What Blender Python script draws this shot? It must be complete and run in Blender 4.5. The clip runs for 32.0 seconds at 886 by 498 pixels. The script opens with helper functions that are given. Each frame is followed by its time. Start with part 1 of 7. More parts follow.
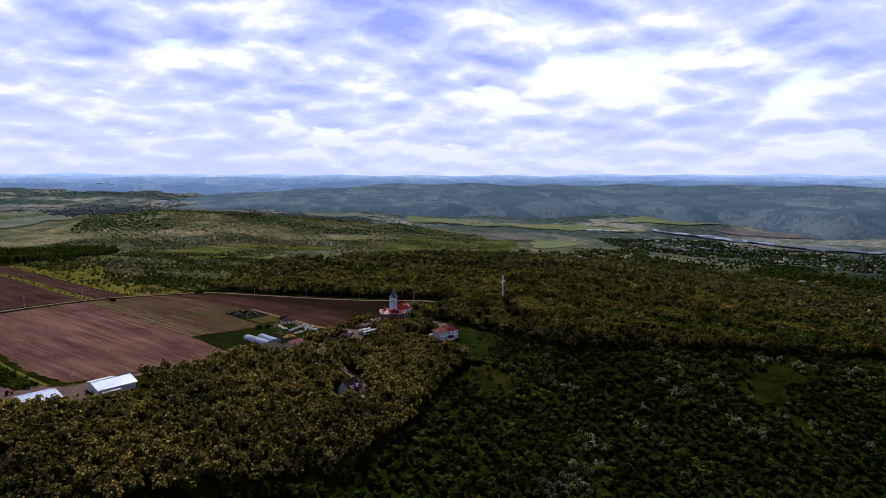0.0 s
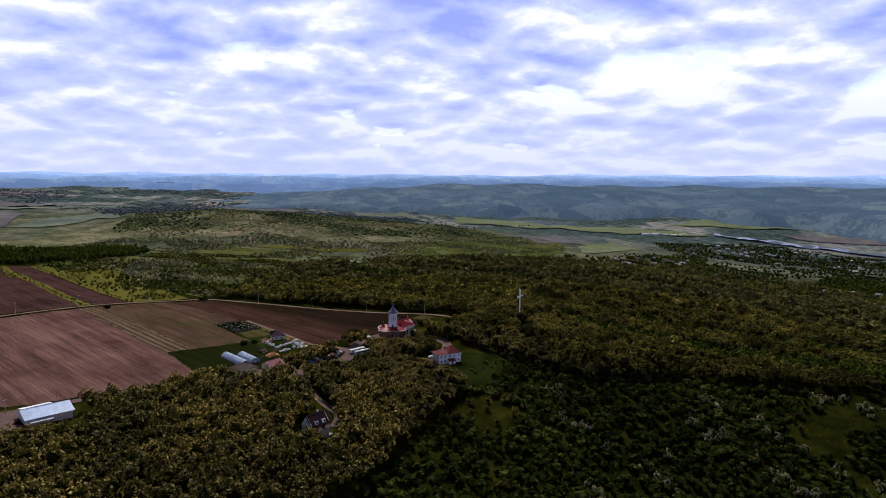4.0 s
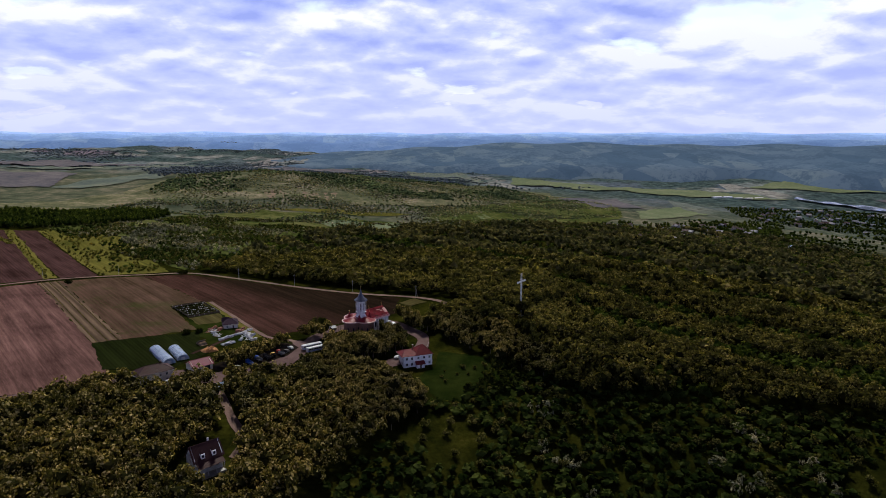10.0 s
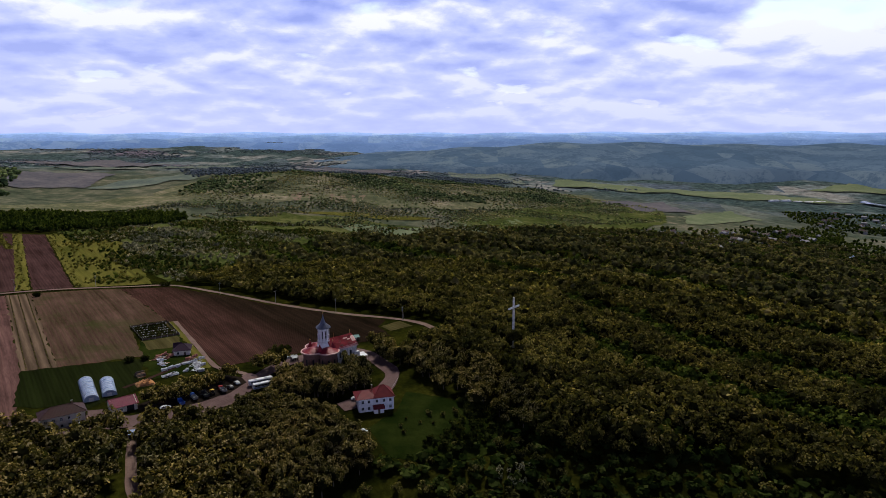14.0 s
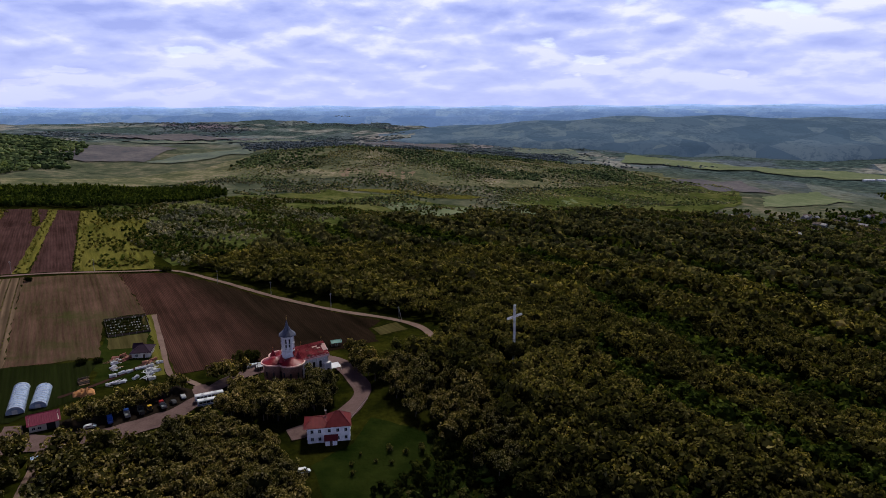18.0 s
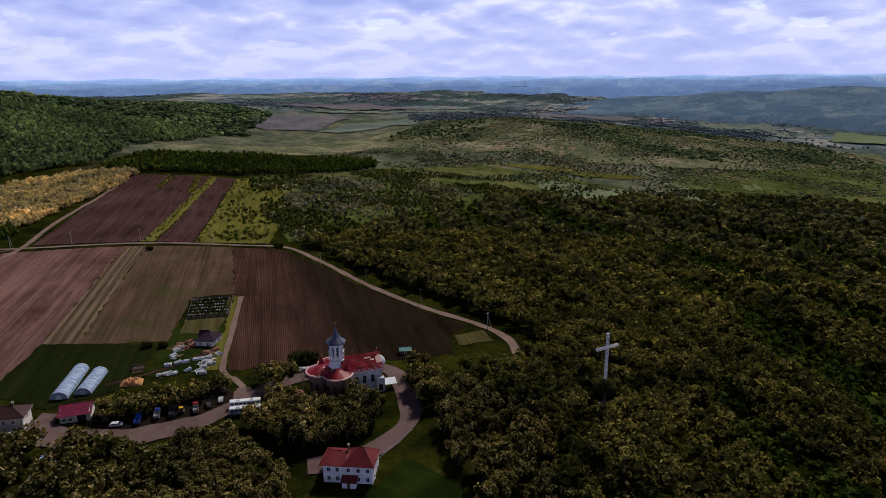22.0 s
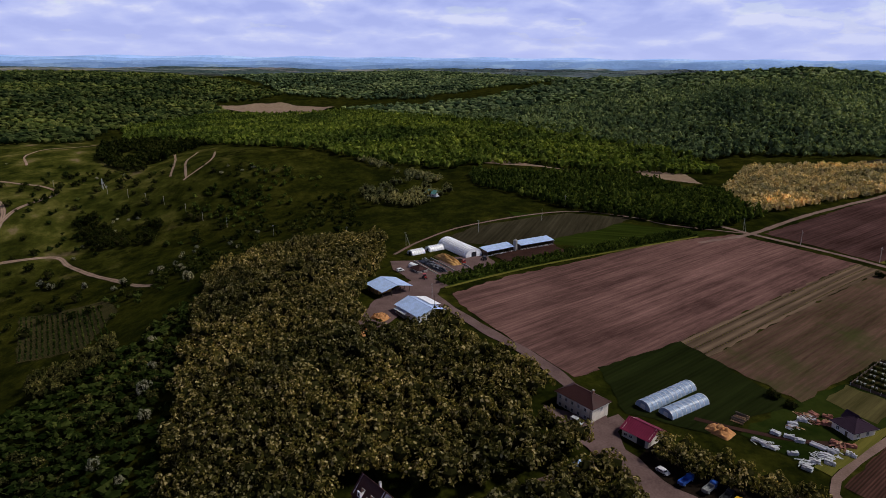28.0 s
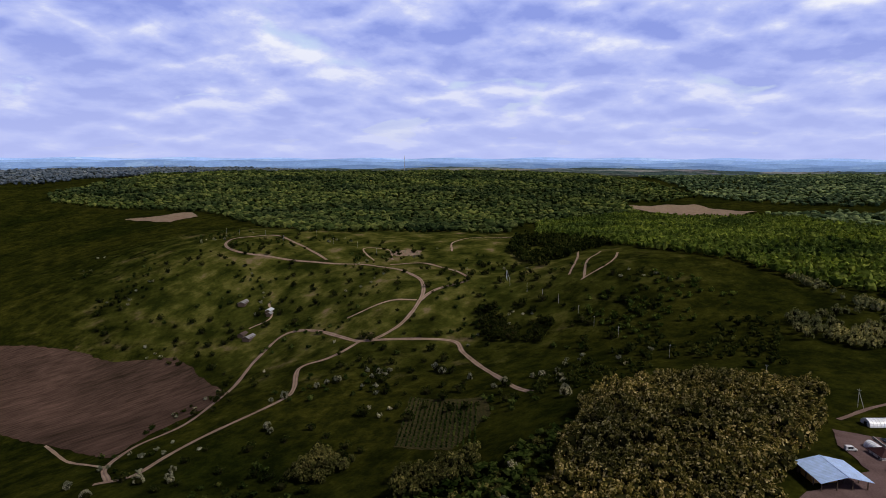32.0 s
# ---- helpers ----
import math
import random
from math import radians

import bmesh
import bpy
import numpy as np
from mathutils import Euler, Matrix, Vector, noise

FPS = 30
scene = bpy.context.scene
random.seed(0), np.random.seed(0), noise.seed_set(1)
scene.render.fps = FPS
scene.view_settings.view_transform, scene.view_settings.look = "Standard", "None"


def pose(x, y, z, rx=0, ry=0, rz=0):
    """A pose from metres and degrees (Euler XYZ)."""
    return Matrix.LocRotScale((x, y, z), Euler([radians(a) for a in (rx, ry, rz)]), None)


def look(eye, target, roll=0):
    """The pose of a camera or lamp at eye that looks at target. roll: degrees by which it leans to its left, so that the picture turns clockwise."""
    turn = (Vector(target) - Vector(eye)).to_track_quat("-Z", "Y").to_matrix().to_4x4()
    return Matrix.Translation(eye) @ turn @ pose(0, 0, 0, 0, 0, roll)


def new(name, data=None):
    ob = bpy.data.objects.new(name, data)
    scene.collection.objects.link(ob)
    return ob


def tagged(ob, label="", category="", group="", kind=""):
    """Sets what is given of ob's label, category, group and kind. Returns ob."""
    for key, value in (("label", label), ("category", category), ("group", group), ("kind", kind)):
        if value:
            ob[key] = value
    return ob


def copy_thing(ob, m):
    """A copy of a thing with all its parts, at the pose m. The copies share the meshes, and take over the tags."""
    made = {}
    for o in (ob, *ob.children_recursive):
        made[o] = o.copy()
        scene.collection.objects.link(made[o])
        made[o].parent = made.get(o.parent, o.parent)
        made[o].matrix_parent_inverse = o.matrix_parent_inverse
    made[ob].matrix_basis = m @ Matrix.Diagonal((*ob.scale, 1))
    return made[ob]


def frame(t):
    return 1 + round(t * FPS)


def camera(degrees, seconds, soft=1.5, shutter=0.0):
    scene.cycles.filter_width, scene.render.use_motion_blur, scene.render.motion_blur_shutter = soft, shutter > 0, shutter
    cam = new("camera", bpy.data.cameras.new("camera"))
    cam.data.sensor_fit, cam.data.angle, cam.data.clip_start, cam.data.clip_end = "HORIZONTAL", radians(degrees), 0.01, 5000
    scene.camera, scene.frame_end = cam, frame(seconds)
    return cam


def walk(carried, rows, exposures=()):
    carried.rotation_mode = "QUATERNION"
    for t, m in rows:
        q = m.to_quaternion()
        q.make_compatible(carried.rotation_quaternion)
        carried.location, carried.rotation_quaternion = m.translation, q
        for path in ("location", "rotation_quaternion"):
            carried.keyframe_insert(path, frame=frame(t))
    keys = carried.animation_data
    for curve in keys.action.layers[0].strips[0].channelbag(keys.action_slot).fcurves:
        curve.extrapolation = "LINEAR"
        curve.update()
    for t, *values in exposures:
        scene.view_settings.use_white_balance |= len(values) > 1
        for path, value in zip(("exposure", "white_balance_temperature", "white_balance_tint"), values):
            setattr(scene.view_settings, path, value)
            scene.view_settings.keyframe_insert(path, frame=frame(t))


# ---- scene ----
cam = camera(68.66, 32.0, soft=0.5)
# seconds, place, yaw, pitch, roll
PATH = (
    (0.0, -279.59, -482.30, 114.12, -24.75, -6.60, -0.10),
    (0.5, -272.24, -477.98, 114.55, -24.05, -6.60, -0.13),
    (1.0, -264.91, -473.63, 114.94, -23.34, -6.60, -0.16),
    (1.5, -257.65, -469.27, 115.28, -22.71, -6.62, -0.16),
    (2.0, -250.44, -464.85, 115.55, -22.04, -6.63, -0.22),
    (2.5, -243.28, -460.35, 115.72, -21.43, -6.62, -0.23),
    (3.0, -236.18, -455.79, 115.84, -20.86, -6.63, -0.13),
    (3.5, -229.10, -451.17, 115.92, -20.20, -6.60, -0.22),
    (5.5, -202.08, -429.90, 114.82, -17.70, -7.13, -0.18),
    (6.0, -195.41, -424.65, 114.78, -17.12, -7.64, -0.14),
    (6.5, -188.76, -419.42, 114.78, -16.55, -8.15, -0.15),
    (7.0, -182.11, -414.19, 114.82, -15.97, -8.62, -0.07),
    (7.5, -175.49, -408.93, 114.90, -15.38, -9.02, 0.03),
    (8.0, -168.88, -403.63, 115.03, -14.81, -9.53, 0.03),
    (8.5, -162.31, -398.28, 115.19, -14.33, -9.90, 0.22),
    (9.0, -155.75, -392.89, 115.37, -13.96, -10.05, -0.04),
    (9.5, -149.21, -387.45, 115.51, -13.66, -10.11, -0.12),
    (10.0, -142.68, -381.96, 115.65, -13.40, -10.23, -0.09),
    (10.5, -136.19, -376.39, 115.80, -12.85, -10.21, -0.07),
    (11.0, -129.74, -370.74, 115.95, -12.36, -10.23, -0.05),
    (11.5, -123.33, -365.02, 116.12, -11.86, -10.27, -0.01),
    (12.0, -116.96, -359.23, 116.30, -11.27, -10.24, 0.02),
    (12.5, -110.64, -353.38, 116.47, -10.77, -10.24, 0.01),
    (13.0, -104.36, -347.48, 116.63, -10.22, -10.20, -0.00),
    (13.5, -98.12, -341.55, 116.76, -9.65, -10.25, 0.03),
    (14.0, -91.90, -335.57, 116.89, -8.91, -10.26, 0.08),
    (14.5, -85.69, -329.57, 117.00, -8.15, -10.25, 0.16),
    (16.5, -61.54, -304.09, 117.06, -4.92, -11.47, 0.14),
    (17.0, -55.97, -297.55, 117.11, -4.08, -11.81, 0.26),
    (17.5, -50.45, -290.99, 117.17, -3.36, -12.13, 0.26),
    (18.0, -44.99, -284.40, 117.24, -2.47, -12.53, 0.26),
    (18.5, -39.63, -277.71, 117.33, -1.50, -12.88, 0.30),
    (19.0, -34.38, -270.92, 117.44, -0.00, -13.09, 0.21),
    (19.5, -29.32, -263.99, 117.52, 2.28, -13.51, 0.14),
    (20.0, -24.44, -256.91, 117.61, 4.84, -13.78, 0.13),
    (20.5, -19.77, -249.65, 117.69, 7.35, -14.17, 0.16),
    (21.0, -15.31, -242.21, 117.75, 9.37, -14.34, 0.42),
    (21.5, -11.07, -234.57, 117.74, 11.39, -14.58, 0.49),
    (22.0, -7.13, -226.79, 117.69, 13.27, -14.95, 0.51),
    (22.5, -3.53, -218.92, 117.64, 15.21, -15.13, 0.36),
    (23.0, -0.31, -211.00, 117.60, 17.13, -15.35, 0.32),
    (23.5, 2.49, -203.06, 117.60, 18.94, -15.82, 0.63),
    (24.0, 4.94, -195.10, 117.65, 20.87, -16.01, 0.47),
    (24.5, 7.09, -187.12, 117.75, 22.99, -16.20, 0.33),
    (26.5, 1.78, -155.33, 118.39, 54.78, -16.42, -0.07),
    (27.0, -3.69, -151.30, 118.09, 63.84, -16.45, -0.39),
    (27.5, -9.57, -147.88, 117.75, 72.09, -16.47, -0.37),
    (28.0, -15.90, -145.29, 117.42, 80.01, -16.53, -0.31),
    (28.5, -22.77, -143.74, 117.14, 87.95, -16.59, -0.32),
    (29.0, -30.21, -143.29, 116.82, 95.65, -16.70, -0.31),
    (29.5, -38.14, -143.83, 116.40, 102.84, -16.78, -0.24),
    (30.0, -46.34, -145.02, 115.87, 108.56, -16.81, -0.22),
    (30.5, -54.62, -146.57, 115.26, 112.59, -15.68, -0.22),
    (31.0, -62.85, -148.22, 114.60, 113.96, -13.17, -0.17),
    (31.5, -71.00, -149.84, 113.92, 114.56, -10.18, -0.19),
    (32.0, -79.11, -151.47, 113.23, 114.88, -8.01, -0.14),
)
walk(cam, [(t, pose(x, y, z, 90 + p, r, w)) for t, x, y, z, w, p, r in PATH],
     exposures=((0.0, 0.28), (6.0, 0.22), (12.0, 0.14), (18.0, 0.05), (24.0, -0.03), (28.0, -0.12), (32.0, -0.10)))

# ---- sky and sun ----
SUN_AZ, SUN_EL = radians(10), radians(48)      # azimuth clockwise from +y
world = bpy.data.worlds.new("sky")
scene.world = world
world.use_nodes = True
wn, wl = world.node_tree.nodes, world.node_tree.links
wn.clear()
w_out = wn.new("ShaderNodeOutputWorld")
w_sky = wn.new("ShaderNodeTexSky")
w_sky.sky_type, w_sky.sun_disc = "NISHITA", False
w_sky.sun_elevation, w_sky.sun_rotation = SUN_EL, SUN_AZ
w_tc = wn.new("ShaderNodeTexCoord")


def wmath(op, a, b=None, c=None, clamp=False):
    n = wn.new("ShaderNodeMath")
    n.operation, n.use_clamp = op, clamp
    for i, v in enumerate((a, b, c)):
        if v is None:
            continue
        if isinstance(v, (int, float)):
            n.inputs[i].default_value = v
        else:
            wl.new(v, n.inputs[i])
    return n.outputs[0]


def wramp(v, *stops):
    n = wn.new("ShaderNodeValToRGB")
    el = n.color_ramp.elements
    while len(el) < len(stops):
        el.new(0.5)
    for e, (p, col) in zip(el, stops):
        e.position, e.color = p, (*col, 1)
    wl.new(v, n.inputs[0])
    return n.outputs[0]


def wmix(f, a, b):
    n = wn.new("ShaderNodeMix")
    n.data_type = "RGBA"
    for s, v in ((n.inputs[0], f), (n.inputs[6], a), (n.inputs[7], b)):
        if isinstance(v, (int, float)):
            s.default_value = v
        elif isinstance(v, tuple):
            s.default_value = (*v, 1)
        else:
            wl.new(v, s)
    return n.outputs[2]


w_sep = wn.new("ShaderNodeSeparateXYZ")
wl.new(w_tc.outputs["Generated"], w_sep.inputs[0])
sx, sy, sz = w_sep.outputs
up = wmath("MAXIMUM", sz, 0.0)
den = wmath("ADD", up, 0.27)
w_com = wn.new("ShaderNodeCombineXYZ")
wl.new(wmath("DIVIDE", sx, den), w_com.inputs[0])
wl.new(wmath("DIVIDE", sy, den), w_com.inputs[1])


def wheaps(scale, shift, grow=1.0):
    """Rounded heaps, their edges frayed by noise."""
    m = wn.new("ShaderNodeMapping")
    m.inputs["Location"].default_value, m.inputs["Scale"].default_value = shift, (grow, grow, 1)
    wl.new(w_com.outputs[0], m.inputs[0])
    n = wn.new("ShaderNodeTexNoise")
    n.inputs["Scale"].default_value, n.inputs["Detail"].default_value = 4.0, 6.0
    wl.new(m.outputs[0], n.inputs[0])
    s = wn.new("ShaderNodeVectorMath")
    s.operation = "MULTIPLY_ADD"
    wl.new(n.outputs["Color"], s.inputs[0])
    s.inputs[1].default_value = (0.34, 0.34, 0.0)
    wl.new(m.outputs[0], s.inputs[2])
    v = wn.new("ShaderNodeTexVoronoi")
    v.feature = "SMOOTH_F1"
    v.inputs["Scale"].default_value, v.inputs["Smoothness"].default_value = scale, 0.25
    v.voronoi_dimensions = "2D"
    wl.new(s.outputs[0], v.inputs["Vector"])
    return wmath("MULTIPLY_ADD", v.outputs["Distance"], -1.1, 1.0)


def wnoise(scale, detail, rough, dist, shift, grow=1.0):
    m = wn.new("ShaderNodeMapping")
    m.inputs["Location"].default_value, m.inputs["Scale"].default_value = shift, (grow, grow, 1)
    wl.new(w_com.outputs[0], m.inputs[0])
    n = wn.new("ShaderNodeTexNoise")
    n.inputs["Scale"].default_value, n.inputs["Detail"].default_value = scale, detail
    n.inputs["Roughness"].default_value, n.inputs["Distortion"].default_value = rough, dist
    wl.new(m.outputs[0], n.inputs[0])
    return n.outputs[0]


# a broken layer of cloud: white thin parts and sunward tops, lavender grey thick bases
def cloud_depth(grow):
    return wmath("ADD", wmath("MULTIPLY", wnoise(1.9, 12.0, 0.57, 0.15, (3.1, 1.7, 0.0), grow), 0.74), wmath("MULTIPLY", wheaps(4.0, (1.3, 0.4, 0.0), grow), 0.26))


puff, puff_up = cloud_depth(1.0), cloud_depth(0.965)
wide = wnoise(0.35, 3.0, 0.5, 0.0, (7.7, 2.9, 4.0))
glow_dot = wmath("ADD", wmath("MULTIPLY", sx, math.sin(SUN_AZ + 0.7)), wmath("MULTIPLY", sy, math.cos(SUN_AZ + 0.7)))
glow = wmath("MULTIPLY_ADD", glow_dot, 0.030, 0.018)
rim = wmath("MULTIPLY", wmath("SUBTRACT", puff, puff_up), 2.2)
body = wmath("MULTIPLY_ADD", puff, -1.25, 1.17)
frays = wmath("MULTIPLY_ADD", wnoise(6.5, 8.0, 0.62, 0.4, (0.7, 5.2, 0.0)), 0.34, -0.17)
tone2 = wmath("ADD", wmath("ADD", wmath("ADD", wmath("ADD", body, rim), glow), wmath("MULTIPLY_ADD", wide, 0.6, -0.30)), frays)
c_cloud = wramp(tone2, (0.28, (0.31, 0.39, 0.88)), (0.45, (0.45, 0.53, 1.00)), (0.61, (0.60, 0.665, 1.05)), (0.78, (0.98, 1.00, 1.10)))
cover = wramp(puff, (0.30, (0, 0, 0)), (0.40, (1, 1, 1)))
gap_bg = wn.new("ShaderNodeBackground")
gap_bg.inputs[1].default_value = 0.10
wl.new(w_sky.outputs[0], gap_bg.inputs[0])
veil = wn.new("ShaderNodeBackground")
veil.inputs[0].default_value, veil.inputs[1].default_value = (0.74, 0.76, 1.0, 1), 0.40
blue = wn.new("ShaderNodeAddShader")
wl.new(gap_bg.outputs[0], blue.inputs[0])
wl.new(veil.outputs[0], blue.inputs[1])
# a pale band of mist above the horizon
low = wramp(up, (0.0, (1, 1, 1)), (0.05, (0.72, 0.72, 0.72)), (0.18, (0, 0, 0)))
c_all = wmix(wmath("MULTIPLY", low, 0.80), c_cloud, (0.58, 0.64, 1.04))
# thick cloud: its underside is dark overhead and bright towards the horizon
# overhead, above the view, it is dimmed to weaken the sky's fill light
thick = wramp(up, (0.26, (1, 1, 1)), (0.37, (0.17, 0.17, 0.20)), (0.60, (0.046, 0.042, 0.066)))
c_thick = wn.new("ShaderNodeMix")
c_thick.data_type, c_thick.blend_type = "RGBA", "MULTIPLY"
c_thick.inputs[0].default_value = 1.0
wl.new(c_all, c_thick.inputs[6])
wl.new(thick, c_thick.inputs[7])
c_all = c_thick.outputs[2]
cl_bg = wn.new("ShaderNodeBackground")
cl_bg.inputs[1].default_value = 0.95
wl.new(c_all, cl_bg.inputs[0])
w_mix = wn.new("ShaderNodeMixShader")
wl.new(wmath("MAXIMUM", cover, low), w_mix.inputs[0])
wl.new(blue.outputs[0], w_mix.inputs[1])
wl.new(cl_bg.outputs[0], w_mix.inputs[2])
wl.new(w_mix.outputs[0], w_out.inputs[0])

sun = new("sun", bpy.data.lights.new("sun", "SUN"))
sun.data.energy, sun.data.angle, sun.data.color = 3.5, radians(9), (1.0, 0.94, 0.86)
sd = Vector((math.sin(SUN_AZ) * math.cos(SUN_EL), math.cos(SUN_AZ) * math.cos(SUN_EL), math.sin(SUN_EL)))
sun.matrix_world = look(sd * 900, (0, 0, 0))
scene.view_settings.exposure = 0.0

# ---- materials ----
class Nodes:
    """A small builder for node materials."""

    def __init__(self, name, rough=0.9, metal=0.0, spec=0.3):
        self.mat = bpy.data.materials.new(name)
        self.mat.use_nodes = True
        self.n, self.l = self.mat.node_tree.nodes, self.mat.node_tree.links
        self.bsdf = self.n["Principled BSDF"]
        self.bsdf.inputs["Roughness"].default_value = rough
        self.bsdf.inputs["Metallic"].default_value = metal
        self.bsdf.inputs["Specular IOR Level"].default_value = spec

    def put(self, sock, v):
        if isinstance(v, tuple):
            sock.default_value = (*v, 1) if len(v) == 3 and sock.type == "RGBA" else v
        elif isinstance(v, (int, float)):
            sock.default_value = v
        else:
            self.l.new(v, sock)

    def coords(self, kind="Object", scale=(1, 1, 1), turn=0.0, shift=(0, 0, 0)):
        t = self.n.new("ShaderNodeTexCoord")
        m = self.n.new("ShaderNodeMapping")
        m.inputs["Scale"].default_value, m.inputs["Rotation"].default_value = scale, (0, 0, turn)
        m.inputs["Location"].default_value = shift
        self.l.new(t.outputs[kind], m.inputs[0])
        return m.outputs[0]

    def place(self, scale=(1, 1, 1), turn=0.0, shift=(0, 0, 0)):
        """World position, scaled and turned."""
        g = self.n.new("ShaderNodeNewGeometry")
        m = self.n.new("ShaderNodeMapping")
        m.inputs["Scale"].default_value, m.inputs["Rotation"].default_value = scale, (0, 0, turn)
        m.inputs["Location"].default_value = shift
        self.l.new(g.outputs["Position"], m.inputs[0])
        return m.outputs[0]

    def noise(self, vec, scale, detail=3.0, rough=0.55, dist=0.0):
        t = self.n.new("ShaderNodeTexNoise")
        for k, v in (("Scale", scale), ("Detail", detail), ("Roughness", rough), ("Distortion", dist)):
            t.inputs[k].default_value = v
        self.l.new(vec, t.inputs["Vector"])
        return t.outputs[0]

    def wave(self, vec, scale, dist=0.5, detail=1.0, dscale=1.0):
        t = self.n.new("ShaderNodeTexWave")
        for k, v in (("Scale", scale), ("Distortion", dist), ("Detail", detail), ("Detail Scale", dscale)):
            t.inputs[k].default_value = v
        self.l.new(vec, t.inputs["Vector"])
        return t.outputs["Fac"]

    def ramp(self, fac, *stops):
        r = self.n.new("ShaderNodeValToRGB")
        el = r.color_ramp.elements
        while len(el) < len(stops):
            el.new(0.5)
        for e, (p, col) in zip(el, stops):
            e.position = p
            e.color = (*col, 1) if isinstance(col, tuple) else (col, col, col, 1)
        self.put(r.inputs[0], fac)
        return r.outputs[0]

    def mix(self, f, a, b, mode="MIX"):
        m = self.n.new("ShaderNodeMix")
        m.data_type, m.blend_type = "RGBA", mode
        for s, v in ((m.inputs[0], f), (m.inputs[6], a), (m.inputs[7], b)):
            self.put(s, v)
        return m.outputs[2]

    def math(self, op, a, b=0.0, clamp=False):
        m = self.n.new("ShaderNodeMath")
        m.operation, m.use_clamp = op, clamp
        self.put(m.inputs[0], a)
        self.put(m.inputs[1], b)
        return m.outputs[0]

    def island(self):
        return self.n.new("ShaderNodeNewGeometry").outputs["Random Per Island"]

    def thing(self):
        return self.n.new("ShaderNodeObjectInfo").outputs["Random"]

    def bump(self, height, strength=0.3, distance=0.1):
        b = self.n.new("ShaderNodeBump")
        b.inputs["Strength"].default_value, b.inputs["Distance"].default_value = strength, distance
        self.l.new(height, b.inputs["Height"])
        self.l.new(b.outputs[0], self.bsdf.inputs["Normal"])
        return self

    def done(self, color, rough=None):
        self.put(self.bsdf.inputs["Base Color"], color)
        if rough is not None:
            self.put(self.bsdf.inputs["Roughness"], rough)
        return self.mat


def plain(name, col, rough=0.7, metal=0.0, var=0.25, scale=0.6, fine=6.0, bump=0.15):
    """Paint, plaster or metal with stains at two scales."""
    b = Nodes(name, rough, metal, 0.4)
    p = b.coords()
    big, small = b.noise(p, scale, 4), b.noise(p, fine, 3)
    f = b.math("ADD", b.math("MULTIPLY", big, 0.65), b.math("MULTIPLY", small, 0.35))
    dark = tuple(c * (1 - var) for c in col)
    light = tuple(min(1, c * (1 + var * 0.6)) for c in col)
    b.bump(small, bump, 0.03)
    return b.done(b.ramp(f, (0.32, dark), (0.68, light)), b.ramp(big, (0.3, max(0.05, rough - 0.1)), (0.7, min(1, rough + 0.1))))


def leafy(name, *stops, patch=0.018, patch_cols=((0.6, 0.64, 0.6), (1.4, 1.3, 1.05))):
    """Foliage: each clump has its own tone, and whole trees drift in tone."""
    b = Nodes(name, 0.9, 0.0, 0.0)
    base = b.ramp(b.island(), *stops)
    wide = b.ramp(b.noise(b.place(), patch, 2), (0.35, patch_cols[0]), (0.65, patch_cols[1]))
    col = b.mix(1.0, base, wide, "MULTIPLY")
    each = b.ramp(b.noise(b.place(), 0.11, 2), (0.34, (0.52, 0.56, 0.55)), (0.66, (1.40, 1.36, 1.36)))
    col = b.mix(1.0, b.mix(1.0, col, each, "MULTIPLY"), (1.05, 1.0, 1.08), "MULTIPLY")
    leaf = b.n.new("ShaderNodeBsdfTranslucent")
    b.l.new(b.mix(1.0, col, (1.5, 1.42, 0.8), "MULTIPLY"), leaf.inputs[0])
    both = b.n.new("ShaderNodeMixShader")
    both.inputs[0].default_value = 0.40
    b.l.new(b.bsdf.outputs[0], both.inputs[1])
    b.l.new(leaf.outputs[0], both.inputs[2])
    b.l.new(both.outputs[0], b.n["Material Output"].inputs[0])
    return b.done(col)


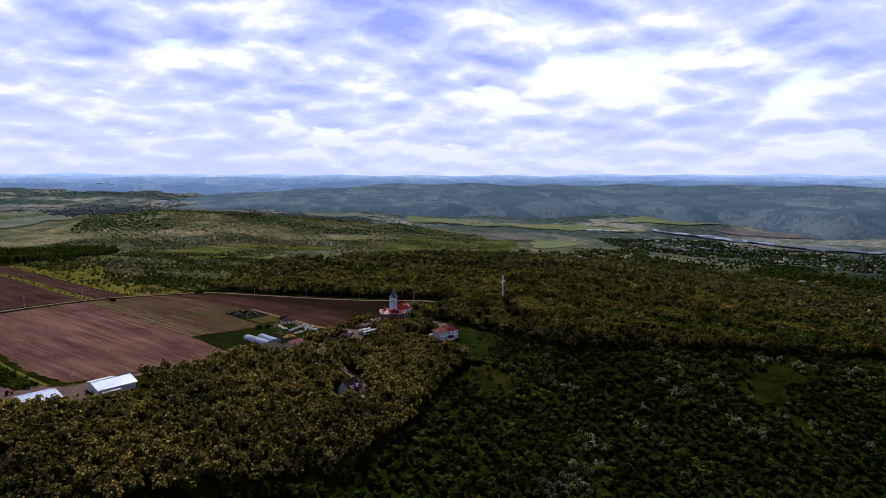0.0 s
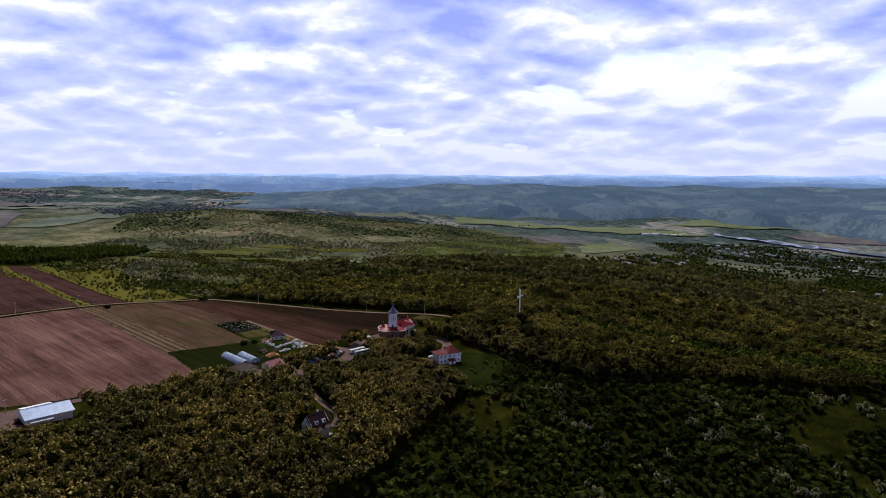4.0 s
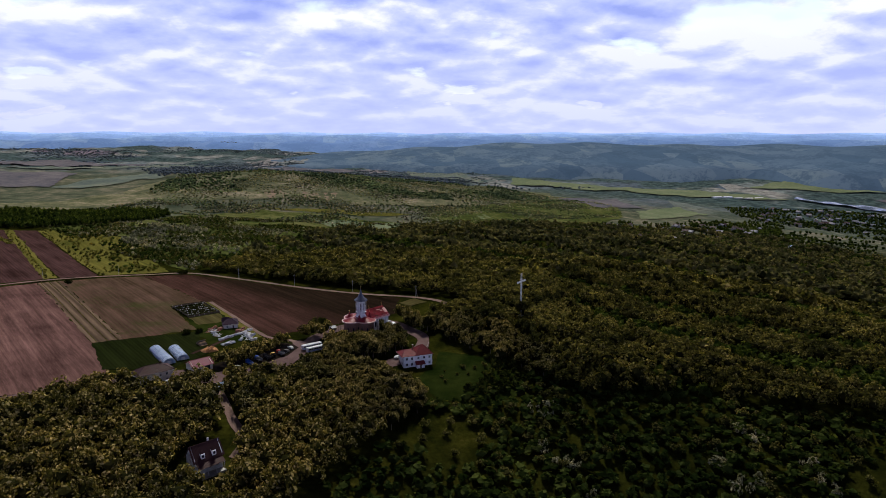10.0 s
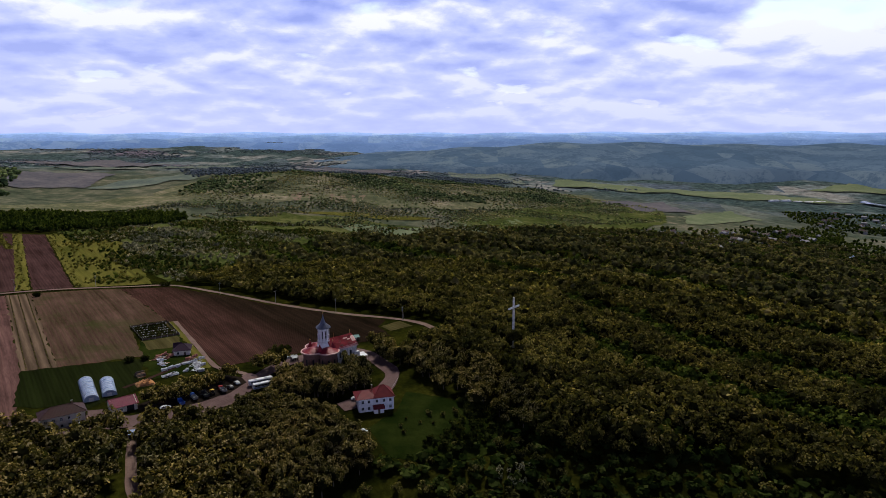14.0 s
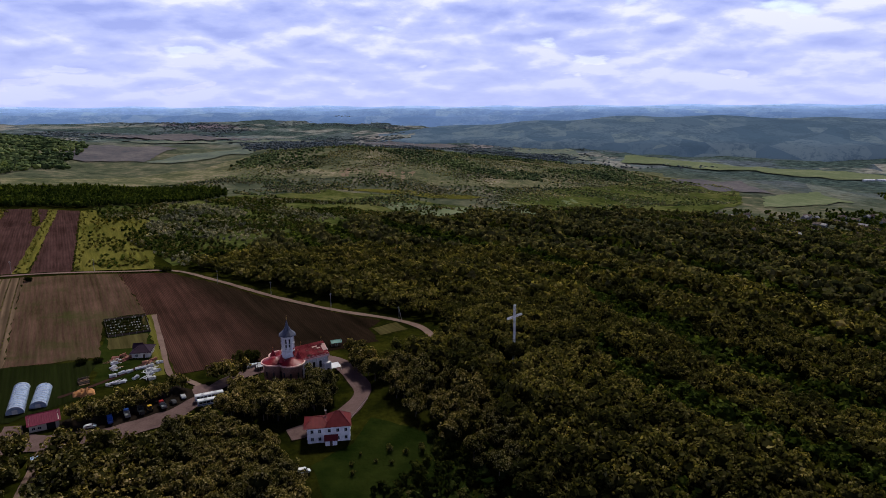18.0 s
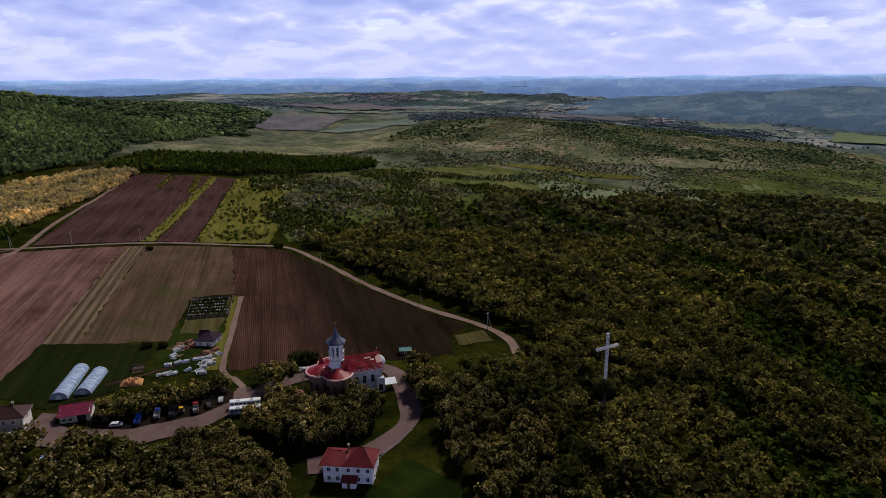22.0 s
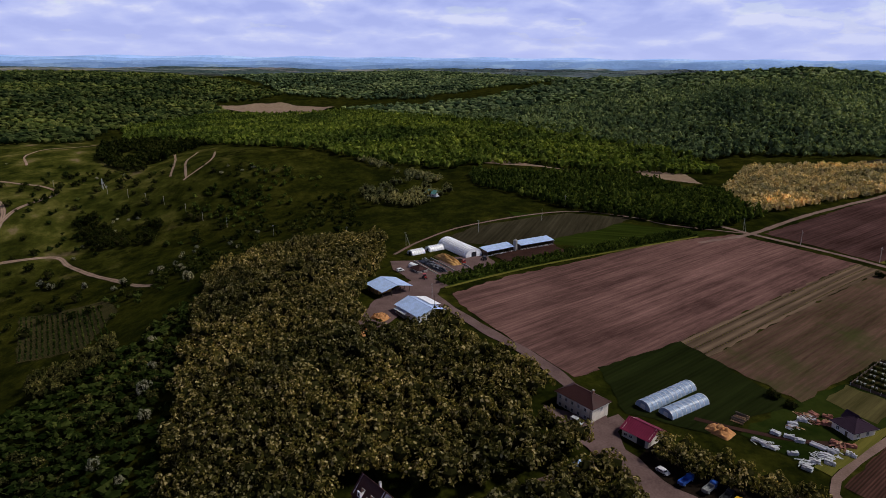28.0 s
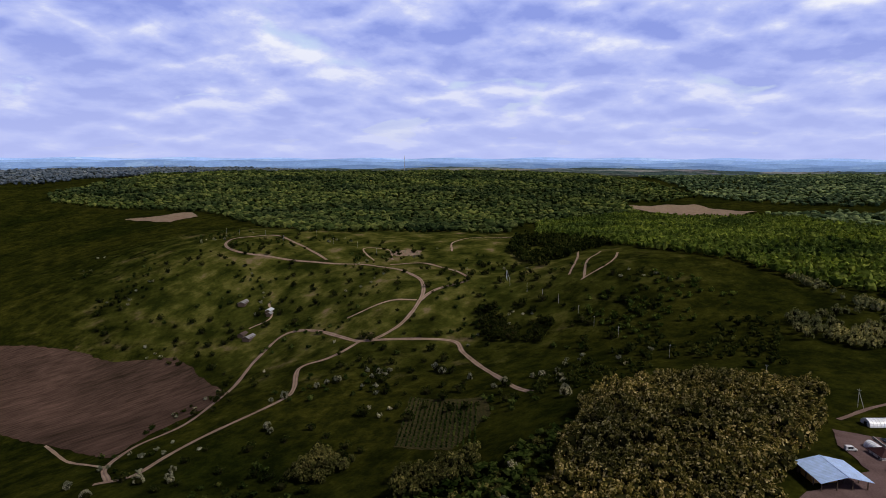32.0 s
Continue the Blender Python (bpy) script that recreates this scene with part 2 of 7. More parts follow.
def soil(name, dark, light, rows, turn, depth=0.3, green=None, side=None, growth=None):
    """Worked earth with furrows 'rows' metres apart."""
    b = Nodes(name, 0.95, 0.0, 0.0)
    p = b.place(turn=turn)
    lng = b.n.new("ShaderNodeMapping")
    lng.inputs["Scale"].default_value = (1, 0.12, 1)
    b.l.new(p, lng.inputs[0])
    big = b.math("ADD", b.math("MULTIPLY", b.noise(p, 0.016, 3, 0.55), 0.55), b.math("MULTIPLY", b.noise(lng.outputs[0], 0.11, 4, 0.6), 0.45))
    fine = b.noise(lng.outputs[0], 1.6, 3, 0.6)
    furrow = b.wave(p, 0.314 / rows * 1.0, 0.35, 1, 0.3)
    col = b.ramp(b.math("ADD", b.math("MULTIPLY", big, 0.8), b.math("MULTIPLY", fine, 0.2)), (0.33, dark), (0.64, light))
    streak = b.n.new("ShaderNodeMapping")
    streak.inputs["Scale"].default_value = (1, 0.035, 1)
    b.l.new(p, streak.inputs[0])
    col = b.mix(1.0, col, b.ramp(b.noise(streak.outputs[0], 0.38, 6, 0.68), (0.34, 0.66), (0.66, 1.36)), "MULTIPLY")
    if growth:
        col = b.mix(b.ramp(b.noise(b.place(), 0.022, 5, 0.66), (0.50, 0.0), (0.66, 0.75)), col, growth)
    col = b.mix(b.math("MULTIPLY", furrow, depth), col, green or tuple(c * 0.45 for c in dark))
    if side:
        # one side of the field is darker: turn of the line, its place, its width
        sp = b.n.new("ShaderNodeSeparateXYZ")
        b.l.new(b.place(turn=side[0]), sp.inputs[0])
        s = b.math("ADD", b.math("DIVIDE", b.math("SUBTRACT", sp.outputs[0], side[1]), side[2]), b.math("MULTIPLY", big, 0.8))
        col = b.mix(b.ramp(s, (0.0, 0.0), (0.9, 1.0)), col, b.mix(1.0, col, (0.33, 0.42, 0.36), "MULTIPLY"))
    b.bump(furrow, min(0.5, depth), 0.3)
    return b.done(col)


GROUND_B = Nodes("rough_grassland", 0.95, 0.0, 0.0)
_p = GROUND_B.place()
_a, _b, _c = GROUND_B.noise(_p, 0.006, 5, 0.6), GROUND_B.noise(_p, 0.05, 5, 0.65), GROUND_B.noise(_p, 0.6, 4)
_b2 = GROUND_B.noise(_p, 0.16, 5, 0.7)
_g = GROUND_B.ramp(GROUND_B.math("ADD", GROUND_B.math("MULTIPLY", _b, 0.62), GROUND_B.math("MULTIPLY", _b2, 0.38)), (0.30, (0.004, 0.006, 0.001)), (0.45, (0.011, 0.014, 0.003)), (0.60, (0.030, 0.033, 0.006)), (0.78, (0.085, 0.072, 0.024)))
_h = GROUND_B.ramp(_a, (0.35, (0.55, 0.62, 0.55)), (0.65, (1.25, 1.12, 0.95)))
_k = GROUND_B.ramp(_c, (0.3, 0.75), (0.7, 1.2))
GROUND_B.bump(_c, 0.6, 0.5)
# brighter yellow zone round the bowl's rim: sunlight put into the grass colour
_rim = GROUND_B.n.new("ShaderNodeVectorMath")
_rim.operation = "LENGTH"
GROUND_B.l.new(GROUND_B.place(shift=(770 / 300, 590 / 380, 0), scale=(1 / 300, 1 / 380, 0)), _rim.inputs[0])
_rimf = GROUND_B.ramp(GROUND_B.math("ADD", _rim.outputs["Value"], GROUND_B.math("MULTIPLY", _b, -1.2)), (0.0, 1.0), (0.45, 0.0))
_rg = GROUND_B.ramp(GROUND_B.noise(_p, 0.03, 5, 0.65), (0.36, (0.012, 0.016, 0.003)), (0.50, (0.040, 0.044, 0.008)), (0.60, (0.084, 0.080, 0.019)), (0.70, (0.15, 0.108, 0.064)))
# far fields and woods: distance haze is put into their blue-grey base colour
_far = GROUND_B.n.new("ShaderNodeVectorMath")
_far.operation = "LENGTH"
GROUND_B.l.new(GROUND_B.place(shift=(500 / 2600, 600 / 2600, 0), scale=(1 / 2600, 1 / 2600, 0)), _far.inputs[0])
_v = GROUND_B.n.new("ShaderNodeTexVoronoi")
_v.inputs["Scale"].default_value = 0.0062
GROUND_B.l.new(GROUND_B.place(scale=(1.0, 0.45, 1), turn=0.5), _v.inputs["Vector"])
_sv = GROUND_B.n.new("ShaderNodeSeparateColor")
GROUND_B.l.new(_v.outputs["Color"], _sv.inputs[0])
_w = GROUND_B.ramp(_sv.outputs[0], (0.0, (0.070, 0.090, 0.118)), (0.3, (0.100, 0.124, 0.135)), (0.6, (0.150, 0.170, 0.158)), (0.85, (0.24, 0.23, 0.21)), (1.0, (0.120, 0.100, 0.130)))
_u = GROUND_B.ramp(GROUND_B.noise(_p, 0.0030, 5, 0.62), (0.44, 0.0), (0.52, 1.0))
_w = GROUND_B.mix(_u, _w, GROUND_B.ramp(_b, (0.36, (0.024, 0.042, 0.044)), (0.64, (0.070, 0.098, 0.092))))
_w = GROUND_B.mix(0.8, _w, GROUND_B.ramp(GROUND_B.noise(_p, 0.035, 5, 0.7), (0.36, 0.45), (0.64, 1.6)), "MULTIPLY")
# northern middle ground: scrub grass paled and greyed for haze
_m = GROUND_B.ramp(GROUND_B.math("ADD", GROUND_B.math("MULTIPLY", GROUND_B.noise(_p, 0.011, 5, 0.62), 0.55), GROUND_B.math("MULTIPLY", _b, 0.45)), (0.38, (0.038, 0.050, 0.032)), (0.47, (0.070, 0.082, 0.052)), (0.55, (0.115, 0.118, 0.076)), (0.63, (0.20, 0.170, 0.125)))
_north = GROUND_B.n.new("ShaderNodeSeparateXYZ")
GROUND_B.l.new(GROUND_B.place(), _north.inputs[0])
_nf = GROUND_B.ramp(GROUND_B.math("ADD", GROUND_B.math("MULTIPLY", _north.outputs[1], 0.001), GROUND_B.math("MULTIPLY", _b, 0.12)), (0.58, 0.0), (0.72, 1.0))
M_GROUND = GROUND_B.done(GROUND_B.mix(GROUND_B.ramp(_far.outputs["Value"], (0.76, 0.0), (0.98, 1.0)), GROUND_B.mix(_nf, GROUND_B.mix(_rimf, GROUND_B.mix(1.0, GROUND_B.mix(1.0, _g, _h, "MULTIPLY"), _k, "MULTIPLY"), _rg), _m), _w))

def hillside(name, *stops):
    b = Nodes(name, 0.95, 0.0, 0.0)
    p = b.place()
    f = b.math("ADD", b.math("MULTIPLY", b.noise(p, 0.012, 4, 0.6), 0.55), b.math("MULTIPLY", b.noise(p, 0.09, 4, 0.65), 0.45))
    b.bump(b.noise(p, 0.3, 3), 0.6, 1.0)
    return b.done(b.ramp(f, *stops))


# dry grass colours, raised to carry sunlight on the far hillsides
M_DRYHILL = hillside("dry_sunlit_hill_grass", (0.36, (0.048, 0.060, 0.032)), (0.47, (0.096, 0.104, 0.056)), (0.56, (0.165, 0.156, 0.090)), (0.66, (0.32, 0.26, 0.19)))
M_SCRUBLAND = hillside("scrubland_grass", (0.36, (0.024, 0.034, 0.009)), (0.48, (0.056, 0.070, 0.018)), (0.60, (0.120, 0.122, 0.044)))
# far field colours with blue distance haze mixed in
M_HAZEPLOUGH = hillside("hazed_ploughed_strips", (0.36, (0.075, 0.078, 0.094)), (0.50, (0.115, 0.108, 0.118)), (0.64, (0.165, 0.150, 0.150)))
M_HAZEGREEN = hillside("hazed_green_strips", (0.36, (0.085, 0.108, 0.100)), (0.50, (0.120, 0.146, 0.118)), (0.64, (0.185, 0.195, 0.145)))
# meadow colour lowered to carry the shadow that lies over it
M_MEADOW = hillside("shade_toned_meadow_grass", (0.36, (0.004, 0.009, 0.001)), (0.48, (0.009, 0.016, 0.003)), (0.62, (0.022, 0.030, 0.006)))
ROWS = radians(-28)
M_SOIL = soil("ploughed_earth", (0.034, 0.0175, 0.0155), (0.185, 0.103, 0.090), 2.2, ROWS, 0.13)
M_DARKSOIL = soil("dark_ploughed_earth", (0.026, 0.0135, 0.0125), (0.082, 0.044, 0.041), 2.2, ROWS, 0.2)
M_FALLOW = soil("sparse_green_earth", (0.026, 0.018, 0.009), (0.120, 0.068, 0.054), 2.6, ROWS, 0.2, (0.05, 0.06, 0.02), growth=(0.034, 0.044, 0.012))
M_CROP = soil("row_crop_earth", (0.018, 0.0085, 0.0068), (0.098, 0.046, 0.038), 0.9, ROWS, 0.6, (0.012, 0.012, 0.007), side=(radians(-35.9), -76.0, 26.0))
M_GARDEN = soil("kitchen_garden", (0.005, 0.008, 0.002), (0.014, 0.019, 0.005), 1.8, ROWS, 0.22, (0.018, 0.02, 0.01))
M_PALE = soil("pale_ploughed_earth", (0.024, 0.017, 0.012), (0.095, 0.058, 0.044), 4.0, radians(-60), 0.15)
M_VINE = soil("vineyard_rows", (0.034, 0.028, 0.011), (0.075, 0.056, 0.024), 2.4, radians(-20), 0.75, (0.016, 0.026, 0.008))
M_GREY = soil("grey_fallow", (0.022, 0.019, 0.012), (0.046, 0.040, 0.024), 3.0, radians(-60), 0.2)
M_YELLOW = soil("dry_meadow", (0.050, 0.058, 0.010), (0.145, 0.128, 0.030), 6.0, ROWS, 0.15, (0.07, 0.075, 0.02))
M_DRYLAWN = soil("dry_lawn", (0.034, 0.032, 0.011), (0.078, 0.066, 0.027), 6.0, ROWS, 0.1)
M_LAWN = soil("mown_meadow", (0.008, 0.014, 0.002), (0.024, 0.034, 0.005), 7.0, 0.4, 0.2, (0.025, 0.035, 0.008))
# pasture colour paled for the haze over the valley
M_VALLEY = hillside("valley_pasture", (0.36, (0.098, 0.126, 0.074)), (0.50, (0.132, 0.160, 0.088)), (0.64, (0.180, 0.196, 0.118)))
M_STRAW = soil("stubble_stripes", (0.095, 0.066, 0.044), (0.19, 0.135, 0.092), 4.6, ROWS, 0.7, (0.036, 0.025, 0.016))


def track(name, dark, light):
    b = Nodes(name, 0.95, 0.0, 0.02)
    p = b.place()
    f = b.math("ADD", b.math("MULTIPLY", b.noise(p, 0.12, 4), 0.6), b.math("MULTIPLY", b.noise(p, 1.5, 4), 0.4))
    b.bump(b.noise(p, 2.5, 3), 0.4, 0.1)
    return b.done(b.ramp(f, (0.3, dark), (0.7, light)))


M_TRACK = track("dry_earth_track", (0.115, 0.075, 0.062), (0.22, 0.155, 0.132))
M_CHALK = track("pale_rutted_track", (0.17, 0.115, 0.080), (0.34, 0.245, 0.185))
M_DRIVE = track("gravel_drive", (0.072, 0.046, 0.044), (0.165, 0.112, 0.106))
M_CLAY = track("bare_clay", (0.15, 0.10, 0.07), (0.27, 0.20, 0.14))
# near-black ground tone for the shade under the roadside trees
M_TREESHADE = track("tree_shade_ground", (0.006, 0.0045, 0.003), (0.020, 0.014, 0.010))
M_MUD = track("trodden_mud", (0.020, 0.010, 0.008), (0.050, 0.026, 0.021))

M_ROBINIA = leafy("robinia_in_bloom", (0.0, (0.023, 0.027, 0.007)), (0.42, (0.077, 0.074, 0.020)), (0.72, (0.164, 0.146, 0.050)), (0.94, (0.38, 0.335, 0.18)))
M_RIDGEWOOD = leafy("ridge_robinia", (0.0, (0.028, 0.033, 0.009)), (0.50, (0.078, 0.079, 0.022)), (0.82, (0.128, 0.121, 0.039)), (1.0, (0.22, 0.20, 0.088)), patch=0.028, patch_cols=((0.45, 0.50, 0.48), (1.45, 1.38, 1.1)))
M_OAK = leafy("broadleaf_green", (0.0, (0.012, 0.024, 0.005)), (0.5, (0.032, 0.054, 0.011)), (1.0, (0.082, 0.112, 0.024)), patch=0.007)
# lighter and bluer than M_OAK, for haze over the far hill
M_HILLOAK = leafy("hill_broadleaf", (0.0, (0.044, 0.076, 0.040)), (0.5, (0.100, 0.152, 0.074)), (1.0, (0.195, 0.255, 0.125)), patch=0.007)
M_RIMWOOD = leafy("rim_broadleaf", (0.0, (0.024, 0.044, 0.015)), (0.5, (0.064, 0.094, 0.028)), (1.0, (0.135, 0.165, 0.052)), patch=0.006, patch_cols=((0.5, 0.56, 0.62), (1.45, 1.35, 1.05)))
# brighter leaf colour stands in for sunlight on the band of wood
M_SUNWOOD = leafy("sunlit_tone_broadleaf", (0.0, (0.034, 0.060, 0.010)), (0.5, (0.078, 0.118, 0.020)), (1.0, (0.155, 0.20, 0.042)), patch=0.009, patch_cols=((0.5, 0.56, 0.6), (1.5, 1.4, 1.1)))
M_MIXED = leafy("mixed_olive_green", (0.0, (0.034, 0.042, 0.012)), (0.55, (0.078, 0.085, 0.027)), (1.0, (0.160, 0.150, 0.062)))
# olive leaf tone lifted towards blue to carry haze over the slope
M_SLOPE = leafy("hazed_olive", (0.0, (0.034, 0.042, 0.016)), (0.6, (0.084, 0.090, 0.036)), (1.0, (0.165, 0.158, 0.074)))
# leaf colour raised for sunlight on the far scrub
M_SCRUBLEAF = leafy("scrub_olive", (0.0, (0.085, 0.102, 0.046)), (0.6, (0.155, 0.168, 0.080)), (1.0, (0.27, 0.26, 0.14)))
M_SILVER = leafy("silver_grey_shrub", (0.0, (0.08, 0.092, 0.066)), (0.5, (0.17, 0.185, 0.14)), (0.95, (0.34, 0.35, 0.29)))
# both leaf tones are darkened to carry cloud shade over the near hollow
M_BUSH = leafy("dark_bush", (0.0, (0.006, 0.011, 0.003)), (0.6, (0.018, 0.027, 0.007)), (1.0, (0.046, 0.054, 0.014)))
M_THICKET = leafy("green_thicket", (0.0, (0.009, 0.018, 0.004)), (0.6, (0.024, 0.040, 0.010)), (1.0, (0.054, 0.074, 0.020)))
M_BLOSSOM = leafy("cream_blossom_tree", (0.0, (0.26, 0.215, 0.105)), (0.5, (0.42, 0.355, 0.195)), (0.95, (0.60, 0.53, 0.34)))
M_WEEDS = leafy("weedy_strip", (0.0, (0.05, 0.065, 0.014)), (0.5, (0.10, 0.11, 0.025)), (0.95, (0.19, 0.17, 0.05)))
# the blue of this wood is distance haze put into the leaf colour
M_HAZEWOOD = leafy("haze_blue_far_wood", (0.0, (0.075, 0.105, 0.128)), (0.5, (0.105, 0.138, 0.155)), (1.0, (0.150, 0.180, 0.185)), patch=0.004, patch_cols=((0.95, 1.0, 1.1), (1.3, 1.25, 1.2)))
# crown core: shade between the leaves put into a dark colour
M_CORESHADE = leafy("crown_core_shade", (0.0, (0.014, 0.017, 0.006)), (1.0, (0.030, 0.032, 0.012)))
M_BARK = plain("bark", (0.07, 0.055, 0.042), 0.95)

# ---- land ----
# landforms: x, y, height, many placed to fit the camera's view
PLATEAU = ((0, 0, 0), (-100, 0, -4), (-72, -58, -7.5), (-210, -39, -3), (-308, 151, 2), (-401, 132, 0.5), (-227, 201, -5),
           (-55, 69, -4), (-142, 131, -4.5), (-219, 70, -1.5), (-183, 27, -3), (-192, -52, -3.5), (-296, -104, 0), (-330, -118, 1),
           (-376, -60, 0), (-404, -6, 0), (-551, -53, 4), (-574, 470, 2), (-444, 490, -4), (-480, 300, 1), (-500, 60, 2), (-300, 320, -6))
HOLLOW = ((-180, -137, -10), (-90, -108, -15), (-10, -112, -18), (80, -112, -15), (185, -190, -22), (-60, -200, -44), (60, -250, -52),
          (-150, -225, -38), (-250, -275, -44), (-300, -210, -12), (-330, -320, -55), (-410, -215, -12), (-445, -300, -42),
          (-280, -480, -75), (0, -450, -92), (200, -350, -72), (350, -250, -55), (-430, -150, -4))
BOWL = ((-566, -465, -54), (-618, -597, -55), (-506, -484, -62), (-667, -450, -15), (-738, -498, -13), (-495, -552, -86), (-723, -269, 12),
        (-731, -770, -5), (-745, -385, -16), (-560, -270, -34), (-620, -150, -4), (-510, -140, -8), (-400, -700, -112), (-250, -800, -128),
        (-640, -900, -40), (-900, -560, 0), (-900, -300, 6), (-600, -360, -44))
WEST = ((-1120, -640, -6), (-2070, -1080, 58), (-1580, -230, -16), (-1370, -2290, 46), (-1325, 918, 90), (-1430, 310, 28), (-725, 300, -6),
        (-1120, 1390, 42), (-745, 1150, -8), (-2400, -10, 42), (-1340, -340, -8), (-1000, 620, 52), (-1500, -700, 20), (-2200, 1200, 34),
        (-900, -2200, 20), (-400, -1800, -140), (-3600, -600, 45), (-3400, 1500, 45), (-2600, -2600, 45))
NORTH = ((-1080, 2580, -22), (-500, 820, -13), (-178, 1175, 21), (266, 1160, -28), (-147, 525, -22), (-287, 536, -6), (-63, 687, -38),
         (75, 404, -27), (-640, 1800, 5), (-100, 1900, -25), (340, 2300, -60), (-1800, 3300, 45), (-500, 3700, 42), (1188, 3226, -22),
         (1350, 3800, 52), (600, 3000, -40))
EAST = ((476, 8, -63), (1030, 435, -110), (1130, 938, -114), (1770, 943, -141), (2400, 1300, -60), (3000, 1700, 15), (1045, 1755, -80),
        (250, 150, -30), (420, 420, -55), (700, 250, -92), (600, -300, -95), (1200, -600, -130), (2000, 300, -140), (3600, 600, 15),
        (2600, 2600, 40), (1700, 2400, -50), (2600, -1500, -60), (600, 900, -70))
FORMS = np.array(PLATEAU + HOLLOW + BOWL + WEST + NORTH + EAST, float)
SOFT = 70.0


def _kernel(px, py):
    return np.sqrt((px[:, None] - FORMS[None, :, 0]) ** 2 + (py[:, None] - FORMS[None, :, 1]) ** 2 + SOFT ** 2)


_K = _kernel(FORMS[:, 0], FORMS[:, 1])
_A = np.block([[_K - np.eye(len(FORMS)) * 6.0, np.ones((len(FORMS), 1))], [np.ones((1, len(FORMS))), np.zeros((1, 1))]])
WEIGHTS = np.linalg.solve(_A, np.append(FORMS[:, 2], 0))


def ripple(x, y):
    """Small rises and dips."""
    return (np.sin(x / 37 + 1.3 * np.sin(y / 51)) * np.sin(y / 43 + 0.7 + np.sin(x / 67)) + 0.5 * np.sin(x / 17 + y / 23) * np.sin(y / 19 - x / 29))


def height(x, y):
    x, y = np.atleast_1d(np.asarray(x, float)), np.atleast_1d(np.asarray(y, float))
    out = np.empty(x.size)
    fx, fy = x.ravel(), y.ravel()
    for i in range(0, x.size, 40000):
        s = slice(i, i + 40000)
        out[s] = _kernel(fx[s], fy[s]) @ WEIGHTS[:-1] + WEIGHTS[-1]
    flat = np.clip((np.hypot(fx + 230, fy - 60) - 230) / 200, 0.0, 1.0)
    r = np.hypot(fx + 150, fy + 200)
    rough = flat * (1.2 + np.clip((r - 500) / 1500, 0, 1) * 2.0)
    out += rough * ripple(fx, fy)
    broad = np.clip((r - 900) / 1500, 0, 1) * 9
    out += broad * np.sin(fx / 290 + 1.1 * np.sin(fy / 410)) * np.sin(fy / 330 + 0.9 * np.sin(fx / 370))
    # gullies that run down through the eastern wood
    east = np.maximum(np.clip((fx - 50) / 90, 0, 1), np.clip((fy - 230) / 100, 0, 1) * np.clip((fx + 150) / 90, 0, 1)) * np.clip((1000 - r) / 200, 0, 1) * np.clip((fy + 130) / 80, 0, 1)
    u_ = 0.84 * fx + 0.54 * fy + 16 * np.sin(fx / 71 - fy / 93) + 9 * np.sin(fy / 37 + fx / 53)
    out += east * (6.0 * np.sin(u_ / 10.5) * (0.7 + 0.3 * np.sin(fy / 61)) + 4.5 * np.sin(u_ / 27 + 1.0))
    edge = np.clip((4350 - r) / 400, 0, 1)
    out = out * edge - 30 * (1 - edge)
    return out.reshape(x.shape)


def h1(x, y):
    return float(height(x, y)[0])


def raw_mesh(name, verts, faces, mat, smooth=False):
    """A mesh from numpy arrays; all faces have the same number of corners."""
    me = bpy.data.meshes.new(name)
    n, k = faces.shape
    me.vertices.add(len(verts))
    me.vertices.foreach_set("co", np.ascontiguousarray(verts, np.float32).ravel())
    me.loops.add(n * k)
    me.loops.foreach_set("vertex_index", np.ascontiguousarray(faces, np.int32).ravel())
    me.polygons.add(n)
    me.polygons.foreach_set("loop_start", np.arange(0, n * k, k, dtype=np.int32))
    me.polygons.foreach_set("use_smooth", np.full(n, smooth))
    me.update(calc_edges=True)
    me.materials.append(mat)
    return me


def grid_mesh(name, gx, gy, lift, mat):
    X, Y = np.meshgrid(gx, gy)
    Z = height(X, Y) + lift
    v = np.stack([X, Y, Z], -1).reshape(-1, 3)
    nx, ny = len(gx), len(gy)
    i = (np.arange(ny - 1)[:, None] * nx + np.arange(nx - 1)[None, :]).ravel()
    return raw_mesh(name, v, np.stack([i, i + 1, i + nx + 1, i + nx], 1), mat, True)


def axis(lo, hi, step, far_lo, far_hi):
    a = list(np.arange(lo, hi, step))
    s, p = step, lo
    left = []
    while p > far_lo:
        s *= 1.042
        p -= s
        left.append(p)
    s, p = step, a[-1]
    while p < far_hi:
        s *= 1.042
        p += s
        a.append(p)
    return np.array(left[::-1] + a)


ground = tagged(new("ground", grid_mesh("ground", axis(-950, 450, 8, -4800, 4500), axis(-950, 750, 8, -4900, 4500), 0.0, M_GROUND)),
                "rolling grassland with dry and green patches, rim light and far haze in its colour", "ground", kind="structure")


def inside(px, py, poly):
    """Which points lie inside the polygon."""
    res = np.zeros(px.shape, bool)
    n = len(poly)
    for i in range(n):
        (x0, y0), (x1, y1) = poly[i], poly[(i + 1) % n]
        if y0 == y1:
            continue
        c = (y0 > py) != (y1 > py)
        res ^= c & (px < (x1 - x0) * (py - y0) / (y1 - y0) + x0)
    return res


